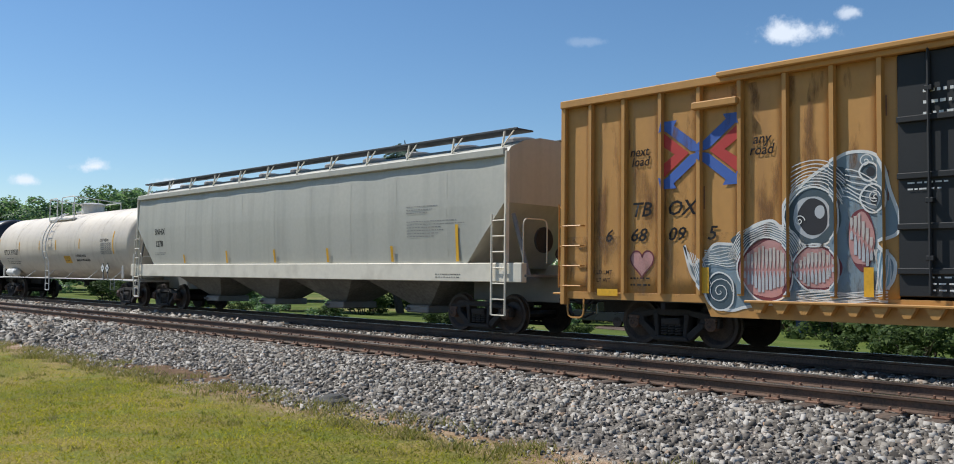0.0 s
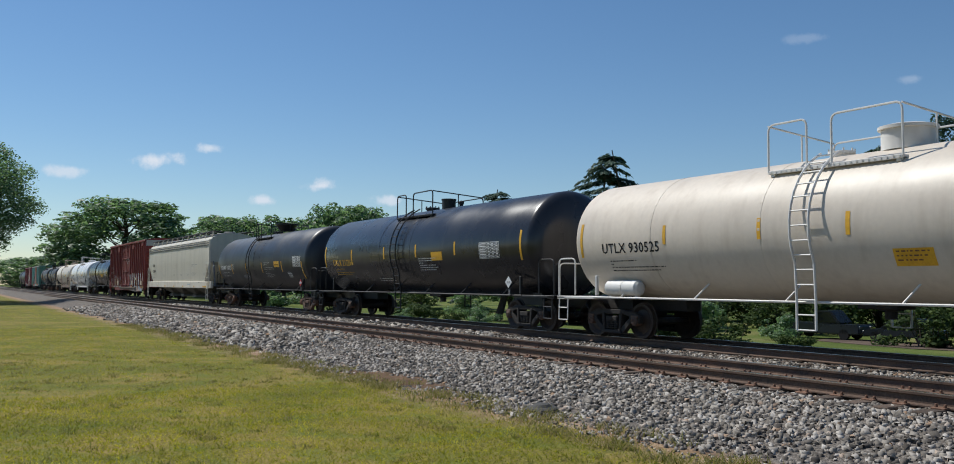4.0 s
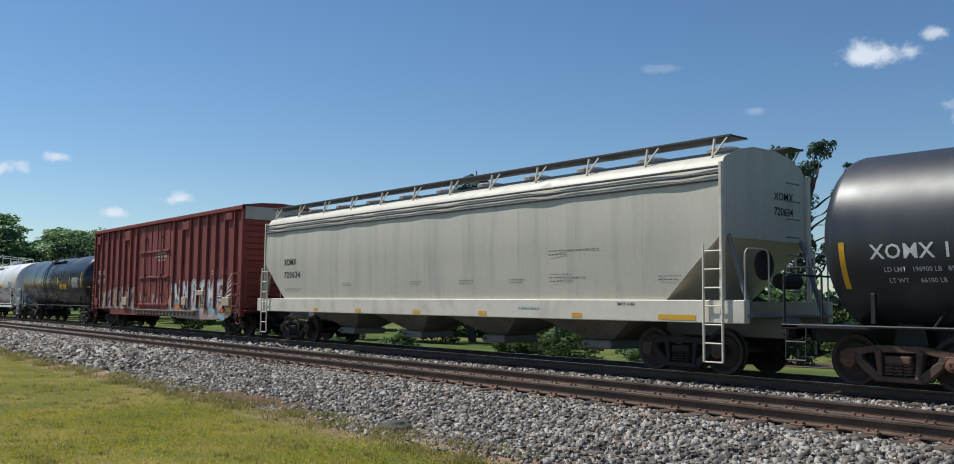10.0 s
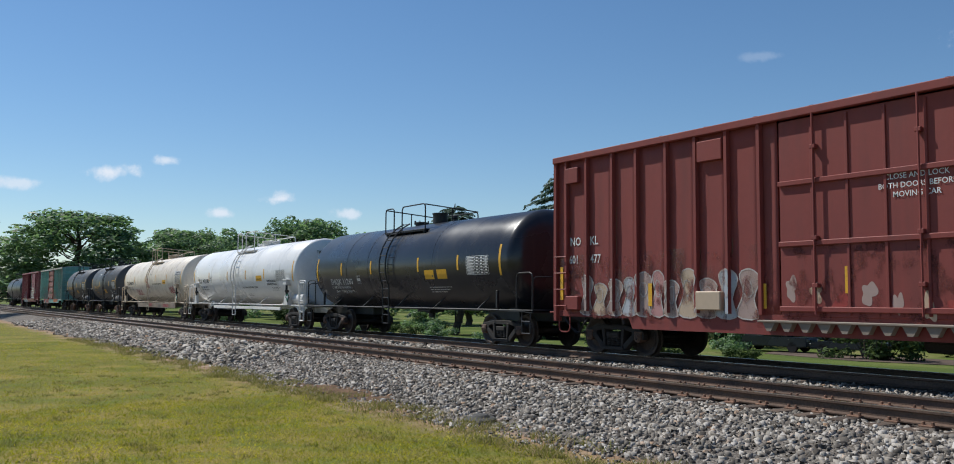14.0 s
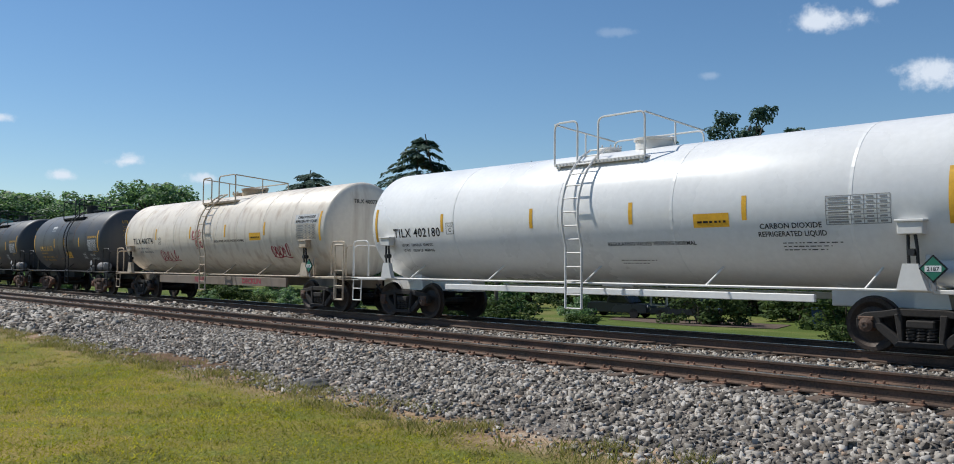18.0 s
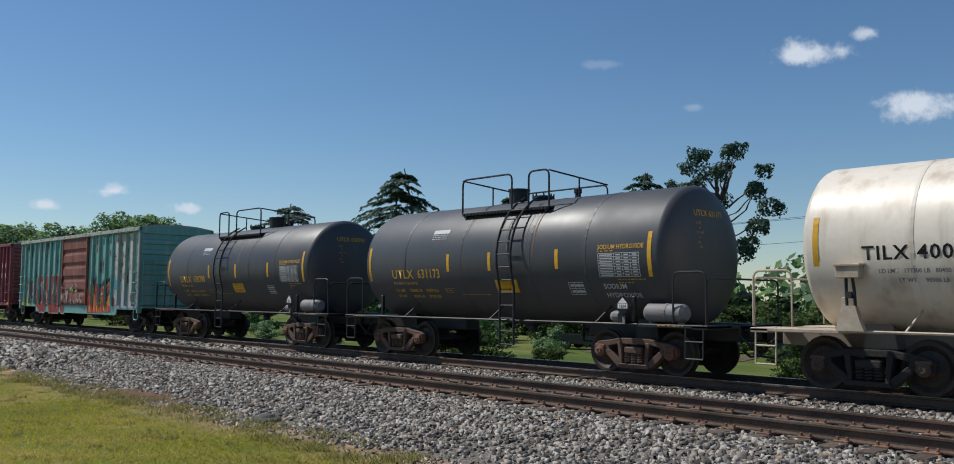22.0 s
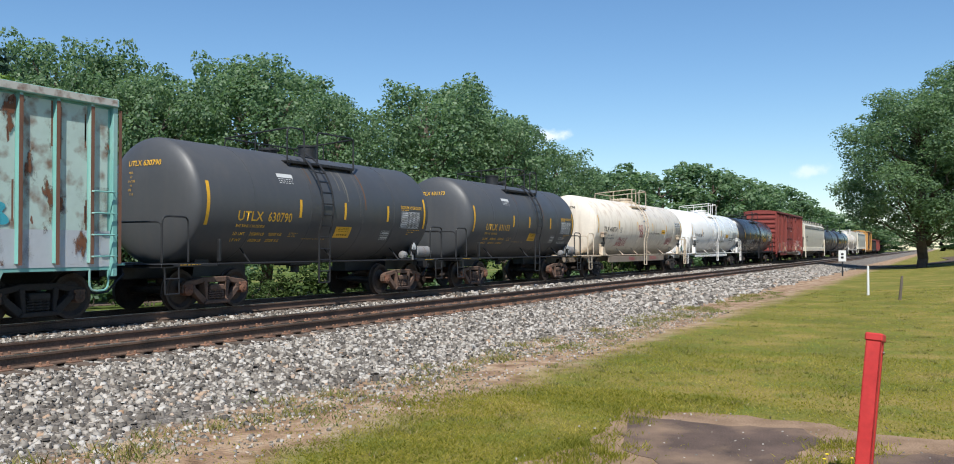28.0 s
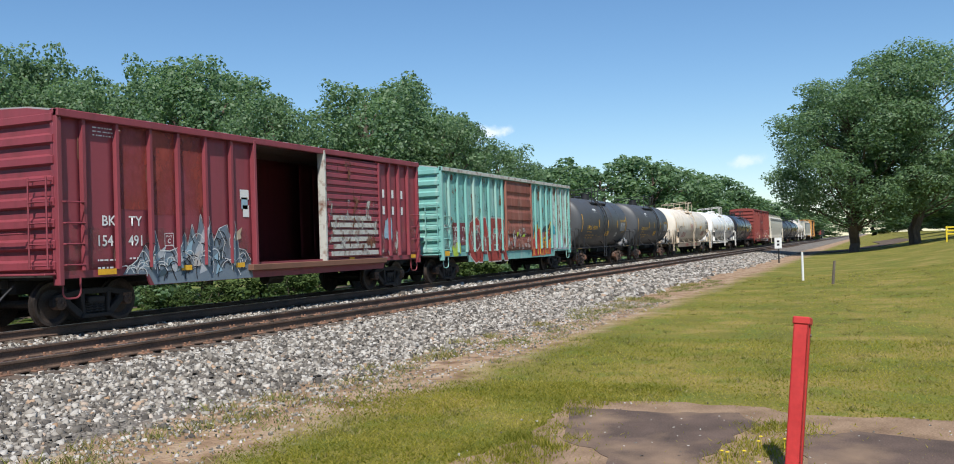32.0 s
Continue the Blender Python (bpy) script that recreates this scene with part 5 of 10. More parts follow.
def ribbon(bm, pts, w, y, closed=True):
    n = len(pts)
    prev = None
    first = None
    for i in range(n + (1 if closed else 0)):
        p, q = Vector(pts[i % n]), Vector(pts[(i + 1) % n]) if closed or i + 1 < n else Vector(pts[i % n]) * 2 - Vector(pts[i - 1])
        d = (q - p)
        if d.length < 1e-6:
            continue
        d.normalize()
        o = Vector((-d.y, d.x)) * w / 2
        cur = (bm.verts.new((p.x - o.x, y, p.y - o.y)), bm.verts.new((p.x + o.x, y, p.y + o.y)))
        if prev:
            bm.faces.new((prev[0], prev[1], cur[1], cur[0]))
        prev = cur


def spray(car, pts, ink, y, ribs, rib_d=0.09, name="graffiti"):
    spread_on_ribs(car, fill(pts, y), ink, y, ribs, rib_d, name)


def spray_line(car, lines, w, ink, y, ribs, rib_d=0.09, name="graffiti_line"):
    bm = bmesh.new()
    for pts, closed in lines:
        ribbon(bm, pts, w, y, closed)
    spread_on_ribs(car, bm, ink, y, ribs, rib_d, name)


# --- ochre boxcar
M = -4.19
left_ribs = [v - M for v in (-12.79, -11.94, -11.06, -10.2, -9.35, -8.48, -7.64, -6.85)]
TR = left_ribs + [-v for v in left_ribs]
tbox, tbox_half = boxcar("boxcar", "ochre-yellow ribbed boxcar with swirling grey graffiti", -13.58, 5.2, 5.12, 0.92, OCHRE, TR, (-2.4, 2.4), OCHRE, truck_in=2.45)


def plug_door(car, x0, x1, z0, z1, y, paint, rods, bars_z, label):
    bm = bmesh.new()
    bm_bevel_box(bm, x0, x1, -y - 0.02, -y + 0.06, z0, z1, 0.015)
    d = part("plug_door", bm, paint, car, label)
    for z in bars_z:
        bm = bmesh.new()
        bm_bevel_box(bm, x0, x1, -y - 0.08, -y - 0.018, z - 0.05, z + 0.05, 0.012)
        part("door_rail", bm, paint, d)
    for x in rods:
        bm = bmesh.new()
        bm_tube(bm, [(x, -y - 0.11, z0 + 0.05), (x, -y - 0.11, z1 + 0.05)], 0.022, 6)
        for z in (z0 + 0.6, z0 + 1.5, z1 - 0.6):
            bm_bevel_box(bm, x - 0.06, x + 0.06, -y - 0.13, -y - 0.02, z - 0.04, z + 0.04, 0.01)
        part("lock_rod", bm, paint, d)
    n = 5
    for i in range(1, n):
        x = x0 + (x1 - x0) * i / n
        bm = bmesh.new()
        bm_bevel_box(bm, x - 0.03, x + 0.03, -y - 0.05, -y - 0.018, z0 + 0.05, z1 - 0.05, 0.008)
        part("door_stiffener", bm, paint, d)
    return d


for a, b in ((-2.4, -0.01), (0.01, 2.4)):
    plug_door(tbox, a, b, 1.1, 4.95, 1.5, DARK_DOOR, (a + 0.5, b - 0.5), (1.5, 2.2, 3.0, 3.9), "black plug door")
YB = -1.507
bars(tbox, -2.0, 4.35, (0.5, 0.45, 0.5), WHITE_INK, y=-1.536, h=0.1, gap=0.08, seed=301)
bars(tbox, -2.25, 2.9, (0.6, 0.5), WHITE_INK, y=-1.536, h=0.05, gap=0.05, seed=302)
bars(tbox, -1.9, 1.42, (0.8, 0.9, 0.7), WHITE_INK, y=-1.536, h=0.05, gap=0.05, seed=303)
lettering(tbox, "next", -11.82 - M, 3.78, 0.26, BLACK_INK, y=YB - 0.003, stretch=0.95, shear=0.25)
lettering(tbox, "load", -11.78 - M, 3.58, 0.26, BLACK_INK, y=YB - 0.003, stretch=0.95, shear=0.25)
lettering(tbox, "any", -9.12 - M, 3.78, 0.26, BLACK_INK, y=YB - 0.003, stretch=0.95, shear=0.25)
lettering(tbox, "road", -9.19 - M, 3.58, 0.26, BLACK_INK, y=YB - 0.003, stretch=0.95, shear=0.25)
for w, x in (("TB", -11.80), ("OX", -10.95)):
    lettering(tbox, w, x - M, 2.57, 0.40, BLACK_INK, y=YB - 0.003, stretch=1.05, shear=0.25)
for w, x in (("6", -12.45), ("68", -11.82), ("09", -10.93), ("5", -10.06)):
    lettering(tbox, w, x - M, 2.08, 0.36, BLACK_INK, y=YB - 0.003, stretch=1.1, shear=0.25)


def cross_mark():
    """Crossed arms in red and blue, split down the middle."""
    cx, cz, hw, hh = -10.22 - M, 3.74, 0.75, 0.60
    for s in (-1, 1):
        for pts, ink in (
            ([(s * 0.0, 0.14), (s * 0.56, 0.56), (s * 0.50, 0.66), (s * 0.80, 0.66), (s * 0.86, 0.44), (s * 0.76, 0.47), (s * 0.20, 0.04), (s * 0.0, 0.0)], "blue"),
            ([(s * 0.0, -0.14), (s * 0.56, -0.56), (s * 0.50, -0.66), (s * 0.80, -0.66), (s * 0.86, -0.44), (s * 0.76, -0.47), (s * 0.20, -0.04), (s * 0.0, 0.0)], "blue"),
            ([(s * 0.22, 0.0), (s * 0.80, 0.44), (s * 0.80, 0.17), (s * 0.54, 0.0), (s * 0.80, -0.17), (s * 0.80, -0.44)], "red"),
        ):
            q = [(cx + px, cz + pz) for px, pz in pts]
            spray(tbox, q if s > 0 else q[::-1], INK[ink], YB - (0.005 if ink == "red" else 0.0) - (0.009 if pts[0][1] < 0 else 0.0), TR, name="painted_emblem")


cross_mark()


def smooth_loop(pts, k):
    """A rounded closed line through the points."""
    out, n = [], len(pts)
    for i in range(n):
        p = [Vector(pts[(i + j) % n]) for j in (-1, 0, 1, 2)]
        for q in range(k):
            t = q / k
            v = 0.5 * (2 * p[1] + (p[2] - p[0]) * t + (2 * p[0] - 5 * p[1] + 4 * p[2] - p[3]) * t * t + (3 * p[1] - p[0] - 3 * p[2] + p[3]) * t ** 3)
            out.append((v.x, v.y))
    return out


def swirl_graffiti():
    """A many-eyed, many-toothed beast in slate blue with white contour lines."""
    body = [(-10.55, 1.98), (-10.38, 1.62), (-10.12, 1.72), (-9.9, 1.98), (-9.45, 2.0), (-9.15, 2.28), (-8.75, 2.38), (-8.52, 2.2), (-8.5, 2.62), (-8.2, 2.98), (-7.75, 3.28), (-7.4, 3.46), (-7.0, 3.42), (-6.82, 3.2), (-6.72, 2.8), (-6.58, 2.35), (-6.62, 2.1), (-6.9, 1.95),
            (-6.66, 1.65), (-6.72, 1.3), (-7.0, 1.12), (-7.4, 0.98), (-8.3, 0.96), (-9.2, 0.86), (-9.55, 0.78), (-9.95, 0.86), (-10.15, 1.15), (-10.4, 1.45)]
    body = smooth_loop([(x - M, z) for x, z in body], 6)
    spray(tbox, body, INK["steel"], YB, TR)
    spray_line(tbox, [(body, True)], 0.055, INK["white"], YB - 0.004, TR)
    rnd = random.Random(12)
    mouths = ((-8.85, 1.52, 0.52, 0.56, 0.0), (-7.95, 1.55, 0.42, 0.40, 0.1), (-7.18, 2.02, 0.22, 0.50, -0.5))
    for k, (cx, cz, rx, rz, ink) in enumerate([(-8.0, 2.42, 0.47, 0.50, "night"), (-8.02, 2.42, 0.33, 0.37, "silver"), (-8.0, 2.42, 0.27, 0.31, "black"), (-7.88, 2.5, 0.09, 0.11, "silver"), (-6.98, 2.68, 0.21, 0.23, "night"), (-6.97, 2.67, 0.14, 0.16, "slate"), (-6.95, 2.66, 0.08, 0.09, "black"),
                                               (-7.05, 3.12, 0.15, 0.15, "night"), (-7.02, 3.12, 0.07, 0.08, "black"), (-9.78, 1.12, 0.30, 0.34, "night"), (-6.85, 1.5, 0.13, 0.3, "pale_blue"), (-7.6, 3.05, 0.22, 0.2, "night"), (-9.3, 2.05, 0.25, 0.12, "night")]):
        spray(tbox, blob(cx - M, cz, rx, rz, k + 3, 0.06), INK[ink], YB - 0.006 - 0.0015 * (k % 7), TR)
    for k, (cx, cz, rx, rz, lean) in enumerate(mouths):
        spray(tbox, blob(cx - M, cz, rx, rz, k + 40, 0.08), INK["maroon"], YB - 0.007, TR)
        spray(tbox, blob(cx - M, cz, rx * 0.92, rz * 0.9, k + 43, 0.08), INK["pink"], YB - 0.009, TR)
        n = int(rx / 0.045) + 2
        for up in (-1, 1):
            bm = bmesh.new()
            for i in range(n):
                u = (i + 0.5) / n * 2 - 1
                h = rz * rnd.uniform(0.6, 0.82) * math.sqrt(max(0.05, 1 - u * u))
                x0, w = cx - M + u * rx * 0.88, rx * rnd.uniform(0.5, 0.68) / n
                z1 = cz + lean * u * 0.4
                pts = ((x0 - w, z1 + up * h), (x0 - w * 1.05, z1 + up * h * 0.45), (x0 - w * 0.3, z1 + up * 0.02), (x0 + w * 0.3, z1 + up * 0.02), (x0 + w * 1.05, z1 + up * h * 0.45), (x0 + w, z1 + up * h))
                bm.faces.new([bm.verts.new((px, YB - 0.016, pz)) for px, pz in (pts if up > 0 else pts[::-1])])
            spread_on_ribs(tbox, bm, INK["silver" if up < 0 else "chalk"], YB - 0.016, TR, 0.09, "graffiti")
    lines, thin = [], []
    for cx, cz, rx, rz in ((-8.0, 2.42, 0.47, 0.50), (-9.78, 1.12, 0.30, 0.34), (-6.98, 2.68, 0.21, 0.23), (-7.05, 3.12, 0.15, 0.15), (-8.85, 1.52, 0.52, 0.56), (-7.95, 1.55, 0.42, 0.40)):
        lines.append((blob(cx - M, cz, rx, rz, 5, 0.06, 30), True))
    for turns, cx, cz, r in ((2.2, -9.78, 1.12, 0.26), (1.6, -8.24, 2.36, 0.10), (1.8, -6.95, 2.7, 0.12), (1.6, -7.1, 3.3, 0.12)):
        thin.append(([(cx - M + r * (1 - k / 30) * math.cos(k * turns * 0.21), cz + r * (1 - k / 30) * math.sin(k * turns * 0.21)) for k in range(30)], False))
    for k in range(8):                                # folds over the brow
        e = 1.10 + 0.085 * k
        thin.append(([(-8.0 - M + 0.47 * e * math.cos(a) + 0.03 * math.sin(5 * a + k), 2.42 + 0.50 * e * math.sin(a) * (1 + 0.02 * k)) for a in np.linspace(0.35 + 0.06 * k, 2.5 - 0.07 * k, 16)], False))
    for k in range(7):                                # folds under the jaws
        e = 1.08 + 0.07 * k
        thin.append(([(-8.85 - M + 0.52 * e * math.cos(a), 1.52 + 0.56 * e * math.sin(a) + 0.015 * math.sin(9 * a)) for a in np.linspace(0.5, 2.9, 16)], False))
        thin.append(([(-8.3 - M + 0.22 * j, 0.99 + 0.028 * k + 0.025 * math.sin(j * 1.3 + k)) for j in range(8)], False))
        thin.append(([(-7.5 - M + 0.012 * k + 0.11 * j, 2.75 + 0.075 * k - 0.05 * j + 0.03 * math.sin(j + k)) for j in range(6)], False))
        thin.append(([(-6.95 - M + 0.035 * k + 0.03 * math.sin(j * 0.8 + k), 1.2 + 0.13 * j) for j in range(6)], False))
        thin.append(([(-10.45 - M + 0.05 * k + 0.05 * j, 1.85 - 0.02 * k - 0.13 * j + 0.02 * math.sin(2 * j + k)) for j in range(5)], False))
        thin.append(([(-10.1 - M + 0.16 * j, 1.60 + 0.05 * k + 0.03 * math.sin(j * 1.5 + k * 0.7)) for j in range(5)], False))
    spray_line(tbox, lines, 0.03, INK["white"], YB - 0.018, TR)
    spray_line(tbox, thin, 0.017, INK["white"], YB - 0.0195, TR)


swirl_graffiti()
heart = []
for i in range(30):
    a = 2 * math.pi * i / 30
    heart.append((-11.52 - M + 0.021 * 16 * math.sin(a) ** 3 * 0.82, 1.66 + 0.019 * (13 * math.cos(a) - 5 * math.cos(2 * a) - 2 * math.cos(3 * a) - math.cos(4 * a))))
spray(tbox, heart, INK["pink"], YB, TR)
spray_line(tbox, [(heart, True)], 0.03, INK["maroon"], YB - 0.004, TR)
for x in (-10.08, -7.06, 1.0, 3.6):
    sticker(tbox, "reflective_strip", x - 0.08 - M, x + 0.08 - M, 1.08, 1.56, YELLOW, y=YB - 0.03)
lettering(tbox, "LD LMT", -12.66 - M, 1.42, 0.12, BLACK_INK, y=YB - 0.003)
lettering(tbox, "LT WT", -12.66 - M, 1.26, 0.12, BLACK_INK, y=YB - 0.003)
bars(tbox, -11.8 - M, 1.36, (0.5, 0.5), BLACK_INK, y=YB - 0.003, h=0.07, gap=0.06, seed=4)
sticker(tbox, "yellow_label", -12.62 - M, -12.1 - M, 0.98, 1.12, YELLOW, y=YB - 0.027)
bm = bmesh.new()
bm_bevel_box(bm, -10.3 - M, -9.35 - M, -1.68, -1.5, 4.52, 4.66, 0.02)
part("door_stop", bm, OCHRE, tbox)
bm = bmesh.new()
bm_bevel_box(bm, -9.75 - M, 9.0, -1.72, -1.56, 5.05, 5.15, 0.02)
part("door_track", bm, OCHRE, tbox)


def sill_brackets(car, x0, x1, step, paint):
    """Ledge of the lower door track with its row of slanting gussets."""
    bm = bmesh.new()
    bm_bevel_box(bm, x0, x1, -1.70, -1.5, 0.93, 0.975, 0.01)
    part("door_track", bm, paint, car)
    bm = bmesh.new()
    bm_prism(bm, [(0.0, 0.93), (0.30, 0.93), (0.20, 0.76), (0.10, 0.76)], -1.66, -1.52)
    first = part("gusset", bm, paint, car, at=pose(x0 + 0.1, 0, 0))
    n = int((x1 - x0 - 0.4) / step)
    for i in range(1, n + 1):
        link_mesh("gusset", first.data, car, at=pose(x0 + 0.1 + i * step, 0, 0))


sill_brackets(tbox, -9.2 - M, 9.0, 0.42, OCHRE)

# --- grey hopper
M = mid_of(-35.0, -15.25)
snhx, snhx_half = hopper_car("covered_hopper", "grey covered hopper with a white side sill", -35.0, -15.25, GREY_HOPPER, GREY_IRON, SILL_WHITE, top=4.32, sill_z=(1.22, 1.66), bays=4, tall_ladder=False, cut=(1.4, 3.05))
HS, HX = ("hull", 1.66, 4.32), ("hull", 1.5, 4.32)
lettering(snhx, "SNHX", -33.5 - M, 2.76, 0.31, BLACK_INK, wrap=HS)
lettering(snhx, "1278", -33.45 - M, 2.32, 0.31, BLACK_INK, wrap=HS)
bars(snhx, -33.5 - M, 2.1, (0.9, 0.8), GREY_IRON, wrap=HS, seed=6)
bars(snhx, -18.75 - M, 3.1, (1.2, 1.0, 0.8), GREY_IRON, wrap=HS, h=0.05, seed=7)
bars(snhx, -18.75 - M, 2.72, (1.9, 2.2, 1.3, 1.4, 1.2, 1.1), GREY_IRON, wrap=HS, h=0.045, seed=8)
for x, z1 in ((-16.86, 2.59), (-19.35, 2.11), (-22.27, 2.1), (-25.1, 2.1), (-28.06, 2.1), (-31.1, 2.0)):
    bm = bmesh.new()
    v = [bm.verts.new(p) for p in ((x - 0.05 - M, -1.545, 1.7), (x + 0.05 - M, -1.545, 1.7), (x + 0.05 - M, -1.598, z1), (x - 0.05 - M, -1.598, z1))]
    bm.faces.new(v)
    part("reflective_strip", bm, YELLOW, snhx, "yellow reflective strip")
bars(snhx, -17.6 - M, 1.40, (0.9, 0.9), BLACK_INK, y=-1.607, h=0.04, seed=9)

# --- cream tank
M = mid_of(-52.45, -36.2)
w925, _, W = tank_car("tank_car", "cream tank car with white ladder and handrails", -52.45, -36.2, 2.55, 1.55, CREAM_TANK, WHITE_IRON, deck=(-2.0, 1.15), ladder_at=-45.03 - M, dome="drum", dome_at=0.55, rail_h=1.02,
                      rail_metal=WHITE_IRON, deck_rail=WHITE_IRON, sill=TRUCK_DARK, seams=[v - M for v in (-49.6, -46.2, -41.7, -38.8, -37.25)], strips=[(-52.3 - M, 2.1, 3.0)] + [(v - M, 2.35, 2.8) for v in (-49.09, -46.2, -44.03, -41.15)] + [(-37.5 - M, 2.1, 3.02)])
lettering(w925, "UTLX 930525", -51.45 - M, 2.19, 0.36, BLACK_INK, W, stretch=0.98, spacing=1.08)
bars(w925, -51.2 - M, 2.0, (1.0, 0.1, 2.0, 1.8), BLACK_INK, W, h=0.05, seed=11)
lettering(w925, "DOT 105J500I", -38.82 - M, 2.62, 0.16, BLACK_INK, W, stretch=0.9)
data_panel(w925, -38.82 - M, -37.7 - M, 2.1, 2.56, GREY_IRON, W)
lettering(w925, "ETHYLENE OXIDE", -41.75 - M, 2.0, 0.15, BLACK_INK, W)
lettering(w925, "INHALATION HAZARD", -41.75 - M, 1.82, 0.15, BLACK_INK, W)
sticker(w925, "yellow_label", -43.16 - M, -42.37 - M, 1.74, 2.06, YELLOW, W)
bars(w925, -43.1 - M, 2.02, (0.65, 0.6, 0.5), RUST_PAINT, (W[0], W[1] + 0.004), h=0.05, seed=12)
for x in (-38.59, -38.12):
    placard(w925, x - M, 1.52, -1.5, "1040")
gas_bottle(w925, -51.6 - M, -50.3 - M, 1.3, -1.2, 0.2, WHITE_IRON)

# --- glossy black tank
M = mid_of(-71.1, -54.9)
u212, _, W = tank_car("tank_car", "glossy black tank car with yellow lettering", -71.1, -54.9, 2.61, 1.61, GLOSS_TANK, BLACK_IRON, deck=(-64.75 - M, -61.8 - M), ladder_at=-63.67 - M,
                      seams=[v - M for v in (-65.3, -62.6)], strips=[(-71.0 - M, 2.1, 3.0)] + [(v - M, 2.35, 2.8) for v in (-68.03, -64.82, -62.09, -59.2)] + [(-55.2 - M, 2.1, 3.0)])
lettering(u212, "UTLX 212264", -70.1 - M, 2.15, 0.36, YELLOW_INK, W, stretch=0.97, spacing=1.08)
bars(u212, -70.0 - M, 2.02, (1.0, 0.1, 1.9, 1.7), YELLOW_INK, W, h=0.045, seed=21)
bars(u212, -61.9 - M, 2.3, (1.3, 1.1, 0.3, 1.2, 1.4, 1.2), WHITE_INK, W, h=0.05, seed=22)
bars(u212, -65.9 - M, 1.6, (1.2, 1.4), WHITE_INK, W, h=0.04, seed=23)
sticker(u212, "yellow_label", -60.9 - M, -60.1 - M, 2.2, 2.5, YELLOW, W)
data_panel(u212, -57.6 - M, -56.4 - M, 2.2, 2.7, WHITE_INK, W)
placard(u212, -56.0 - M, 1.45, -1.5, "1219")

# --- matt black tank with bowl-shaped dome
M = mid_of(-89.3, -73.8)
xtank, _, W = tank_car("tank_car", "matt black tank car with white lettering and rusty dome streaks", -89.3, -73.8, 2.58, 1.60, MATT_TANK, BLACK_IRON, deck=(-83.2 - M, -80.55 - M), ladder_at=-82.59 - M, dome="bowl", dome_at=-81.2 - M, tone="rust",
                       seams=[v - M for v in (-82.0, -80.9)], strips=[(-89.15 - M, 1.7, 2.5)] + [(v - M, 1.95, 2.5) for v in (-86.29, -83.48, -80.52, -77.22)] + [(-74.25 - M, 1.62, 2.44)])
lettering(xtank, "XOMX 110021", -88.65 - M, 2.2, 0.35, WHITE_INK, W, stretch=0.97, spacing=1.07)
lettering(xtank, "LD LMT   196900 LB   89300 KG", -88.45 - M, 1.98, 0.12, TABLE_WHITE, W, stretch=0.92)
lettering(xtank, "LT WT      66100 LB   30000 KG", -88.4 - M, 1.80, 0.12, TABLE_WHITE, W, stretch=0.92)
bars(xtank, -84.3 - M, 1.85, (1.1, 1.1, 0.9), WHITE_INK, W, h=0.04, seed=33)
lettering(xtank, "VALVE FLANGE GASKETS", -80.15 - M, 2.44, 0.085, TABLE_WHITE, W)
lettering(xtank, "O-RINGS 4273", -80.15 - M, 2.34, 0.085, TABLE_WHITE, W)
bars(xtank, -80.15 - M, 2.22, (1.5, 1.7), TABLE_WHITE, W, h=0.05, seed=32)
bars(xtank, -80.05 - M, 2.0, (0.6, 0.8), TABLE_WHITE, W, h=0.05, seed=36)
lettering(xtank, "HANDLE MUST BE LOCATED IN CLOSED", -80.05 - M, 1.80, 0.075, TABLE_WHITE, W)
lettering(xtank, "POSITION BEFORE LOADING", -80.0 - M, 1.71, 0.075, TABLE_WHITE, W)
sticker(xtank, "yellow_label", -78.42 - M, -77.61 - M, 2.22, 2.52, YELLOW, W)
bars(xtank, -78.35 - M, 2.49, (0.6, 0.55), BLACK_INK, (W[0], W[1] + 0.004), h=0.03, gap=0.025, seed=34)
bars(xtank, -78.32 - M, 2.36, (0.62,), BLACK_INK, (W[0], W[1] + 0.004), h=0.09, seed=35)
data_panel(xtank, -75.52 - M, -74.38 - M, 2.2, 2.7, WHITE_INK, W)
data_panel(xtank, -76.52 - M, -76.0 - M, 1.7, 1.94, WHITE_INK, W, cols=3, rows=2)
placard(xtank, -74.51 - M, 1.42, -1.5, "1219", INK["red"])
for x, w, ink in ((-82.15, 0.06, PALE_STREAK), (-81.95, 0.03, PALE_STREAK), (-81.3, 0.05, PALE_STREAK), (-83.3, 0.03, RUST_STREAK), (-80.9, 0.03, RUST_STREAK), (-80.75, 0.015, PALE_STREAK)):
    sticker(xtank, "dome_streak", x - w / 2 - M, x + w / 2 - M, 3.15, 3.72, ink, (W[0], W[1] - 0.001))
for x in (-82.0, -76.4, -80.0):
    bm = bmesh.new()
    bm_lathe(bm, [(0, 0.001), (0.0, 0.05)], 12, "y", (x - M, -1.47, 1.98))
    part("round_mark", bm, TABLE_WHITE, xtank)

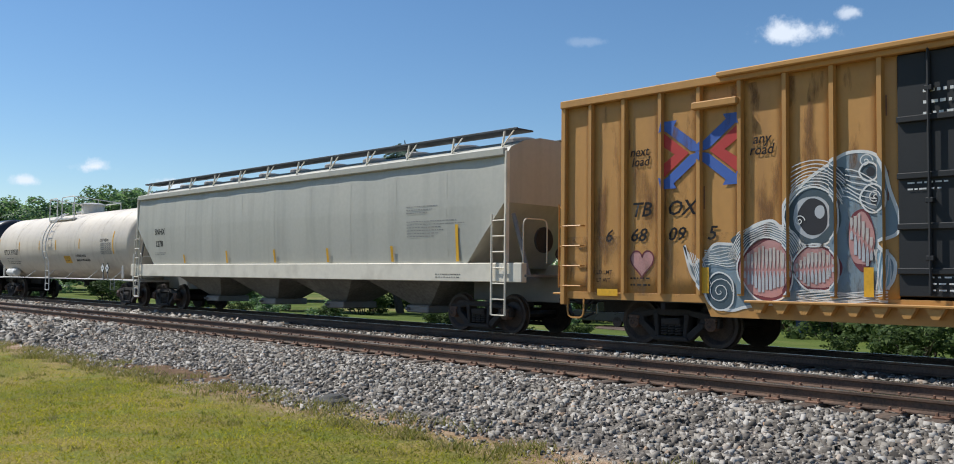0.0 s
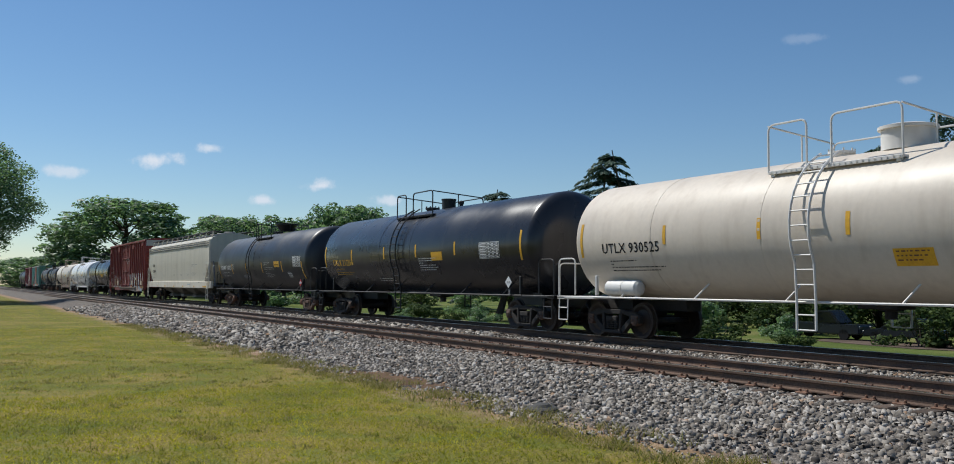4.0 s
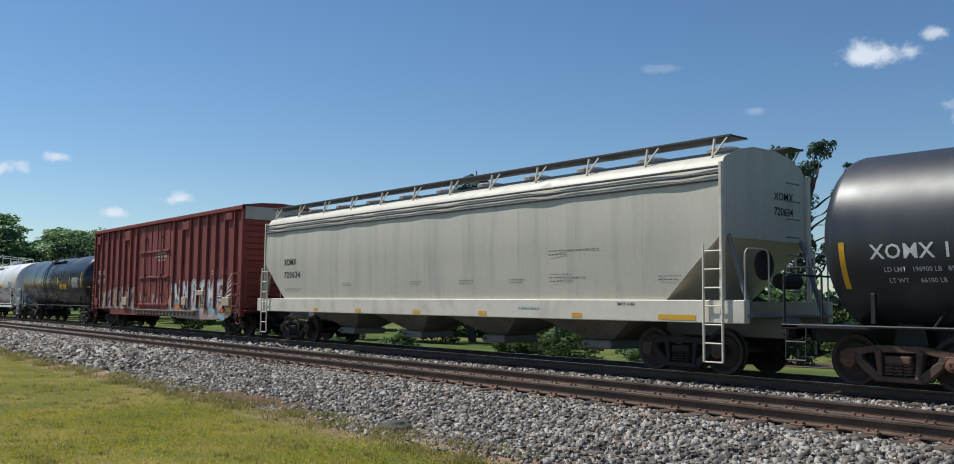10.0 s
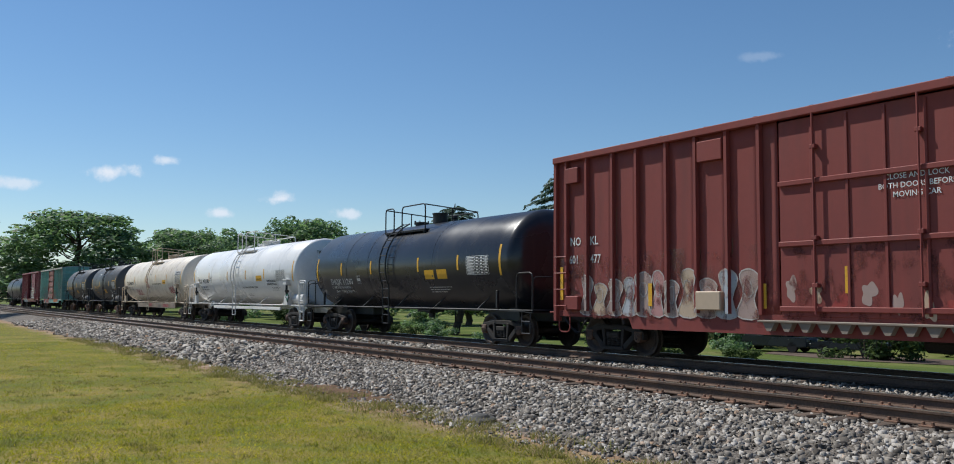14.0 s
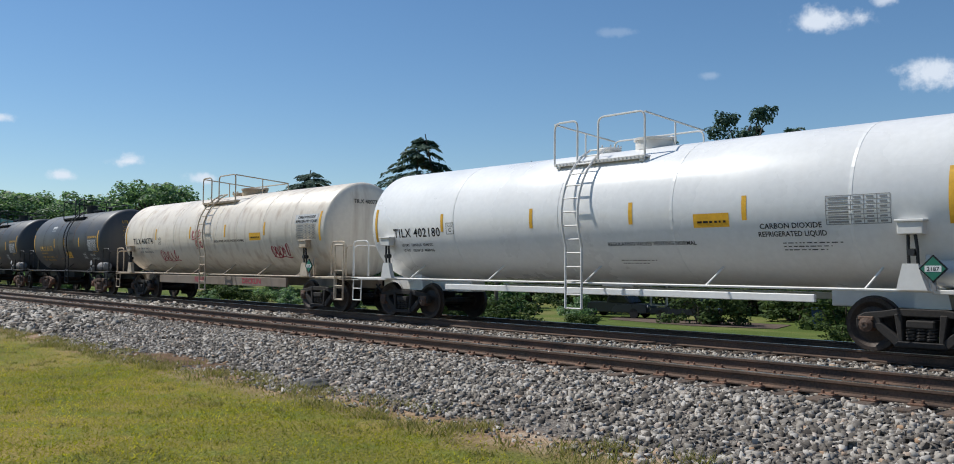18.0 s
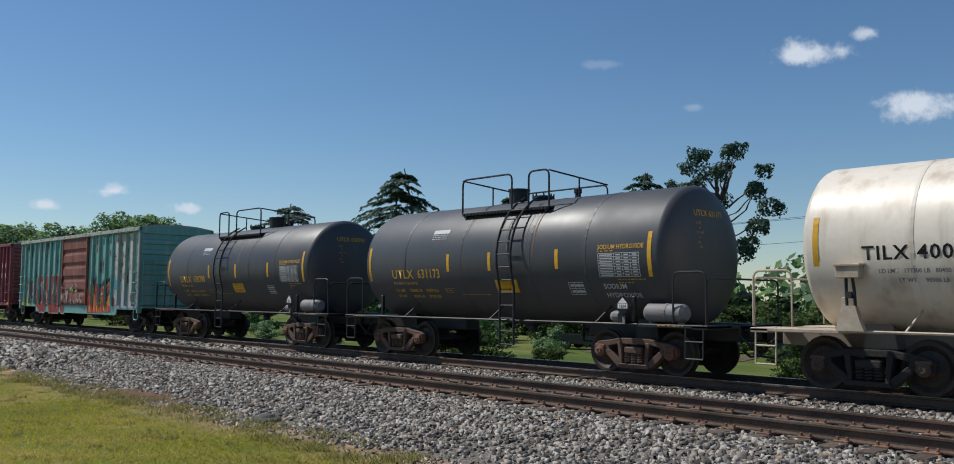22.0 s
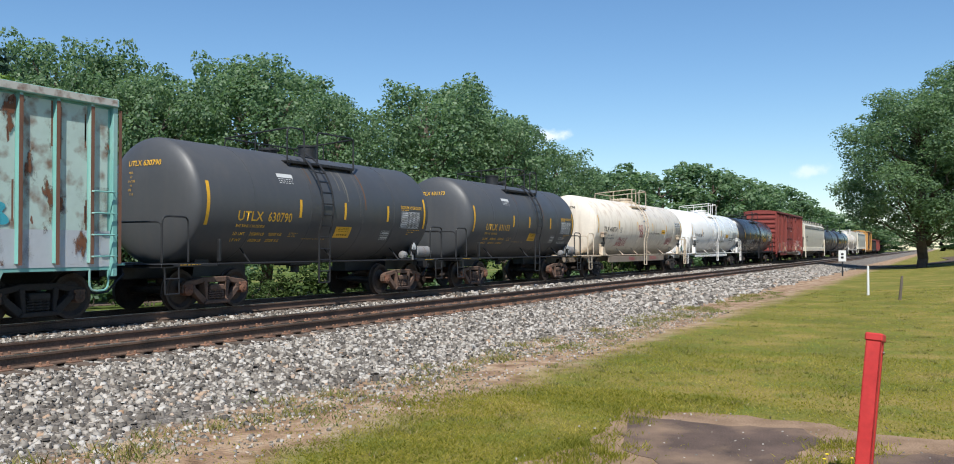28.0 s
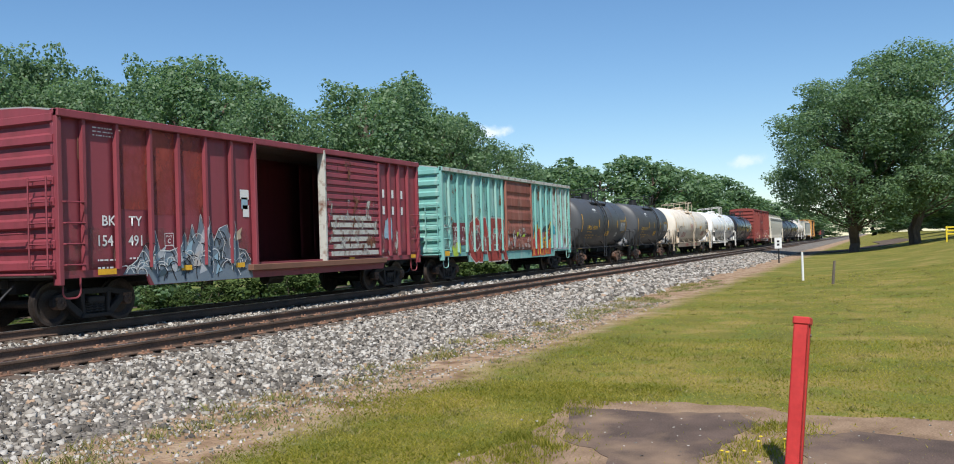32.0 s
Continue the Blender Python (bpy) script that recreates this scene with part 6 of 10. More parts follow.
# --- pale hopper
M = mid_of(-111.3, -91.65)
xhop, xhop_half = hopper_car("covered_hopper", "pale grey covered hopper with dark roofline creases", -111.3, -91.65, PALE_HOPPER, GREY_IRON, SILL_WHITE, top=4.32, sill_z=(1.05, 1.5), roof_lines=True, stripe=DARK_BLUE_GREY, tall_ladder=False, cut=(1.5, 2.75))
lettering(xhop, "XOMX", -109.85 - M, 2.66, 0.3, BLACK_INK, wrap=HX)
lettering(xhop, "720634", -109.85 - M, 2.22, 0.3, BLACK_INK, wrap=HX, stretch=1.1, spacing=1.22)
bars(xhop, -109.8 - M, 1.85, (1.2, 1.0), GREY_IRON, wrap=HX, seed=41)
bars(xhop, -96.45 - M, 2.65, (1.6, 0.6), GREY_IRON, wrap=HX, h=0.06, seed=42)
bars(xhop, -96.45 - M, 2.1, (0.7, 1.2, 0.8), GREY_IRON, wrap=HX, h=0.05, seed=43)
for x in (-105.9, -102.2, -99.9, -97.9, -93.2):
    bars(xhop, x - M, 2.0, (0.6, 0.5), GREY_IRON, wrap=HX, h=0.04, seed=int(-x))
lettering(xhop, "EMPTY LOAD", -94.3 - M, 1.38, 0.085, BLACK_INK, y=-1.607)
lettering(xhop, "XOMX", xhop_half + 0.006, 3.62, 0.24, BLACK_INK, y=0.3, end=1)
lettering(xhop, "720634", xhop_half + 0.006, 3.3, 0.24, BLACK_INK, y=0.3, end=1)
bars(xhop, -97.5 - M, 1.32, (0.75,), INK["pale_blue"], y=-1.607, h=0.11, seed=44)
for x, w in ((-104.87, 0.32), (-101.78, 0.32), (-98.87, 0.32), (-95.51, 0.32), (-92.7, 0.95), (-107.5, 0.25)):
    sticker(xhop, "reflective_strip", x - w / 2 - M, x + w / 2 - M, 1.1, 1.2, YELLOW, y=-1.607)

# --- oxide-red boxcar
M = mid_of(-132.0, -113.35)
NR = [v - M for v in (-131.5, -130.70, -129.73, -128.89, -127.92, -127.03, -126.16, -125.31, -120.45, -119.48, -118.59, -117.68, -116.79, -115.90, -115.02, -114.13)]
nokl, nokl_half = boxcar("boxcar", "oxide-red ribbed boxcar with white graffiti along the sill", -132.0, -113.35, 5.09, 0.95, BOX_RED, NR, (-124.9 - M, -121.0 - M), BOX_RED, truck_in=1.75)
plug_door(nokl, -124.85 - M, -121.05 - M, 1.05, 4.9, 1.5, BOX_RED, (-124.0 - M, -121.9 - M), (1.2, 2.46, 3.65), "oxide-red plug door with lock rods")
lettering(nokl, "NO", -131.40 - M, 2.74, 0.3, WHITE_INK, y=YB, stretch=0.9)
lettering(nokl, "KL", -130.62 - M, 2.74, 0.3, WHITE_INK, y=YB, stretch=0.9)
lettering(nokl, "601", -131.44 - M, 2.28, 0.3, WHITE_INK, y=YB, stretch=0.85)
lettering(nokl, "477", -130.60 - M, 2.28, 0.3, WHITE_INK, y=YB, stretch=0.85)
for i, w in enumerate(("CLOSE AND LOCK", "BOTH DOORS BEFORE", "MOVING CAR")):
    lettering(nokl, w, -122.0 - M, 3.5 - 0.16 * i, 0.14, WHITE_INK, y=-1.535, align="CENTER")
for x, z0, z1 in ((-128.47, 1.22, 1.74), (-125.25, 1.2, 1.7), (-123.36, 1.5, 2.0), (-120.63, 1.2, 1.75), (-117.4, 1.15, 1.62), (-114.12, 1.35, 2.26), (-131.72, 1.35, 2.2)):
    sticker(nokl, "reflective_strip", x - 0.06 - M, x + 0.06 - M, z0, z1, YELLOW, y=YB - 0.027)
for x0, x1, z0, z1 in ((-131.5, -131.0, 4.35, 4.75), (-126.95, -126.25, 4.35, 4.8), (-119.4, -118.7, 4.45, 4.8), (-114.92, -114.30, 4.59, 4.9)):
    bm = bmesh.new()
    bm_bevel_box(bm, x0 - M, x1 - M, -1.6, -1.5, z0, z1, 0.015)
    part("vent_plate", bm, BOX_RED, nokl)
for x0, x1, z0, z1 in ((-131.45, -130.95, 1.1, 1.45), (-127.0, -126.3, 1.15, 1.55), (-119.2, -118.7, 1.2, 1.55), (-114.95, -114.3, 1.2, 1.55), (-117.55, -116.85, 1.62, 1.82)):
    bm = bmesh.new()
    bm_bevel_box(bm, x0 - M, x1 - M, -1.64, -1.5, z0, z1, 0.02)
    part("lading_box", bm, BOX_RED if x0 < -130 else INK["tan"], nokl)
sticker(nokl, "white_label", -115.63 - M, -115.22 - M, 1.36, 1.65, BLACK_INK, y=YB - 0.03)
data_panel(nokl, -115.63 - M, -115.22 - M, 1.36, 1.65, WHITE_INK, y=YB - 0.034, cols=3, rows=2)
sticker(nokl, "yellow_label", -114.76 - M, -114.25 - M, 0.96, 1.12, YELLOW, y=YB - 0.027)


def red_car_graffiti():
    """Block letters, white above and pale blue below, over older hazy lettering."""
    rnd = random.Random(77)
    wash = [(-120.95, 0.72), (-114.75, 0.72), (-114.7, 1.5), (-115.1, 1.75), (-115.9, 1.55), (-116.7, 1.8), (-117.6, 1.6), (-118.4, 1.85), (-119.3, 1.55), (-120.1, 1.7), (-120.8, 1.6)]
    spray(nokl, smooth_loop([(x - M, z) for x, z in wash], 4), INK["haze"], YB - 0.002, NR)
    for k, (a, b, z) in enumerate(((-120.7, -119.5, 1.25), (-119.3, -118.4, 1.4), (-118.2, -117.0, 1.45), (-116.6, -115.8, 1.45), (-115.7, -114.9, 1.3))):
        spray(nokl, blob((a + b) / 2 - M, (z + 0.97) / 2 + 0.02, (b - a) / 2, (z - 0.97) / 2, 90 + k, 0.15), INK["pale_blue"], YB - 0.003 - 0.0005 * k, NR)
    for k in range(26):
        x, z = rnd.uniform(-120.8, -114.9), rnd.uniform(0.76, 1.25)
        spray(nokl, blob(x - M, z, rnd.uniform(0.12, 0.35), rnd.uniform(0.05, 0.16), 200 + k, 0.35), INK[rnd.choice(("pale_blue", "chalk", "tan", "silver", "brick", "haze", "pale_blue"))], YB - 0.0055 - 0.00008 * k, NR)
    letters = [
        [(-120.72, 1.72), (-120.5, 2.12), (-120.12, 2.18), (-120.0, 1.72), (-119.9, 1.62), (-119.82, 1.74), (-119.8, 2.26), (-119.52, 2.28), (-119.5, 1.5), (-119.7, 1.24), (-120.05, 1.24), (-120.22, 1.5), (-120.34, 1.74)],
        [(-119.40, 2.24), (-119.14, 2.26), (-118.98, 1.86), (-118.78, 2.26), (-118.52, 2.24), (-118.55, 1.42), (-118.78, 1.36), (-118.8, 1.72), (-118.98, 1.5), (-119.12, 1.72), (-119.16, 1.36), (-119.36, 1.42)],
        [(-118.44, 2.12), (-118.2, 2.32), (-117.78, 2.26), (-117.6, 2.04), (-117.62, 1.28), (-117.86, 1.24), (-117.9, 1.74), (-118.1, 1.84), (-118.2, 1.3), (-118.42, 1.28)],
        [(-117.5, 2.22), (-116.92, 2.3), (-116.9, 2.0), (-117.1, 1.95), (-117.08, 1.3), (-117.36, 1.26), (-117.34, 1.95), (-117.5, 1.9)],
        [(-116.72, 2.24), (-116.42, 2.26), (-116.4, 1.9), (-116.1, 2.26), (-115.86, 2.22), (-116.14, 1.78), (-115.86, 1.2), (-116.16, 1.16), (-116.36, 1.56), (-116.42, 1.14), (-116.74, 1.16)],
        [(-115.76, 2.2), (-115.4, 2.32), (-114.98, 2.26), (-114.96, 2.02), (-115.4, 2.02), (-115.4, 1.86), (-115.08, 1.84), (-115.08, 1.62), (-115.42, 1.6), (-115.4, 1.4), (-114.96, 1.36), (-114.98, 1.12), (-115.74, 1.1)],
    ]
    for k, pts in enumerate(letters):
        pts = [(x - M, z) for x, z in pts]
        cx, cz = sum(p[0] for p in pts) / len(pts), sum(p[1] for p in pts) / len(pts)
        spray(nokl, pts, INK["white"], YB - 0.008, NR)
        spray(nokl, blob(cx, 1.33, 0.3, 0.14, 70 + k, 0.3), INK[("pale_blue", "silver", "chalk")[k % 3]], YB - 0.011, NR)
        spray_line(nokl, [(pts, True)], 0.035, INK["brick" if k % 2 else "haze"], YB - 0.013, NR)
        spray_line(nokl, [([(x + 0.05, z - 0.06) for x, z in pts[: len(pts) // 2]], False)], 0.03, INK["slate"], YB - 0.014, NR)
    for k, (x, z, rx, rz, ink) in enumerate(((-119.95, 1.12, 0.3, 0.13, "orange"), (-116.9, 1.12, 0.14, 0.25, "orange"), (-115.35, 1.1, 0.26, 0.2, "orange"), (-115.35, 1.12, 0.17, 0.13, "tan"), (-118.0, 1.08, 0.25, 0.1, "chalk"), (-120.75, 1.25, 0.16, 0.3, "tan"), (-114.6, 1.2, 0.16, 0.2, "orange"))):
        spray(nokl, blob(x - M, z, rx, rz, 120 + k, 0.2), INK[ink], YB - 0.0155 - 0.0005 * k, NR)
    for i in range(5):
        z = 1.55 + 0.12 * i
        spray(nokl, [(-114.82 - M, z), (-114.38 - M, z + 0.08 + 0.08 * i), (-114.36 - M, z + 0.15 + 0.08 * i), (-114.80 - M, z + 0.07)], INK["white"], YB - 0.004, NR)
    # the older, paler lettering beside the door
    lines = []
    x = -131.0
    for k in range(11):
        w = rnd.uniform(0.4, 0.62)
        top = rnd.uniform(1.7, 2.1)
        pts = smooth_loop([(x - M + w * a, 1.0 + (top - 1.0) * b) for a, b in ((0.0, 0.05), (0.9, 0.0), (0.75, 0.4), (1.0, 0.8), (0.6, 1.0), (0.15, 0.9), (0.3, 0.5))], 3)
        spray(nokl, pts, INK[("haze", "tan", "haze", "silver", "haze", "pink")[k % 6]], YB - 0.003 - 0.002 * (k % 3), NR)
        lines.append((pts, True))
        lines.append((blob(x - M + w * 0.5, 1.0 + (top - 1.0) * 0.6, w * 0.2, 0.18, k, 0.2, 14), True))
        x += w * 0.92
    spray_line(nokl, lines, 0.03, INK["chalk"], YB - 0.010, NR)
    for k in range(7):                                # overspray on the door
        spray(nokl, blob(-124.6 + 0.55 * k - M, rnd.uniform(1.2, 1.6), rnd.uniform(0.08, 0.2), rnd.uniform(0.08, 0.25), 150 + k, 0.4), INK[("haze", "tan", "brick", "haze")[k % 4]], -1.5225 - 0.0003 * k, [])


red_car_graffiti()
sill_brackets(nokl, -125.3 - M, -117.6 - M, 0.42, SHADED_GRIMY_SILL)
for x in (-116.3, -115.3):
    bars(nokl, x - M, 2.62, (0.5, 0.5), WHITE_INK, y=YB, h=0.07, gap=0.05, seed=int(-x))
bm = bmesh.new()
bm_bevel_box(bm, 9.3, 9.36, -1.5, 1.5, 4.55, 5.05, 0.01)
part("end_cap_plate", bm, GALV, nokl, "bare galvanised plate at the top of the end")

# --- glossy black tank with white lettering
M = mid_of(-147.9, -134.3)
shqx, _, W = tank_car("tank_car", "glossy black tank car with white lettering", -147.9, -134.3, 2.5, 1.52, GLOSS_TANK, BLACK_IRON, deck=(-142.6 - M, -139.7 - M), ladder_at=-141.65 - M, seams=[v - M for v in (-145.0, -143.2, -138.5)],
                      strips=[(-147.75 - M, 2.05, 2.95)] + [(v - M, 2.25, 2.72) for v in (-145.45, -142.9, -139.4, -136.9)] + [(-134.6 - M, 2.05, 2.95)])
lettering(shqx, "SHQX 11260", -146.55 - M, 1.9, 0.33, WHITE_INK, W, spacing=1.12)
lettering(shqx, "LD LMT  212500 LB  96350 KG", -146.6 - M, 1.75, 0.13, WHITE_INK, W)
lettering(shqx, "LT WT    73500 LB  33350 KG", -146.4 - M, 1.6, 0.13, WHITE_INK, W)
data_panel(shqx, -144.15 - M, -143.85 - M, 1.93, 2.2, WHITE_INK, W, cols=2, rows=1)
for x in (-139.0, -138.2):
    sticker(shqx, "yellow_label", x - M, x + 0.6 - M, 2.0, 2.3, YELLOW, W)
data_panel(shqx, -136.4 - M, -135.2 - M, 2.1, 2.65, WHITE_INK, W)
bars(shqx, -138.9 - M, 1.75, (1.4, 1.2, 1.0), WHITE_INK, W, h=0.045, seed=51)


def plate_mark(car, x, z, letter, ink, wrap=None, y=None, s=0.29):
    """A small square outline with the clearance plate's letter."""
    bm = bmesh.new()
    t = 0.014
    for a, b, c, d in ((0, s, 0, t), (0, s, s - t, s), (0, t, 0, s), (s - t, s, 0, s)):
        patch(bm, x + a, x + b, z + c, z + d, wrap, y)
    part("plate_mark", bm, ink, car)
    lettering(car, "PLATE", x + s / 2, z + s * 0.66, 0.065, ink, wrap, y, align="CENTER")
    lettering(car, letter, x + s / 2, z + s * 0.2, 0.15, ink, wrap, y, align="CENTER")


def insulated_fittings(car, M, boxes, W, sill, iron=None, beam=(0.80, 0.94)):
    """Gauge boxes on stands beside the saddles, and the side beams."""
    iron = iron or WHITE_IRON
    for x in boxes:
        bm = bmesh.new()
        bm_bevel_box(bm, x - 0.2 - M, x + 0.2 - M, -1.60, -1.42, 1.94, 2.16, 0.015)
        bm_bevel_box(bm, x - 0.23 - M, x + 0.23 - M, -1.63, -1.40, 2.14, 2.18, 0.008)
        part("gauge_box", bm, iron, car)
        bm = bmesh.new()
        for q, e in ((-0.06, 0.0), (0.05, 0.03)):
            bm_tube(bm, [(x + q - M, -1.5, 1.94), (x + q + e - M, -1.5, 1.7), (x + q + e - M, -1.47, 1.3)], 0.028, 6)
        bm_lathe(bm, [(-1.56, 0.06), (-1.40, 0.06)], 10, "y", (x - M, 0, 1.66))
        part("gauge_pipe", bm, BLACK_IRON, car)
        bm = bmesh.new()
        bm_prism(bm, [(x - 0.24 - M, 1.06), (x + 0.24 - M, 1.06), (x + 0.16 - M, 1.26), (x + 0.1 - M, 1.48), (x - 0.14 - M, 1.48), (x - 0.2 - M, 1.24)], -1.54, -1.42)
        part("stand", bm, iron, car)
    half = 7.65
    for s in (-1, 1):
        bm = bmesh.new()
        bm_bevel_box(bm, -half + 2.6, half - 2.6, min(s * 1.0, s * 1.08), max(s * 1.0, s * 1.08), *beam, 0.012)
        part("side_beam", bm, sill, car)


# --- white tank
M = mid_of(-165.8, -150.4)
t180, _, W = tank_car("tank_car", "clean white insulated tank car", -165.8, -150.4, 2.53, 1.49, WHITE_TANK, WHITE_IRON, deck=(-159.3 - M, -156.75 - M), ladder_at=-158.31 - M, dome="low", dome_at=-157.3 - M, head=0.3, rail_h=0.95, fancy_ends=True, sill=WHITE_TANK,
                      seams=[v - M for v in (-162.4, -158.85, -155.8, -152.2)], strips=[(-165.65 - M, 2.05, 2.95)] + [(v - M, 2.27, 2.72) for v in (-162.82, -159.65, -156.8, -154.19)] + [(-150.6 - M, 2.1, 3.0)])
lettering(t180, "TILX 402180", -164.87 - M, 2.16, 0.33, BLACK_INK, W, stretch=1.02, spacing=1.1)
lettering(t180, "LD LMT   183900 LB   83400 KG", -164.6 - M, 1.92, 0.105, BLACK_INK, W, stretch=0.92)
lettering(t180, "LT WT    102100 LB   46300 KG", -164.6 - M, 1.78, 0.105, BLACK_INK, W, stretch=0.92)
plate_mark(t180, -162.66 - M, 2.2, "C", BLACK_INK, W)
lettering(t180, "CARBON DIOXIDE", -153.9 - M, 2.1, 0.14, BLACK_INK, W)
lettering(t180, "REFRIGERATED LIQUID", -153.95 - M, 1.96, 0.14, BLACK_INK, W, stretch=0.9)
lettering(t180, "REGULATING VALVES VENTING NORMAL", -157.5 - M, 1.84, 0.12, BLACK_INK, W, stretch=0.98)
sticker(t180, "yellow_label", -155.29 - M, -154.51 - M, 2.16, 2.42, YELLOW, W)
bars(t180, -155.2 - M, 2.28, (0.62,), BLACK_INK, (W[0], W[1] + 0.004), h=0.08, seed=62)
data_panel(t180, -152.63 - M, -151.54 - M, 2.14, 2.62, GREY_IRON, W)
bars(t180, -153.5 - M, 1.85, (1.1, 0.9, 0.8), BLACK_INK, W, h=0.03, seed=63)
bars(t180, -157.3 - M, 1.55, (0.9, 0.7), BLACK_INK, W, h=0.03, seed=64)
insulated_fittings(t180, M, (-165.1, -151.2), W, WHITE_TANK)
placard(t180, -150.85 - M, 1.4, -1.6, "2187", painted("green_placard", (0.02, 0.16, 0.10)))
gas_bottle(t180, -151.0 - M, -149.7 - M, 1.32, -1.15, 0.22, WHITE_IRON)

# --- soiled cream tank
M = mid_of(-184.1, -168.4)
t774, _, W = tank_car("tank_car", "soiled cream insulated tank car with red graffiti tags", -184.1, -168.4, 2.52, 1.48, DIRTY_TANK, SOILED_IRON, deck=(-177.45 - M, -174.85 - M), ladder_at=-176.44 - M, dome="low", dome_at=-175.5 - M, head=0.3, rail_h=0.95, fancy_ends=True, sill=SHADED_GRIMY_SILL,
                      seams=[v - M for v in (-182.34, -179.17, -177.27, -175.52, -173.97, -172.15, -170.31)], strips=[(-183.95 - M, 2.15, 3.0)] + [(v - M, 2.38, 2.82) for v in (-180.82, -177.66, -174.82, -171.99)] + [(-168.6 - M, 2.15, 3.05)])
lettering(t774, "TILX 400774", -183.15 - M, 2.24, 0.33, BLACK_INK, W, stretch=1.04, spacing=1.1)
lettering(t774, "LD LMT   177300 LB   80400 KG", -182.9 - M, 2.02, 0.105, GREY_IRON, W, stretch=0.9)
lettering(t774, "LT WT     98500 LB   44700 KG", -182.6 - M, 1.87, 0.105, GREY_IRON, W, stretch=0.9)
sticker(t774, "white_label", -170.05 - M, -168.75 - M, 2.7, 2.98, TABLE_WHITE, W)
lettering(t774, "CARBON DIOXIDE", -169.9 - M, 2.85, 0.12, BLACK_INK, (W[0], W[1] + 0.004))
lettering(t774, "REFRIGERATED LIQUID", -170.0 - M, 2.72, 0.12, BLACK_INK, (W[0], W[1] + 0.004))
data_panel(t774, -169.94 - M, -168.84 - M, 2.22, 2.66, GREY_IRON, W)
lettering(t774, "REGULATING VALVES VENTING NORMAL", -175.65 - M, 2.2, 0.12, BLACK_INK, W)
sticker(t774, "yellow_label", -173.02 - M, -172.25 - M, 2.23, 2.48, YELLOW, W)
bars(t774, -172.95 - M, 2.35, (0.62,), BLACK_INK, (W[0], W[1] + 0.004), h=0.08, seed=72)
insulated_fittings(t774, M, (-183.35, -169.37), W, SHADED_GRIMY_SILL, SOILED_IRON, beam=(0.68, 0.98))
placard(t774, -168.97 - M, 1.38, -1.6, "2187", painted("green_placard", (0.02, 0.16, 0.10)))


def tag(car, x, z, w, h, seed, wrap, ink=None, letters=5):
    """A sprayed signature: looped strokes side by side, a flourish under them."""
    rnd = random.Random(seed)
    bm = bmesh.new()
    step = w / letters
    for i in range(letters):
        cx, cz = x + step * (i + 0.5), z + h * rnd.uniform(0.42, 0.58)
        rx, rz = step * rnd.uniform(0.42, 0.6), h * rnd.uniform(0.3, 0.46)
        a0, sweep, lean = rnd.uniform(0, 6.3), rnd.choice((-1, 1)) * rnd.uniform(4.0, 7.5), rnd.uniform(-0.25, 0.35)
        pts = []
        for k in range(22):
            t = k / 21
            a = a0 + sweep * t
            pz = cz + rz * math.sin(a) * (1 - 0.35 * t * (i % 2))
            pts.append((cx + rx * math.cos(a) * (1 - 0.5 * t) + lean * (pz - cz), pz))
        ribbon(bm, pts, 0.032, 0, False)
        ribbon(bm, [(cx - rx * 0.3 + lean * q * h * 0.4, cz + q * h * 0.42) for q in (-1.0, -0.3, 0.4, 1.05)], 0.032, 0, False)
    ribbon(bm, [(x + w * k / 12, z + h * (0.02 + 0.05 * math.sin(k * 0.9 + seed))) for k in range(13)], 0.028, 0, False)
    for v in bm.verts:
        zc, r = wrap
        s = max(-0.98, min(0.98, (v.co.z - zc) / (r + 0.008)))
        v.co.y = -math.sqrt(1 - s * s) * (r + 0.008)
    part("graffiti_tag", bm, ink or INK["tag"], car, "sprayed red tag")


tag(t774, -180.7 - M, 1.55, 1.6, 0.42, 5, W)
tag(t774, -177.5 - M, 2.35, 0.75, 0.36, 9, W, letters=3)
tag(t774, -177.2 - M, 2.02, 0.6, 0.3, 23, W, letters=2)
tag(t774, -171.7 - M, 1.65, 1.15, 0.42, 14, W)
lettering(t774, "RENO", -178.0 - M, 0.76, 0.27, INK["tag"], y=-1.088, stretch=1.3)
lettering(t774, "DECKLIN", -174.2 - M, 0.76, 0.26, INK["tag"], y=-1.088, stretch=1.25)
plate_mark(t774, -180.62 - M, 2.2, "C", BLACK_INK, W, s=0.26)

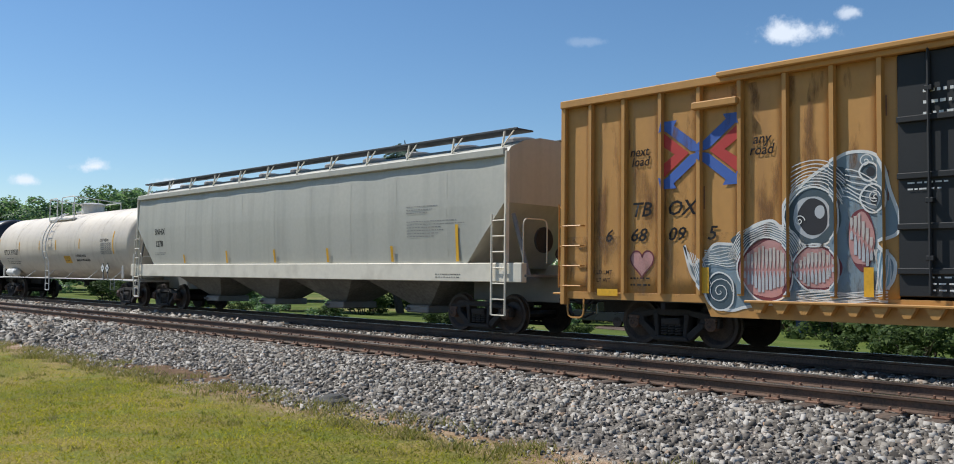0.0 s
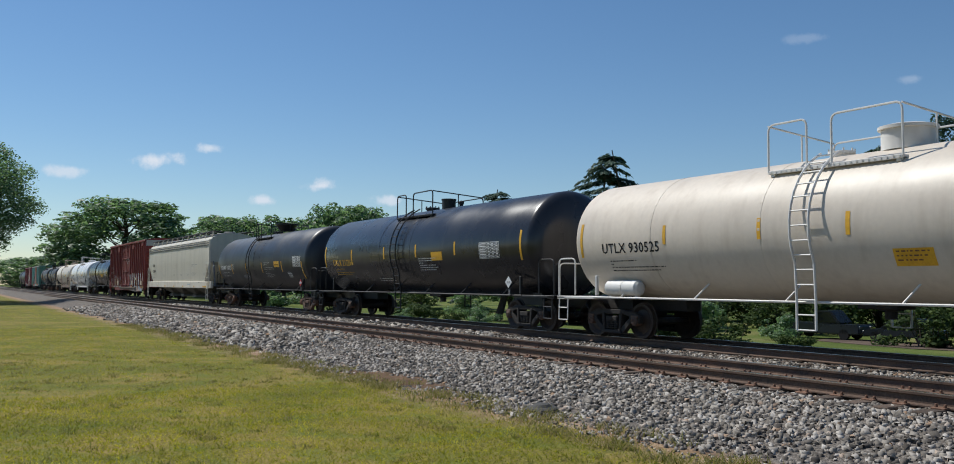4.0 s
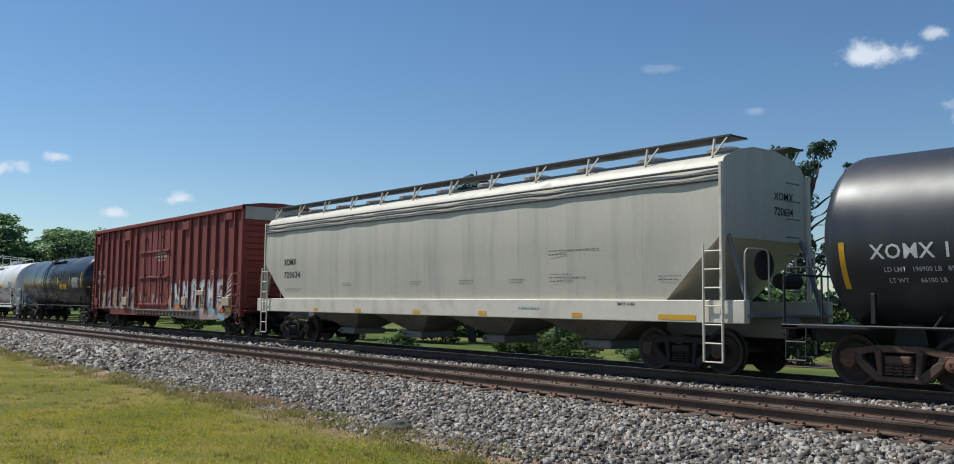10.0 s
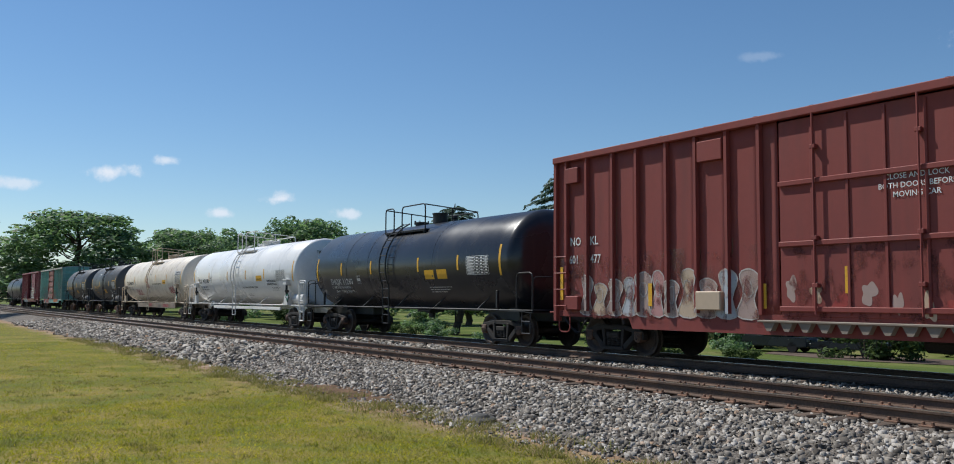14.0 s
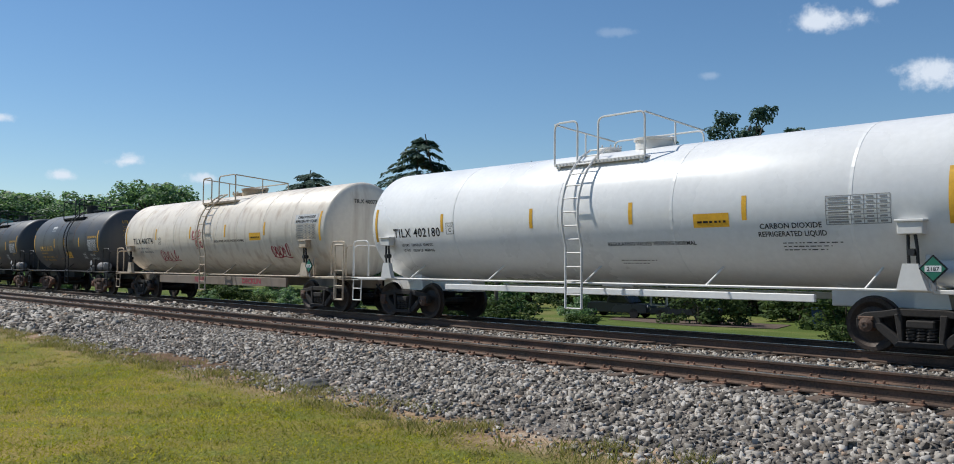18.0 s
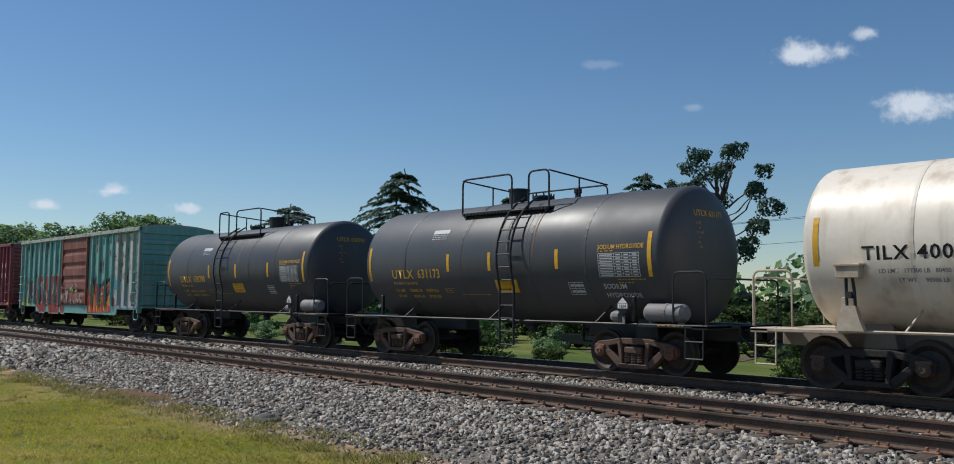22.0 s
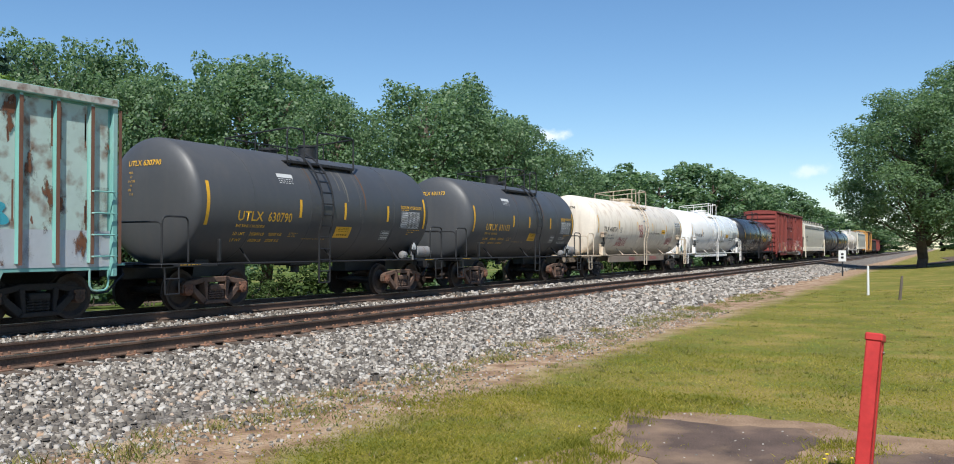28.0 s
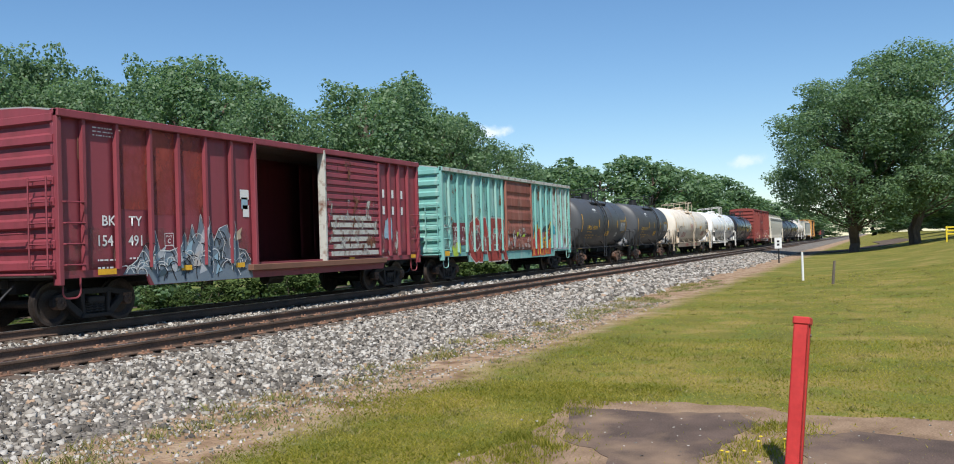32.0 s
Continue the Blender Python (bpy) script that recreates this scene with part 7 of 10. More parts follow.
# --- the two short black tanks
def short_tank(left, right, words, mirrored, lad, deck, strips, label):
    M = mid_of(left, right)
    car, _, W = tank_car("tank_car", label, left, right, 2.5, 1.48, BLACK_TANK, BLACK_IRON, deck=deck, ladder_at=lad, tone="rust", head=0.36, gap=(lad - 0.3, lad + 0.26), dome_at=lad - 1.1 if mirrored else lad + 1.2,
                         seams=[v for v in (-3.2, -1.0, 1.35, 3.0)], strips=strips)
    lettering(car, words[:4], -208.91 + 205.125, 2.07, 0.33, YELLOW_INK, W, stretch=1.05, spacing=1.05)
    lettering(car, words[5:], -207.83 + 205.125, 2.07, 0.33, YELLOW_INK, W, stretch=0.86, spacing=1.08)
    lettering(car, "THE TANK CAR PEOPLE", -3.78, 1.91, 0.105, YELLOW_INK, W, stretch=0.9)
    lettering(car, "LD LMT     202800 LB     92000 KG", -3.78, 1.72, 0.12, YELLOW_INK, W, stretch=1.0)
    lettering(car, "LT WT        60200 LB     27300 KG", -3.78, 1.57, 0.12, YELLOW_INK, W, stretch=1.0)
    bars(car, -1.75, 1.80, (0.35, 0.3, 0.3), YELLOW_INK, W, h=0.022, gap=0.022, seed=80)
    bars(car, -1.15, 1.66, (1.0,), YELLOW_INK, W, h=0.022, seed=81)
    lettering(car, "SODIUM HYDROXIDE", 3.36, 2.61, 0.14, YELLOW_INK, W, stretch=0.88)
    bars(car, 3.36, 2.58, (0.42,), YELLOW_INK, W, h=0.035, seed=82)
    data_panel(car, 3.38, 4.44, 2.03, 2.52, TABLE_WHITE, W, rows=7)
    bars(car, 3.85, 1.98, (0.7, 0.45, 0.15), YELLOW_INK, W, h=0.035, gap=0.03, seed=83)
    sticker(car, "yellow_label", 0.15, 0.88, 1.70, 2.0, YELLOW, W)
    bars(car, 0.28, 1.97, (0.45, 0.5, 0.5), BLACK_INK, (W[0], W[1] + 0.004), h=0.022, gap=0.022, seed=84)
    bars(car, 0.28, 1.79, (0.5,), BLACK_INK, (W[0], W[1] + 0.004), h=0.055, seed=85)
    sticker(car, "white_label", -2.22, -1.6, 3.2, 3.3, TABLE_WHITE, W)
    bars(car, -2.2, 3.17, (0.6, 0.55, 0.6), TABLE_WHITE, W, h=0.03, gap=0.02, seed=86)
    data_panel(car, 2.45, 2.86, 1.66, 1.92, TABLE_WHITE, W, cols=3, rows=2)
    placard(car, 4.05, 1.42, -1.5, "1824", BLACK_INK)
    bm = bmesh.new()
    bm.faces.new([bm.verts.new((4.05 + px * 0.2, -1.506, 1.42 + pz * 0.2)) for px, pz in ((-0.62, 0.28), (0.62, 0.28), (0, 0.9))])
    part("placard_mark", bm, WHITE_INK, car)
    gas_bottle(car, 4.42, 5.42, 1.29, -1.2, 0.19, GREY_IRON)
    bm = bmesh.new()
    bm_lathe(bm, [(3.62, 0.02), (3.64, 0.1), (3.72, 0.13), (3.84, 0.11), (3.86, 0.03)], 12, "x", (0, -1.3, 1.2))
    part("brake_valve", bm, GREY_IRON, car)
    for x, w, z0, ink in ((0.62, 0.05, 2.7, PALE_STREAK), (0.3, 0.03, 3.0, PALE_STREAK), (0.52, 0.02, 2.9, PALE_STREAK), (1.46, 0.035, 2.5, RUST_STREAK), (-0.9, 0.02, 3.1, RUST_STREAK), (1.2, 0.015, 2.3, PALE_STREAK)):
        sticker(car, "dome_streak", x - w / 2, x + w / 2, z0, 3.62, ink, (W[0], W[1] - 0.002))
    if mirrored:
        lettering(car, "SODIUM", 3.42, 1.78, 0.17, TABLE_WHITE, W, stretch=0.95)
        lettering(car, "HYDROXIDE", 3.42, 1.60, 0.17, TABLE_WHITE, W, stretch=0.95)
    for q in (-1, 1):
        bars(car, q * 5.2 - 0.35, 1.05, (0.6,), YELLOW_INK, y=-1.425, h=0.03, seed=88)
    return car, W


u1173, _ = short_tank(-197.0, -187.3, "UTLX 631173", True, 0.69, (-1.37, 1.6), [(-4.75, 2.0, 2.92), (-1.47, 2.22, 2.66), (0.03, 2.22, 2.66), (2.19, 2.22, 2.66), (4.7, 2.02, 2.94)], "matt black tank car with yellow stencilled lettering")
u0790, _ = short_tank(-210.05, -200.2, "UTLX 630790", False, -0.54, (-1.54, 1.41), [(-4.77, 1.94, 2.94), (-1.475, 2.2, 2.66), (0.475, 2.2, 2.66), (2.625, 2.2, 2.66), (4.74, 2.03, 2.96)], "matt black tank car, yellow stencilled lettering and rust streaks")

# --- teal boxcar
M = mid_of(-227.9, -212.5)
TL = [v - M for v in (-227.2, -226.43, -225.66, -224.89, -224.12, -223.35, -222.58, -221.9, -217.69, -216.92, -216.14, -215.38, -214.62, -213.86, -213.10)]
teal, teal_half = boxcar("boxcar", "faded teal boxcar, peeling and rusty, with red graffiti", -227.9, -212.5, 4.36, 1.0, TEAL, TL, (-221.5 - M, -218.3 - M), GALV, truck_in=1.35)


def sliding_door(car, x0, x1, z0, z1, y, paint, ribs_n, label, deep=0.05):
    bm = bmesh.new()
    prof = []
    dz = (z1 - z0) / ribs_n
    for i in range(ribs_n):
        a = z0 + dz * i
        prof += [(0.0, a), (0.0, a + dz * 0.12), (deep, a + dz * 0.22), (deep * 0.8, a + dz * 0.72), (0.0, a + dz * 0.9)]
    prof.append((0.0, z1))
    va = [bm.verts.new((x0, -y - d, z)) for d, z in prof]
    vb = [bm.verts.new((x1, -y - d, z)) for d, z in prof]
    ba = [bm.verts.new((x0, -y + 0.05, z)) for d, z in prof]
    bb = [bm.verts.new((x1, -y + 0.05, z)) for d, z in prof]
    for i in range(len(prof) - 1):
        bm.faces.new((va[i], vb[i], vb[i + 1], va[i + 1]))
        bm.faces.new((ba[i + 1], bb[i + 1], bb[i], ba[i]))
        bm.faces.new((va[i], va[i + 1], ba[i + 1], ba[i]))
        bm.faces.new((vb[i + 1], vb[i], bb[i], bb[i + 1]))
    d = part("sliding_door", bm, paint, car, label)
    for x in (x0, x1):
        bm = bmesh.new()
        bm_bevel_box(bm, x - 0.05, x + 0.05, -y - deep - 0.03, -y + 0.02, z0, z1, 0.012)
        part("door_edge", bm, paint, d)
    bm = bmesh.new()
    bm_tube(bm, [(x0 + 0.1, -y - deep - 0.03, z0 + 1.3), (x0 + 0.1, -y - deep - 0.08, z0 + 1.2), (x0 + 0.1, -y - deep - 0.03, z0 + 0.9)], 0.02, 5)
    part("door_latch", bm, paint, d)
    return d


sliding_door(teal, -221.5 - M, -218.35 - M, 1.1, 4.2, 1.53, BROWN_DOOR, 5, "rust-brown sliding door")
for x0, x1 in ((-215.38, -214.62), (-214.62, -213.86), (-213.86, -213.10), (-213.1, -212.62)):
    sticker(teal, "peeling_patch", x0 + 0.06 - M, x1 - 0.06 - M, 1.1, 4.15, PEEL_TEAL, y=YB)
for x in (-214.62, -213.86, -213.10, -212.45):
    sticker(teal, "bare_post_face", x - 0.04 - M, x + 0.04 - M, 1.1, 4.15, RUST_PAINT, y=-1.597)
sticker(teal, "grey_band", -215.4 - M, -212.6 - M, 1.05, 1.75, INK["silver"], y=YB - 0.004)
sticker(teal, "number_panel", -226.88 - M, -225.6 - M, 1.4, 2.28, INK["maroon"], y=YB)
for w, x in (("BK", -226.8), ("TY", -226.05)):
    lettering(teal, w, x - M, 1.95, 0.26, WHITE_INK, y=YB - 0.004)
for w, x in (("153", -226.86), ("411", -226.05)):
    lettering(teal, w, x - M, 1.55, 0.26, WHITE_INK, y=YB - 0.004, stretch=0.9)
spray(teal, [(-225.5 + 0.13 * i - M, 1.0) for i in range(32)] + [(-221.45 - 0.13 * i - M, 1.75 + 0.22 * math.sin(i * 1.7) + 0.1 * math.sin(i * 0.6)) for i in range(32)], INK["maroon"], YB - 0.003, TL)
rng_teal = random.Random(15)
for k in range(26):
    px = rng_teal.choice(TL) + rng_teal.choice((-0.1, -0.075, 0.085, 0.11))
    pz = rng_teal.uniform(1.2, 3.6)
    sticker(teal, "rust_streak", px - 0.02, px + 0.02, pz, min(4.15, pz + rng_teal.uniform(0.3, 1.2)), RUST_PAINT, y=YB - 0.001)
sticker(teal, "worn_roof_edge", -227.85 - M, -212.55 - M, 4.22, 4.35, PEEL, y=-1.634)
rib_paint(teal, "CAER", -225.45 - M, 0.82, 2.3, INK["chalk"], YB - 0.006, TL, stretch=0.70, fat=0.16)
rib_paint(teal, "CAER", -225.45 - M, 0.82, 2.3, INK["brick"], YB - 0.010, TL, stretch=0.70, fat=0.11)
spray(teal, blob(-226.6 - M, 1.25, 0.35, 0.25, 2, 0.3), INK["lime"], YB - 0.003, TL)
spray(teal, [(-218.3 + 0.1 * i - M, 1.05) for i in range(29)] + [(-215.5 - 0.1 * i - M, 1.8 + 0.2 * math.sin(i * 1.9) + 0.12 * math.sin(i * 0.7)) for i in range(29)], INK["orange"], YB - 0.002, TL)
for k in range(34):
    px, pz = rng_teal.uniform(-227.3, -212.8) - M, rng_teal.uniform(1.6, 4.1)
    if not -221.6 - M < px < -218.2 - M:
        spray(teal, blob(px, pz, rng_teal.uniform(0.02, 0.07), rng_teal.uniform(0.03, 0.16), k, 0.5, 14), RUST_PAINT, YB - 0.0015, [])
for k in range(9):
    px = rng_teal.uniform(-221.3, -218.6) - M
    spray(teal, blob(px, rng_teal.uniform(1.2, 2.0), rng_teal.uniform(0.06, 0.2), rng_teal.uniform(0.04, 0.12), 50 + k, 0.5, 18), INK[("haze", "brick", "lime", "haze")[k % 4]], -1.598 - 0.001 * k, [])


def flame_letters():
    """Jagged red lettering with yellow edges, black shade above and cyan outlines."""
    def at(pts):
        return [(x - M, z) for x, z in pts]
    spray(teal, at([(-218.25, 1.5), (-217.9, 2.1), (-217.35, 2.42), (-217.3, 2.05), (-216.7, 2.05), (-216.35, 2.2), (-215.75, 2.3), (-215.5, 2.38), (-215.55, 1.5)]), INK["black"], YB - 0.0035, TL)
    spray(teal, at([(-218.3, 0.78), (-218.1, 1.4), (-217.85, 1.95), (-217.6, 1.9), (-217.55, 1.55), (-217.4, 1.55), (-217.3, 2.1), (-217.05, 2.05), (-217.1, 0.8)]), INK["red"], YB - 0.005, TL)
    spray(teal, at([(-217.0, 0.8), (-217.02, 1.85), (-216.4, 1.95), (-216.4, 1.6), (-216.72, 1.55), (-216.72, 1.2), (-216.35, 1.2), (-216.32, 0.82)]), INK["red"], YB - 0.0055, TL)
    spray(teal, at([(-216.22, 0.84), (-216.25, 1.85), (-215.62, 2.1), (-215.6, 1.75), (-215.92, 1.7), (-215.92, 1.5), (-215.66, 1.48), (-215.66, 1.28), (-215.92, 1.26), (-215.9, 1.1), (-215.55, 1.12), (-215.5, 0.84)]), INK["red"], YB - 0.006, TL)
    for k, pts in enumerate(([(-218.25, 0.8), (-217.95, 1.3), (-217.8, 0.82)], [(-217.0, 0.8), (-216.7, 1.25), (-216.5, 0.8)], [(-216.2, 0.86), (-215.95, 1.3), (-215.75, 0.86)], [(-217.55, 0.82), (-217.42, 1.2), (-217.28, 0.82)])):
        spray(teal, at(pts), INK["orange"], YB - 0.0065 - 0.0004 * k, TL)
    spray_line(teal, [(at(p), False) for p in ([(-217.95, 1.6), (-217.72, 2.3), (-217.6, 1.9), (-217.45, 1.5), (-217.42, 0.9)], [(-217.08, 0.85), (-217.05, 2.15)], [(-216.95, 1.2), (-216.62, 1.25), (-216.6, 1.6), (-216.35, 1.65)], [(-216.3, 0.9), (-216.28, 1.85), (-215.6, 2.15), (-215.5, 2.45)], [(-216.0, 1.22), (-215.75, 1.3), (-215.78, 1.5), (-215.5, 1.6)])], 0.10, INK["yellow"], YB - 0.009, TL)
    spray_line(teal, [(at(p), False) for p in ([(-218.1, 1.5), (-217.8, 2.38), (-217.3, 2.45)], [(-216.9, 1.35), (-216.55, 1.75), (-216.5, 2.0)], [(-215.55, 0.85), (-215.4, 1.6), (-215.42, 2.5)], [(-216.3, 1.5), (-216.05, 1.75), (-215.9, 1.7)])], 0.055, INK["cyan"], YB - 0.011, TL)


flame_letters()
spray(teal, blob(-215.1 - M, 2.05, 0.3, 0.2, 5, 0.4), INK["cyan"], YB - 0.014, TL)
sticker(teal, "reflective_strip", -227.65 - M, -227.25 - M, 1.02, 1.2, YELLOW, y=YB - 0.027)
lettering(teal, "BKTY 153411", -7.812, 3.86, 0.2, WHITE_INK, y=1.2, end=-1)
sticker_bm = bmesh.new()
sticker_bm.faces.new([sticker_bm.verts.new((-7.806, y, z)) for y, z in ((1.3, 3.82), (-0.4, 3.82), (-0.4, 4.06), (1.3, 4.06))])
part("number_panel", sticker_bm, INK["maroon"], teal)

# --- maroon boxcar with the open doorway
M = mid_of(-245.1, -229.75)
MR = [v - M for v in (-244.43, -243.54, -242.57, -241.70, -240.77, -239.82, -231.8, -231.16, -230.51)]
mar, mar_half = boxcar("boxcar", "maroon boxcar with an open doorway and white lettering", -245.1, -229.75, 4.36, 1.0, MAROON, MR, (-235.78 - M, -232.6 - M), GALV, truck_in=1.35, opening=(-238.9 - M, -235.78 - M))
sliding_door(mar, -235.7 - M, -232.55 - M, 1.15, 4.15, 1.55, MAROON, 14, "maroon corrugated sliding door", 0.045)
for k in range(6):
    sticker(mar, "peeling_paint", -235.45 + 0.12 * (k % 2) - M, -232.7 - 0.2 * (k % 3) - M, 1.2 + 0.2143 * k, 1.34 + 0.2143 * k, PEEL, y=-1.602)
for x, w in ((-238.95, 0.1), (-235.72, 0.1)):
    bm = bmesh.new()
    bm_bevel_box(bm, x - w / 2 - M, x + w / 2 - M, -1.64, -1.4, 1.0, 4.3, 0.012)
    part("door_jamb", bm, MAROON if x < -236 else PEEL, mar)
bm = bmesh.new()
bm_bevel_box(bm, -239.2 - M, -232.3 - M, -1.68, -1.5, 0.92, 1.08, 0.015)
part("door_sill", bm, RUST_PAINT, mar)
for w, x in (("BK", -243.95), ("TY", -243.2)):
    lettering(mar, w, x - M, 2.05, 0.30, WHITE_INK, y=YB, stretch=1.05)
for w, x in (("154", -244.1), ("491", -243.22)):
    lettering(mar, w, x - M, 1.62, 0.32, WHITE_INK, y=YB, stretch=0.95)
bars(mar, -244.07 - M, 1.34, (0.55, 0.45), WHITE_INK, y=YB, h=0.07, gap=0.09, seed=91)
bars(mar, -243.2 - M, 1.36, (0.45, 0.4), WHITE_INK, y=YB, h=0.07, gap=0.09, seed=92)
bars(mar, -244.13 - M, 4.1, (0.75, 0.7, 0.6), WHITE_INK, y=YB, h=0.05, seed=93)
plate_mark(mar, -242.14 - M, 1.6, "C", WHITE_INK, y=YB)
for z in (3.05, 2.5):
    for k in range(6):
        px = -232.2 - M + 0.31 * k
        if all(abs(px + 0.07 - r) > 0.13 for r in MR):
            bm = bmesh.new()
            patch(bm, px, px + 0.14, z, z + 0.27, y=YB)
            part("name_bar", bm, WHITE_INK, mar)
for a, b, z0, z1 in ((-243.48, -242.63, 2.4, 4.18), (-242.5, -241.77, 2.3, 4.18), (-241.63, -240.84, 2.3, 4.18)):
    sticker(mar, "faded_patch", a - M, b - M, z0, z1, patchy("faded_red", (0.36, 0.065, 0.045), 0.34, 0.62, (0.9, 0.9, 0.55), 0.6), y=YB + 0.002)
for x0, x1, z0, z1, ink in ((-239.45, -239.1, 2.75, 3.0, "white"), (-239.4, -239.15, 2.5, 2.8, "pale_blue"), (-239.35, -239.1, 2.3, 2.6, "white")):
    sticker(mar, "pasted_sticker", x0 - M, x1 - M, z0, z1, INK[ink], y=YB)


def maroon_graffiti():
    """Wild pointed lettering in silver and blue-grey along the sill."""
    rnd = random.Random(31)
    top = [(-243.3, 1.12), (-243.0, 1.3), (-242.75, 1.62), (-242.6, 1.45), (-242.45, 1.95), (-242.3, 1.5), (-242.0, 1.48), (-241.75, 1.55), (-241.5, 1.9), (-241.4, 1.6), (-241.25, 2.1), (-241.1, 1.75), (-240.95, 2.35), (-240.8, 1.95), (-240.65, 2.3), (-240.5, 1.7), (-240.3, 2.0), (-240.0, 2.1), (-239.85, 1.75), (-239.7, 2.2), (-239.55, 1.5), (-239.3, 1.45), (-239.1, 1.2)]
    base = [(x - M, z) for x, z in top] + [(-239.0 - M, 0.74), (-242.5 - M, 0.74), (-242.65 - M, 0.98), (-243.4 - M, 1.0)]
    spray(mar, base, INK["slate"], YB - 0.002, MR)
    for k in range(30):
        x, w = rnd.uniform(-243.0, -239.3), rnd.uniform(0.14, 0.34)
        lim = np.interp(x, [p[0] for p in top], [p[1] for p in top]) - 0.08
        z0 = rnd.uniform(0.78 if x > -242.4 else 1.0, max(1.02, lim - 0.25))
        z1 = min(lim, z0 + rnd.uniform(0.25, 0.6))
        e = rnd.uniform(-0.15, 0.15)
        ink = rnd.choice(("silver", "silver", "steel", "pale_blue", "night", "chalk" if x < -241 else "tan"))
        spray(mar, [(x - M, z0), (x + w - M, z0 + 0.08), (x + w * 0.7 + e - M, (z0 + z1) / 2), (x + w + e - M, z1), (x + w * 0.2 + e - M, z1 - 0.12), (x + w * 0.3 - M, (z0 + z1) / 2)], INK[ink], YB - 0.003 - 0.0003 * k, MR)
    for ink, seed, w in (("white", 1, 0.02), ("black", 2, 0.024)):
        r2 = random.Random(seed)
        lines = [([(x - M, z) for x, z in top], False)] if ink == "white" else []
        for k in range(34):
            x = r2.uniform(-243.1, -239.3)
            lim = np.interp(x, [p[0] for p in top], [p[1] for p in top]) - 0.05
            z0 = r2.uniform(0.8 if x > -242.4 else 1.0, max(1.02, lim - 0.2))
            a, c = r2.uniform(0.8, 2.4), r2.choice((-1, 1)) * r2.uniform(0, 2.5)
            px, pz, pts = x - M, z0, []
            for _ in range(7):
                pts.append((px, pz))
                px, pz, a = px + 0.075 * math.cos(a), min(lim + 0.05, max(0.76, pz + 0.075 * math.sin(a))), a + c * 0.25
            lines.append((pts, False))
        spray_line(mar, lines, w, INK[ink], YB - 0.0135 - (0.001 if ink == "white" else 0), MR)


maroon_graffiti()
for x, w in ((-243.85, 0.5), (-241.47, 0.35), (-239.53, 0.35), (-234.2, 0.3), (-230.2, 0.35)):
    sticker(mar, "reflective_strip", x - w / 2 - M, x + w / 2 - M, 1.02, 1.14, YELLOW, y=YB - 0.027)
spray(mar, blob(-231.9 - M, 2.0, 0.2, 0.4, 3, 0.3), INK["pale_blue"], YB - 0.003, MR)
lettering(mar, "BKTY 154491", -7.81, 4.06, 0.2, WHITE_INK, y=1.15, end=-1)
for i in range(4):
    bmb = bmesh.new()
    for k in range(3):
        y0 = 1.2 - 0.3 * k
        bmb.faces.new([bmb.verts.new((-7.81, y, z)) for y, z in ((y0, 3.6 - 0.45 * i), (y0 - 0.22, 3.6 - 0.45 * i), (y0 - 0.22, 3.66 - 0.45 * i), (y0, 3.66 - 0.45 * i))])
    part("small_print", bmb, WHITE_INK, mar)

rnd = random.Random(63)
for car, posts, x0, x1, z1 in ((mar, MR, -7.5, 7.4, 4.2), (nokl, NR, -9.2, 9.1, 4.8), (tbox, TR, -9.2, 5.0, 4.8)):
    for k in range(22):
        px = rnd.choice(posts) + rnd.choice((-0.085, 0.085, 0.1))
        pz = rnd.uniform(1.2, z1 - 0.6)
        sticker(car, "rust_streak", px - 0.012, px + 0.012, pz, pz + rnd.uniform(0.1, 0.5), RUST_PAINT, y=YB - 0.0005)

for car, wrap, half_, head_, words, ink in ((t774, (2.52, 1.48), 7.85, 0.3, "TILX 400774", BLACK_INK), (t180, (2.53, 1.49), 7.7, 0.3, "TILX 402180", BLACK_INK), (u1173, (2.5, 1.48), 4.85, 0.36, "UTLX 631173", YELLOW_INK), (u0790, (2.5, 1.48), 4.925, 0.36, "UTLX 630790", YELLOW_INK)):
    for q in (-1, 1):
        head_words(car, q, half_, head_, wrap, words, -0.55, wrap[0] + 0.8, 0.18, ink)
        if ink is YELLOW_INK:
            for i, row in enumerate(("I I I I", "I I", "I I I I I I", "I I", "I I I", "I I I")):
                head_words(car, q, half_, head_, wrap, row, -0.5 + 0.06 * (i % 2), wrap[0] + 0.62 - 0.1 * i, 0.075, ink)

plate_mark(xtank, -4.65, 2.22, "C", WHITE_INK, (2.58, 1.60), s=0.27)

# --- wear over paint and graffiti
GRIME = patchy("road_grime", (0.15, 0.11, 0.085), 0.50, 0.95, (1.6, 1.6, 0.9))
RUST_BLOOM = patchy("rust_bloom", (0.19, 0.075, 0.035), 0.585, 0.64, (2.2, 2.2, 1.1))
PALE_WEAR = patchy("pale_wear", (0.52, 0.50, 0.45), 0.55, 0.63, (3.0, 3.0, 1.6))
TEAL_WEAR = patchy("dark_scuffs", (0.06, 0.085, 0.08), 0.55, 0.75, (3.2, 3.2, 0.7))


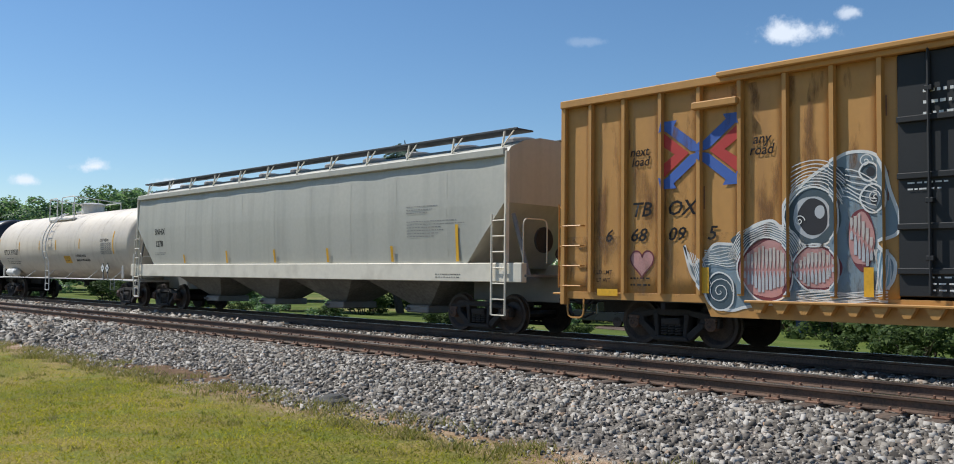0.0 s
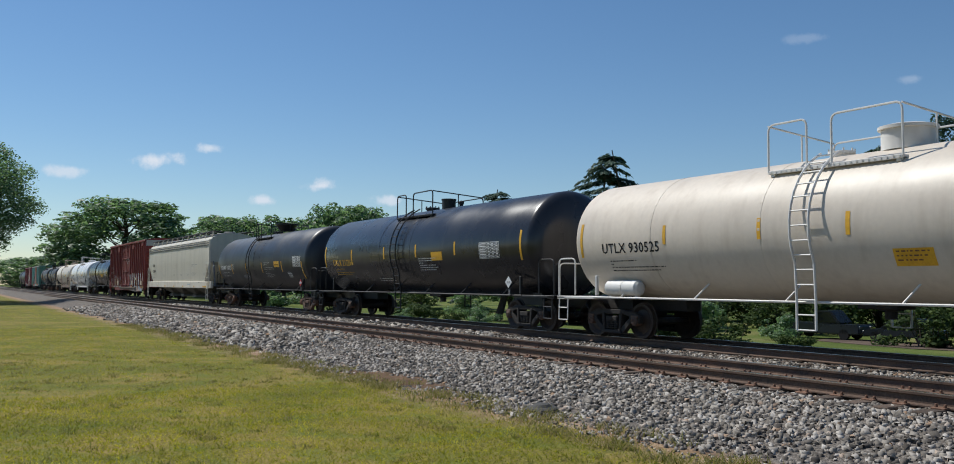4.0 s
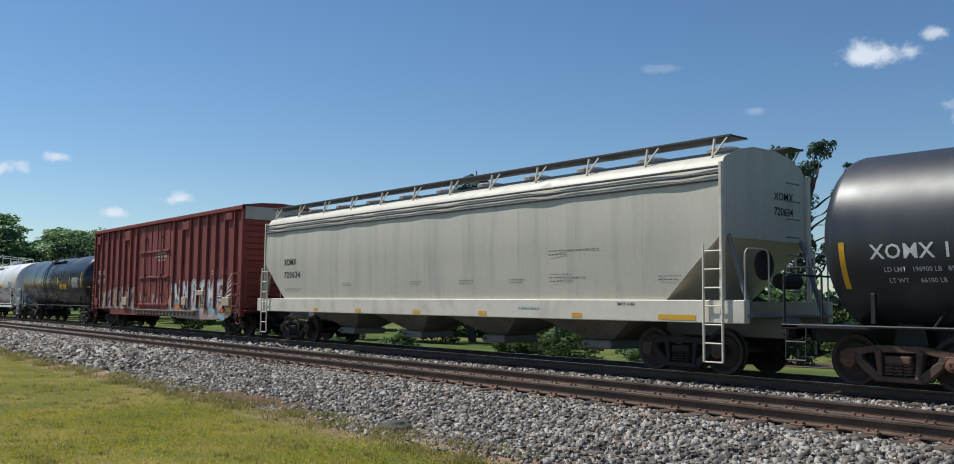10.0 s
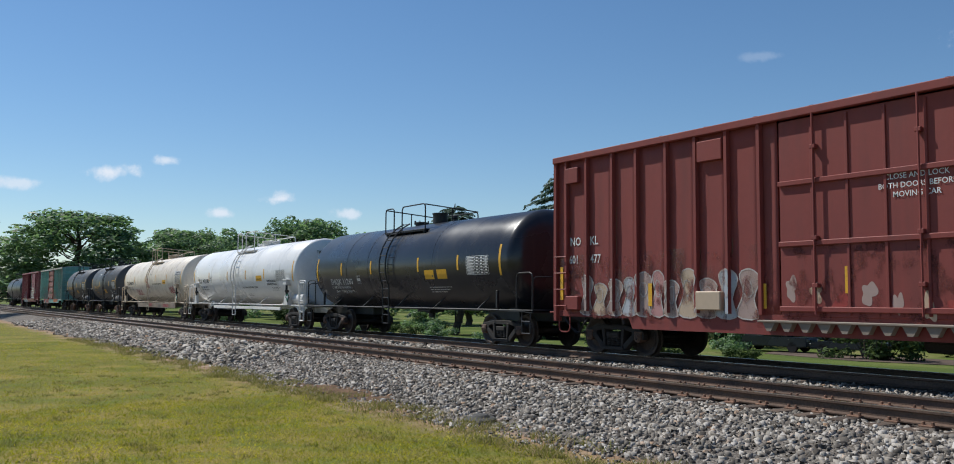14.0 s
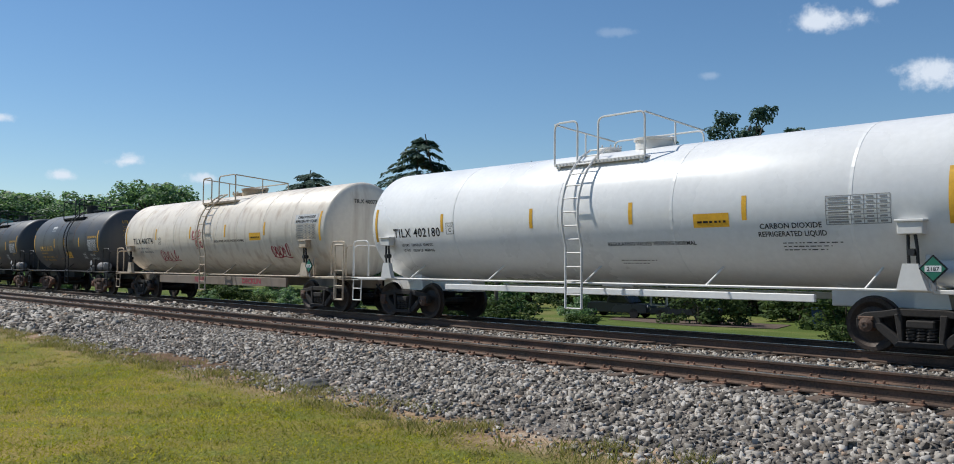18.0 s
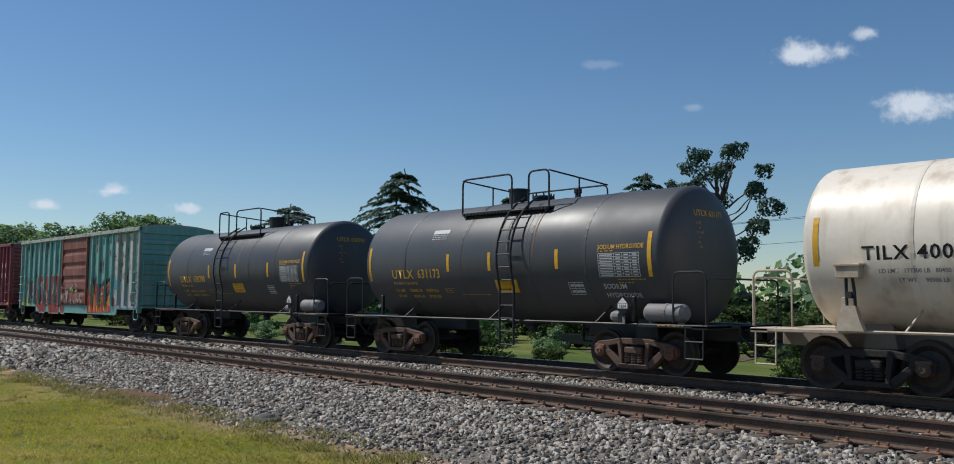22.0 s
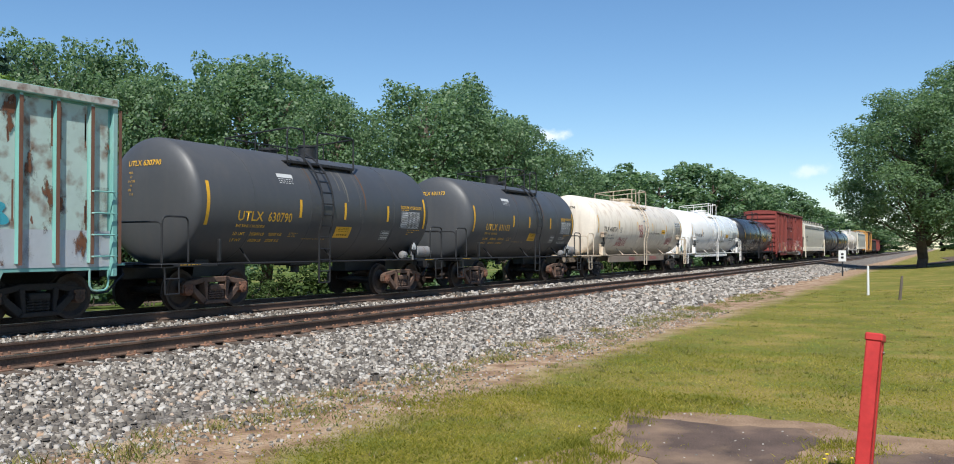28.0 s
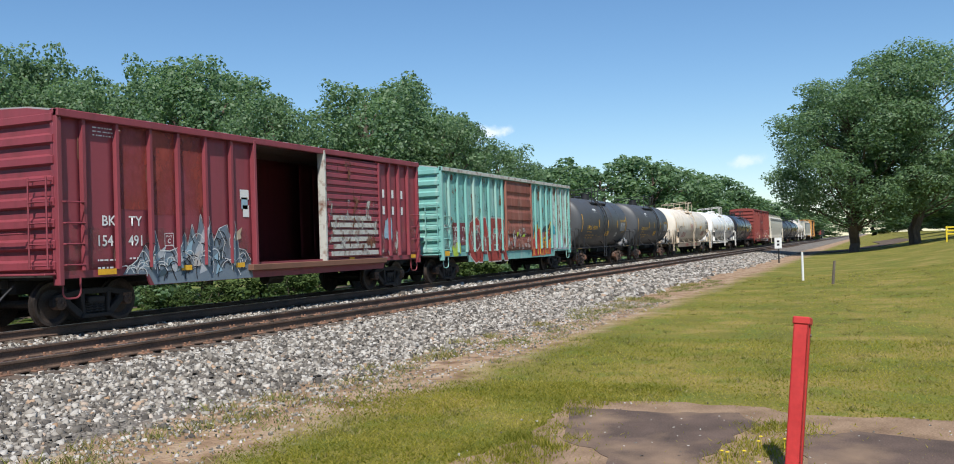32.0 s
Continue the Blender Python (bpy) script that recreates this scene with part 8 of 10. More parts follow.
def wear(car, posts, x0, x1, z0, z1, material, y, name):
    """One sheet of wear in each bay between two posts."""
    edges = [x0] + [v for v in sorted(posts) if x0 < v < x1] + [x1]
    for a, b in zip(edges, edges[1:]):
        if b - a > 0.3:
            sticker(car, name, a + 0.06, b - 0.06, z0, z1, material, y=y)


wear(teal, TL, -7.6, -1.6, 1.05, 2.6, GRIME, YB - 0.016, "grime")
wear(teal, TL, 2.1, 7.6, 1.05, 2.6, GRIME, YB - 0.016, "grime")
wear(teal, TL, -7.6, -1.6, 1.1, 4.15, TEAL_WEAR, YB - 0.0005, "scuffs")
wear(teal, TL, 2.1, 4.9, 1.1, 4.15, TEAL_WEAR, YB - 0.0005, "scuffs")
wear(teal, TL, -7.6, -1.6, 1.1, 4.15, RUST_BLOOM, YB - 0.018, "rust_bloom")
wear(teal, TL, 2.1, 7.6, 1.1, 4.15, RUST_BLOOM, YB - 0.018, "rust_bloom")
wear(teal, TL, -7.6, -1.6, 1.1, 2.2, PALE_WEAR, YB - 0.020, "pale_wear")
sticker(teal, "pale_wear", -1.25, 1.8, 1.15, 2.1, PALE_WEAR, y=-1.612)
sticker(teal, "grime", -1.25, 1.8, 1.15, 4.1, GRIME, y=-1.609)
wear(mar, MR, -7.5, -1.6, 1.05, 2.0, GRIME, YB - 0.018, "grime")
wear(mar, MR, 5.0, 7.5, 1.05, 2.4, GRIME, YB - 0.018, "grime")
wear(mar, MR, 5.0, 7.5, 1.05, 2.0, PALE_WEAR, YB - 0.020, "pale_wear")
sticker(mar, "pale_wear", 1.8, 4.7, 1.2, 2.9, PALE_WEAR, y=-1.606)
sticker(mar, "rust_bloom", 1.8, 4.7, 1.2, 4.1, RUST_BLOOM, y=-1.609)
wear(nokl, NR, -9.2, -2.4, 1.0, 2.5, GRIME, YB - 0.024, "grime")
wear(nokl, NR, 1.8, 9.2, 0.75, 2.5, GRIME, YB - 0.024, "grime")
wear(nokl, NR, -9.2, 9.2, 0.9, 2.4, patchy("flaked_red", (0.20, 0.045, 0.036), 0.52, 0.66, (2.6, 2.6, 1.6)), YB - 0.0225, "flaking")
wear(tbox, TR, -9.3, -2.5, 1.0, 2.2, GRIME, YB - 0.022, "grime")
wear(tbox, TR, -9.3, -2.5, 1.0, 4.9, patchy("ochre_stains", (0.26, 0.125, 0.045), 0.55, 0.72, (2.4, 2.4, 0.5)), YB - 0.0005, "stains")

# --- what couples behind, and the cars ahead of the ochre boxcar
# out of view; added to block the sun from the maroon boxcar's end
rear, _, _ = tank_car("tank_car", "unseen black tank car added behind the maroon boxcar", -263.5, -248.5, 2.5, 1.5, MATT_TANK, BLACK_IRON)
for k, (a, b, top_, paint_, lab) in enumerate(((7.0, 21.5, 3.3, TRUCK_DARK, "dark low-sided freight car"), (23.0, 37.5, 3.5, BOX_RED, "brown low-sided steel freight car"), (39.0, 54.0, 3.4, TRUCK_DARK, "dark low-sided freight car"))):
    boxcar("gondola_car", lab, a, b, top_, 1.0, paint_, [-5.5, -3.6, -1.8, 0.0, 1.8, 3.6, 5.5], (-0.01, 0.01), paint_, truck_in=1.5, group="freight cars", spin=False)

# ---------------------------------------------------------------- trees, shrubs and what stands beyond the tracks
LEAF = {
    # greens made paler and bluer, so aerial haze is part of the leaf colour
    "b": island("broad_leaves", [(0.0, (0.075, 0.13, 0.068)), (0.5, (0.14, 0.22, 0.11)), (0.85, (0.185, 0.27, 0.14)), (1.0, (0.25, 0.33, 0.19))], 0.5, 0.4, True, 0.5, (1.35, 1.45, 1.0)),
    # leaf tones darkened in place of the shade that falls behind the train
    "d": island("shade_toned_leaves", [(0.0, (0.032, 0.056, 0.018)), (0.6, (0.068, 0.108, 0.03)), (1.0, (0.12, 0.165, 0.05))], 0.7, 0.2, True, 0.4),
    "g": island("bright_leaves", [(0.0, (0.09, 0.16, 0.022)), (0.6, (0.15, 0.25, 0.035)), (1.0, (0.23, 0.33, 0.065))], 0.6, 0.3, True),
    "c": island("cedar_needles", [(0.0, (0.03, 0.065, 0.045)), (0.6, (0.06, 0.11, 0.07)), (1.0, (0.10, 0.16, 0.10))], 0.6, 0.3, True, 0.3),
}
BARK = surf("bark", (0.14, 0.105, 0.08), (0.06, 0.045, 0.035), big=2, fine=14, rough=0.95, bump=0.8, stretch=(3, 3, 0.7))


def leaf_cloud(rng, centres, radii, n, size, flat=0.0, shell=0.55):
    """Leaf clumps as small quads, spread through a set of ellipsoids."""
    centres, radii = np.asarray(centres, float), np.asarray(radii, float)
    vol = radii.prod(1) ** 0.8
    pick = rng.choice(len(centres), n, p=vol / vol.sum())
    d = rng.normal(size=(n, 3))
    d /= np.linalg.norm(d, axis=1)[:, None]
    rr = (shell + (1 - shell) * rng.random(n)) ** 0.7 * (0.86 + 0.28 * rng.random(n))
    pos = centres[pick] + d * radii[pick] * rr[:, None]
    nrm = d * 1.0 + rng.normal(size=(n, 3)) * 0.6 + np.array([0, 0, 0.2 + flat * 3])
    nrm /= np.linalg.norm(nrm, axis=1)[:, None]
    u = np.cross(nrm, rng.normal(size=(n, 3)))
    u /= np.linalg.norm(u, axis=1)[:, None]
    w = np.cross(nrm, u)
    s = size * (0.55 + 0.9 * rng.random(n))[:, None]
    a, b = u * s, w * s * 0.7
    v = np.stack([pos - a, pos - b * 0.9 + a * 0.1, pos + a, pos + b], 1)
    return v.reshape(-1, 3), np.arange(n * 4).reshape(n, 4)


def limb(bm, p0, p1, r0, r1, rng, n=7):
    p0, p1 = Vector(p0), Vector(p1)
    prev = None
    k = 4
    for i in range(k + 1):
        t = i / k
        p = p0.lerp(p1, t) + Vector(rng.normal(size=3)) * 0.06 * (p1 - p0).length * (0 < i < k) * 0.6
        r = r0 + (r1 - r0) * t
        ring = [bm.verts.new(p + Vector((math.cos(2 * math.pi * q / n) * r, math.sin(2 * math.pi * q / n) * r, 0))) for q in range(n)]
        if prev:
            for q in range(n):
                bm.faces.new((prev[q], prev[(q + 1) % n], ring[(q + 1) % n], ring[q]))
        prev = ring


def leaf_sprays(rng, pos, out, size, slim=0.45, tilt=0.35):
    """Small flat quads at pos, their long side along out."""
    n = len(pos)
    out = out / np.maximum(np.linalg.norm(out, axis=1), 1e-6)[:, None]
    up = np.array([0, 0, 1.0]) + rng.normal(size=(n, 3)) * tilt
    w = np.cross(up, out)
    w /= np.maximum(np.linalg.norm(w, axis=1), 1e-6)[:, None]
    s = size * (0.6 + 0.8 * rng.random(n))[:, None]
    a, b = out * s, w * s * slim
    v = np.stack([pos - a, pos - b, pos + a, pos + b], 1)
    return v.reshape(-1, 3), np.arange(n * 4).reshape(n, 4)


def cedar(rng, bm):
    """Layered conifer: branch after branch held flat, drooping at the tip."""
    limb(bm, (0, 0, 0), (0.1, 0, 9.7), 0.26, 0.03, rng)
    limb(bm, (0, 0, 4.5), (-0.7, 0.3, 9.0), 0.12, 0.03, rng)
    pos, out = [], []
    z = 2.2
    while z < 9.75:
        for k in range(7):
            a = rng.uniform(0, 2 * math.pi)
            reach = (0.3 + 2.5 * min(1.0, (9.85 - z) / 2.6) ** 0.75 + 0.12 * (9.8 - z)) * rng.uniform(0.5, 1.08)
            z0 = z + rng.uniform(-0.18, 0.18)
            cx = -0.7 * (z - 4.5) / 4.5 if k % 3 == 0 and 5.0 < z < 9.0 else 0.0
            d = np.array([math.cos(a), math.sin(a)])

            def at(f):
                return np.stack([cx + d[0] * reach * f, d[1] * reach * f, z0 + reach * (0.16 * f - 0.36 * f * f)], -1)
            tip = at(np.array([0.9]))[0]
            limb(bm, (cx, 0, z0), tuple(tip), 0.045, 0.012, rng, 4)
            n = int(30 + 70 * reach)
            f = rng.uniform(0.15, 1.0, n)
            p = at(f)
            side = rng.normal(size=n) * (0.10 + 0.13 * reach * f * (1.15 - f))
            p[:, 0] += -d[1] * side
            p[:, 1] += d[0] * side
            p[:, 2] += rng.normal(size=n) * 0.03 - 0.35 * np.abs(side)
            o = np.stack([d[0] - d[1] * side * 2.5, d[1] + d[0] * side * 2.5, -0.30 - 0.5 * f], -1)
            pos.append(p)
            out.append(o)
        z += 0.40
    return leaf_sprays(rng, np.concatenate(pos), np.concatenate(out), 0.11)


CROWNS = {   # crown's foot, half width, clumps, tufts a clump, clump size, leaves, leaf size
    "o": (1.4, 3.6, 68, 4, 0.95, 72000, 0.054), "n": (1.0, 3.2, 46, 4, 0.95, 30000, 0.072), "b": (0.9, 3.2, 40, 4, 0.95, 17000, 0.118),
    "f": (0.3, 3.2, 30, 3, 1.05, 9500, 0.14), "g": (0.4, 2.4, 34, 3, 0.75, 10000, 0.115), "s": (3.0, 2.7, 26, 5, 0.5, 10000, 0.075),
}


def broad_tree(rng, bm, kind):
    """Trunk, rising limbs that fork, and leaf clumps at their ends with gaps between."""
    foot, wide, limbs, forks, clump, leaves, size = CROWNS[kind]
    lean = rng.uniform(-0.25, 0.25, 2)
    limb(bm, (0, 0, -0.3), (lean[0] * 0.5, lean[1] * 0.5, 3.2), 0.22, 0.17, rng, 9)
    limb(bm, (lean[0] * 0.5, lean[1] * 0.5, 3.2), (lean[0], lean[1], 8.2), 0.17, 0.05, rng, 7)
    centres, radii = [], []
    mid, tall = (foot + 9.3) / 2, (9.3 - foot) / 2
    for i in range(limbs):
        up = 0.97 - 1.9 * (i + 0.5) / limbs               # spread over a dome
        a = i * 2.4 + rng.uniform(-0.35, 0.35)
        e = rng.uniform(0.68, 0.92)
        out = wide * math.sqrt(1 - up * up) * e
        c = Vector((out * math.cos(a) + lean[0], out * math.sin(a) + lean[1], mid + tall * up * rng.uniform(0.8, 0.92)))
        start = Vector((lean[0] * 0.5, lean[1] * 0.5, max(1.2, min(6.5, c.z - 0.5 * out - 0.5))))
        knee = start.lerp(c, 0.5) + Vector((0, 0, -0.1 * out))
        limb(bm, start, knee, 0.09, 0.05, rng, 6)
        limb(bm, knee, c, 0.05, 0.015, rng, 4)
        r = clump * rng.uniform(0.75, 1.2)
        centres.append(c)
        radii.append((r, r, r * rng.uniform(0.8, 1.0)))
        for k in range(forks):                            # smaller tufts that break its outline
            ang, w = rng.uniform(0, 2 * math.pi), r * rng.uniform(0.35, 0.62)
            centres.append(c + Vector((math.cos(ang) * r * 0.8, math.sin(ang) * r * 0.8, rng.uniform(-0.45, 0.7) * r)))
            radii.append((w, w, w * 0.9))
    centres, radii = np.array([tuple(c) for c in centres]), np.array(radii)
    vol = radii.prod(1) ** 0.72
    pick = rng.choice(len(centres), leaves, p=vol / vol.sum())
    d = rng.normal(size=(leaves, 3))
    d /= np.linalg.norm(d, axis=1)[:, None]
    d[:, 2] = np.where((d[:, 2] < 0) & (rng.random(leaves) < 0.4), -d[:, 2], d[:, 2])
    rr = (0.35 + 0.65 * rng.random(leaves)) ** 0.45 * (0.88 + 0.2 * rng.random(leaves))
    pos = centres[pick] + d * radii[pick] * rr[:, None]
    nrm = d * 1.0 + rng.normal(size=(leaves, 3)) * 0.5 + np.array([0, 0, 0.25])
    nrm /= np.linalg.norm(nrm, axis=1)[:, None]
    u = np.cross(nrm, rng.normal(size=(leaves, 3)))
    u /= np.linalg.norm(u, axis=1)[:, None]
    w = np.cross(nrm, u)
    s = size * (0.55 + 0.9 * rng.random(leaves))[:, None]
    a, b = u * s, w * s * 0.65
    v = np.stack([pos - a, pos - b + a * 0.1, pos + a, pos + b], 1)
    return v.reshape(-1, 3), np.arange(leaves * 4).reshape(leaves, 4)


def make_tree(seed, kind):
    """A tree 10 m high: trunk with limbs, and a crown with gaps."""
    rng = np.random.default_rng(seed)
    bm = bmesh.new()
    v, f = cedar(rng, bm) if kind == "u" else broad_tree(rng, bm, kind)
    tree = new("tree")
    part("trunk", bm, BARK, tree, smooth=True)
    link_mesh("crown", raw_mesh("crown", v, f, LEAF[{"u": "c", "s": "c", "g": "g"}.get(kind, "b")]), tree)
    return tree


TREE_LABEL = {"n": "tall broad-leaved tree with a full green crown", "o": "large oak with a dense dark green crown", "b": "broad-leaved tree with a full green crown", "g": "young tree with bright green leaves", "s": "open-crowned tree with sparse foliage",
              "u": "dark cedar with layered drooping branches", "f": "distant broad-leaved tree with a full green crown"}
TREES = [   # x, y, top, crown width, kind
    (-97, -1.0, 16.0, 14, "o"), (-168, 27, 16.7, 20.4, "b"), (-164, 46, 14.1, 14.5, "b"), (-181, 59, 15.8, 12, "b"), (-139, 56, 14.7, 12.6, "b"),
    (-249, 25, 8.9, 20, "b"), (-279, 21, 8.8, 19, "b"), (-225, 49, 12.9, 21, "b"), (-63, 51, 13.9, 9.5, "u"), (-71, 44, 10.6, 9.5, "u"), (-65, 67, 13.0, 7.5, "u"),
    (-48, 68, 13.8, 11.0, "u"), (-38, 65, 15.6, 8.0, "s"), (-191, 53, 16.0, 16, "b"), (-179, 62, 15.3, 13, "b"), (-147, 62, 15.4, 13, "b"), (-4, 75, 15.1, 7.5, "b"),
    (1, 65, 13.2, 7, "b"), (5, 62, 13.1, 7, "b"), (-5, 82, 16.3, 6.5, "s"), (1, 80, 15.7, 8, "b"), (8, 78, 16.1, 8.5, "b"), (19, 78, 15.1, 9, "b"), (26, 82, 15.0, 8, "b"),
    (42, 51, 15.6, 9, "b"), (44, 44, 13.0, 8, "b"), (-10.5, 52, 6.5, 7, "g"), (36, 53, 15.6, 8.5, "s"), (32, 43, 11.0, 5.4, "g"), (39, 48, 12.0, 6.5, "b"), (46, 50, 15.5, 8, "b"), (52, 42, 15.1, 11, "b"), (48, 33, 11.0, 6.5, "b"),
    (56, 31, 13.1, 9, "b"), (60, 27, 11.1, 7, "b"), (43, 57, 14.7, 8, "b"), (49, 55, 15.1, 9, "b"), (55, 47, 16.4, 10, "b"), (66, 35, 14.6, 10, "b"), (74, 36, 13.2, 9, "b"), (82, 33, 11.5, 8, "b"),
    (133, 51, 12.7, 11, "b"), (140, 46, 15.2, 12.5, "b"), (152, 42, 15.2, 13, "b"), (159, 35, 16.0, 11, "b"), (170, 32, 14.8, 12, "b"), (186, 29, 14.1, 13, "b"), (231, 28, 11.1, 17, "b"), (272, 25, 9.5, 20, "b"),
    (92, 1.6, 15.6, 12.5, "o"), (95, -3.8, 19.0, 14.0, "o"), (112, -16, 10.5, 9, "b"), (104, -20, 14.0, 13, "b"), (132, -17, 11, 12, "f"), (176, -15, 10.5, 15, "f"), (165, -24, 11, 14, "b"), (145, -22, 11, 12, "b"), (120, -26, 12, 13, "f"),
    (230, 40, 11.5, 18, "f"), (240, -20, 10, 18, "f"), (300, 44, 11, 20, "f"), (205, 36, 12.5, 15, "f"), (330, -24, 11, 24, "f"), (360, 46, 12, 24, "f"), (430, 40, 12, 26, "f"), (520, 28, 12, 28, "f"), (540, 0, 12, 30, "f"), (500, -22, 12, 28, "f"),
    (-8, 62, 7, 7, "g"), (-3.5, 60, 6.2, 6, "g"), (-6, 72, 9, 9, "b"), (-22, 72, 9, 9, "b"), (-30, 78, 10, 10, "b"), (12, 62, 9, 8, "b"), (-55, 72, 8, 9, "b"), (-80, 60, 8, 9, "b"), (-100, 64, 10, 11, "b"), (-118, 60, 11, 12, "b"),
]


def plant_trees():
    kits = {k: [make_tree(10 * i + 7 * j + 3, k) for j in range({"b": 3, "n": 3, "o": 2, "f": 2, "u": 2}.get(k, 1))] for i, k in enumerate("obgsufn")}
    width = {k: [max(max(v.co.x for v in t.children[1].data.vertices) - min(v.co.x for v in t.children[1].data.vertices), 1) for t in kits[k]] for k in kits}
    tall = {k: [6.5 + 0.35 * max(v.co.z for v in t.children[1].data.vertices) for t in kits[k]] for k in kits}
    rng = random.Random(5)
    for x, y, top, w, k in TREES:
        if k == "b" and (x > 110 or x < -170):
            k = "f"
        if k == "b" and 30 < x < 100:
            k = "n"
        j = rng.randrange(len(kits[k]))
        z = float(ground_height(x, y)) - 0.1
        sz = (top - z) / tall[k][j]
        sx = w / width[k][j]
        t = copy_thing(kits[k][j], pose(x, y, z, 0, 0, rng.uniform(0, 360)) @ Matrix.Diagonal((sx, sx, sz, 1)))
        tagged(t, TREE_LABEL[k], "tree", "trees along the railway")
    for k in kits:
        for t in kits[k]:
            for o in (*t.children, t):
                bpy.data.objects.remove(o)


plant_trees()


def far_woods():
    """The unbroken belt of woodland beyond the nearer trees."""
    rng = np.random.default_rng(44)
    centres, radii = [], []
    for x in np.arange(-330, 340, 7.0):
        for k in range(3):
            y = 112 + 26 * rng.random() + (0 if abs(x) < 150 else -0.25 * (abs(x) - 150))
            h = rng.uniform(5, 9.5)
            centres.append((x + rng.uniform(-4, 4), y, -2.5 + h * (0.35 + 0.3 * k)))
            radii.append((rng.uniform(4, 6.5), 4, rng.uniform(2.2, 3.4)))
    v, f = leaf_cloud(rng, centres, radii, 30000, 0.7, shell=0.5)
    tagged(link_mesh("far_woods", raw_mesh("far_woods", v, f, LEAF["b"])), "distant belt of dark green woodland", "woods", kind="stuff")


far_woods()


def shrub(seed, leaf):
    """A tangled bush, about 1.9 m high, its outline broken by shoots."""
    rng = np.random.default_rng(seed)
    centres = [(rng.uniform(-1.2, 1.2), rng.uniform(-0.7, 0.7), rng.uniform(0.15, 1.0) ** 1.3 * 1.6) for _ in range(22)]
    radii = [(w, w, w * rng.uniform(0.5, 0.9)) for w in (rng.uniform(0.2, 0.55) for _ in range(22))]
    v, f = leaf_cloud(rng, centres, radii, 2300, 0.075, flat=0.15, shell=0.3)
    bush = new("shrub")
    bm = bmesh.new()
    for c in centres[:12]:
        limb(bm, (c[0] * 0.3, c[1] * 0.3, -0.2), c, 0.03, 0.01, rng, 5)
    part("stem", bm, BARK, bush)
    link_mesh("foliage", raw_mesh("foliage", v, f, LEAF[leaf]), bush)
    return bush


def plant_shrubs():
    kits = [shrub(3, "d"), shrub(8, "b"), shrub(21, "d")]
    spots = [(-52, 50, 3.4, 0), (-47, 46, 2.6, 1), (-44, 55, 3.8, 0), (-31, 48, 2.6, 2), (-29, 56, 3.4, 0), (-24, 52, 3.2, 2), (-20, 50, 4.0, 0), (-16, 50, 3.6, 2), (-13, 53, 4.2, 1), (-7.5, 31, 2.3, 2), (-10, 33, 2.5, 0), (-12.5, 34, 2.2, 2),
             (-6, 50, 3.0, 1), (-1.5, 52, 3.6, 0), (1.5, 48, 2.4, 1), (4, 51, 3.2, 2), (7, 50, 2.6, 1), (10, 52, 3.0, 0), (13, 53, 2.6, 1), (16, 50, 2.2, 1), (20, 55, 3.0, 2), (28, 47, 2.4, 2), (33, 38, 3.0, 1), (36, 36, 2.6, 0), (40, 35, 2.8, 1), (44, 30, 2.6, 2), (50, 27, 2.4, 1),
             (58, 24, 2.2, 0), (66, 24, 2.6, 1), (-38, 44, 1.8, 1), (-62, 46, 3.0, 0), (-70, 40, 2.6, 1), (-80, 40, 3.0, 2), (-95, 38, 3.2, 0), (-110, 36, 3.4, 1), (-130, 40, 4.0, 2), (76, 25, 3.0, 2), (90, 26, 3.4, 0), (108, 26, 3.6, 1), (125, 30, 4, 2)]
    rng = random.Random(9)
    for i in range(52):                               # rough hedge behind the far track
        x = -62 + 124 * (i + rng.random()) / 52
        if not 14 < x < 34 and not -24 < x < -14 and not -46 < x < -38:
            spots.append((x, rng.uniform(27, 34), rng.uniform(0.9, 1.7), rng.choice((0, 2, 2, 2, 0, 1))))
    for i in range(16):                               # thicket close behind the far track
        spots.append((2.6 + 7.6 * (i + rng.random()) / 16, rng.uniform(20.5, 24), rng.uniform(1.0, 1.6), rng.choice((0, 2))))
    for i in range(56):                               # undergrowth at the foot of the trees
        x = -75 + 150 * (i + rng.random()) / 56
        spots.append((x, rng.uniform(60, 70), rng.uniform(3.2, 5.0), rng.choice((0, 2))))
    for x, y, h, k in spots:
        z = float(ground_height(x, y))
        s = h / 1.9
        tagged(copy_thing(kits[k], pose(x, y, z, 0, 0, rng.uniform(0, 360)) @ Matrix.Diagonal((s * 1.25, s * 1.25, s, 1))), "leafy shrub in shade-dark tones on the grass verge" if k != 1 else "light green shrub on the grass verge", "shrub", "shrubs behind the tracks")
    for t in kits:
        for o in (*t.children, t):
            bpy.data.objects.remove(o)


plant_shrubs()

POLE_WOOD = surf("pole_wood", (0.20, 0.16, 0.125), (0.10, 0.08, 0.065), big=2, fine=20, rough=0.9, bump=0.4, stretch=(4, 4, 0.5))
ASPHALT = surf("old_asphalt", (0.14, 0.105, 0.085), (0.085, 0.064, 0.052), big=0.8, fine=40, rough=1.0, bump=0.4, dirt=(0.26, 0.19, 0.13), dirt_amount=0.5, spec=0.08)
PAVING = surf("crumbling_asphalt", (0.15, 0.105, 0.085), (0.075, 0.056, 0.047), big=2.2, fine=60, rough=1.0, bump=0.7, dirt=(0.30, 0.205, 0.135), dirt_amount=0.75, spec=0.08)
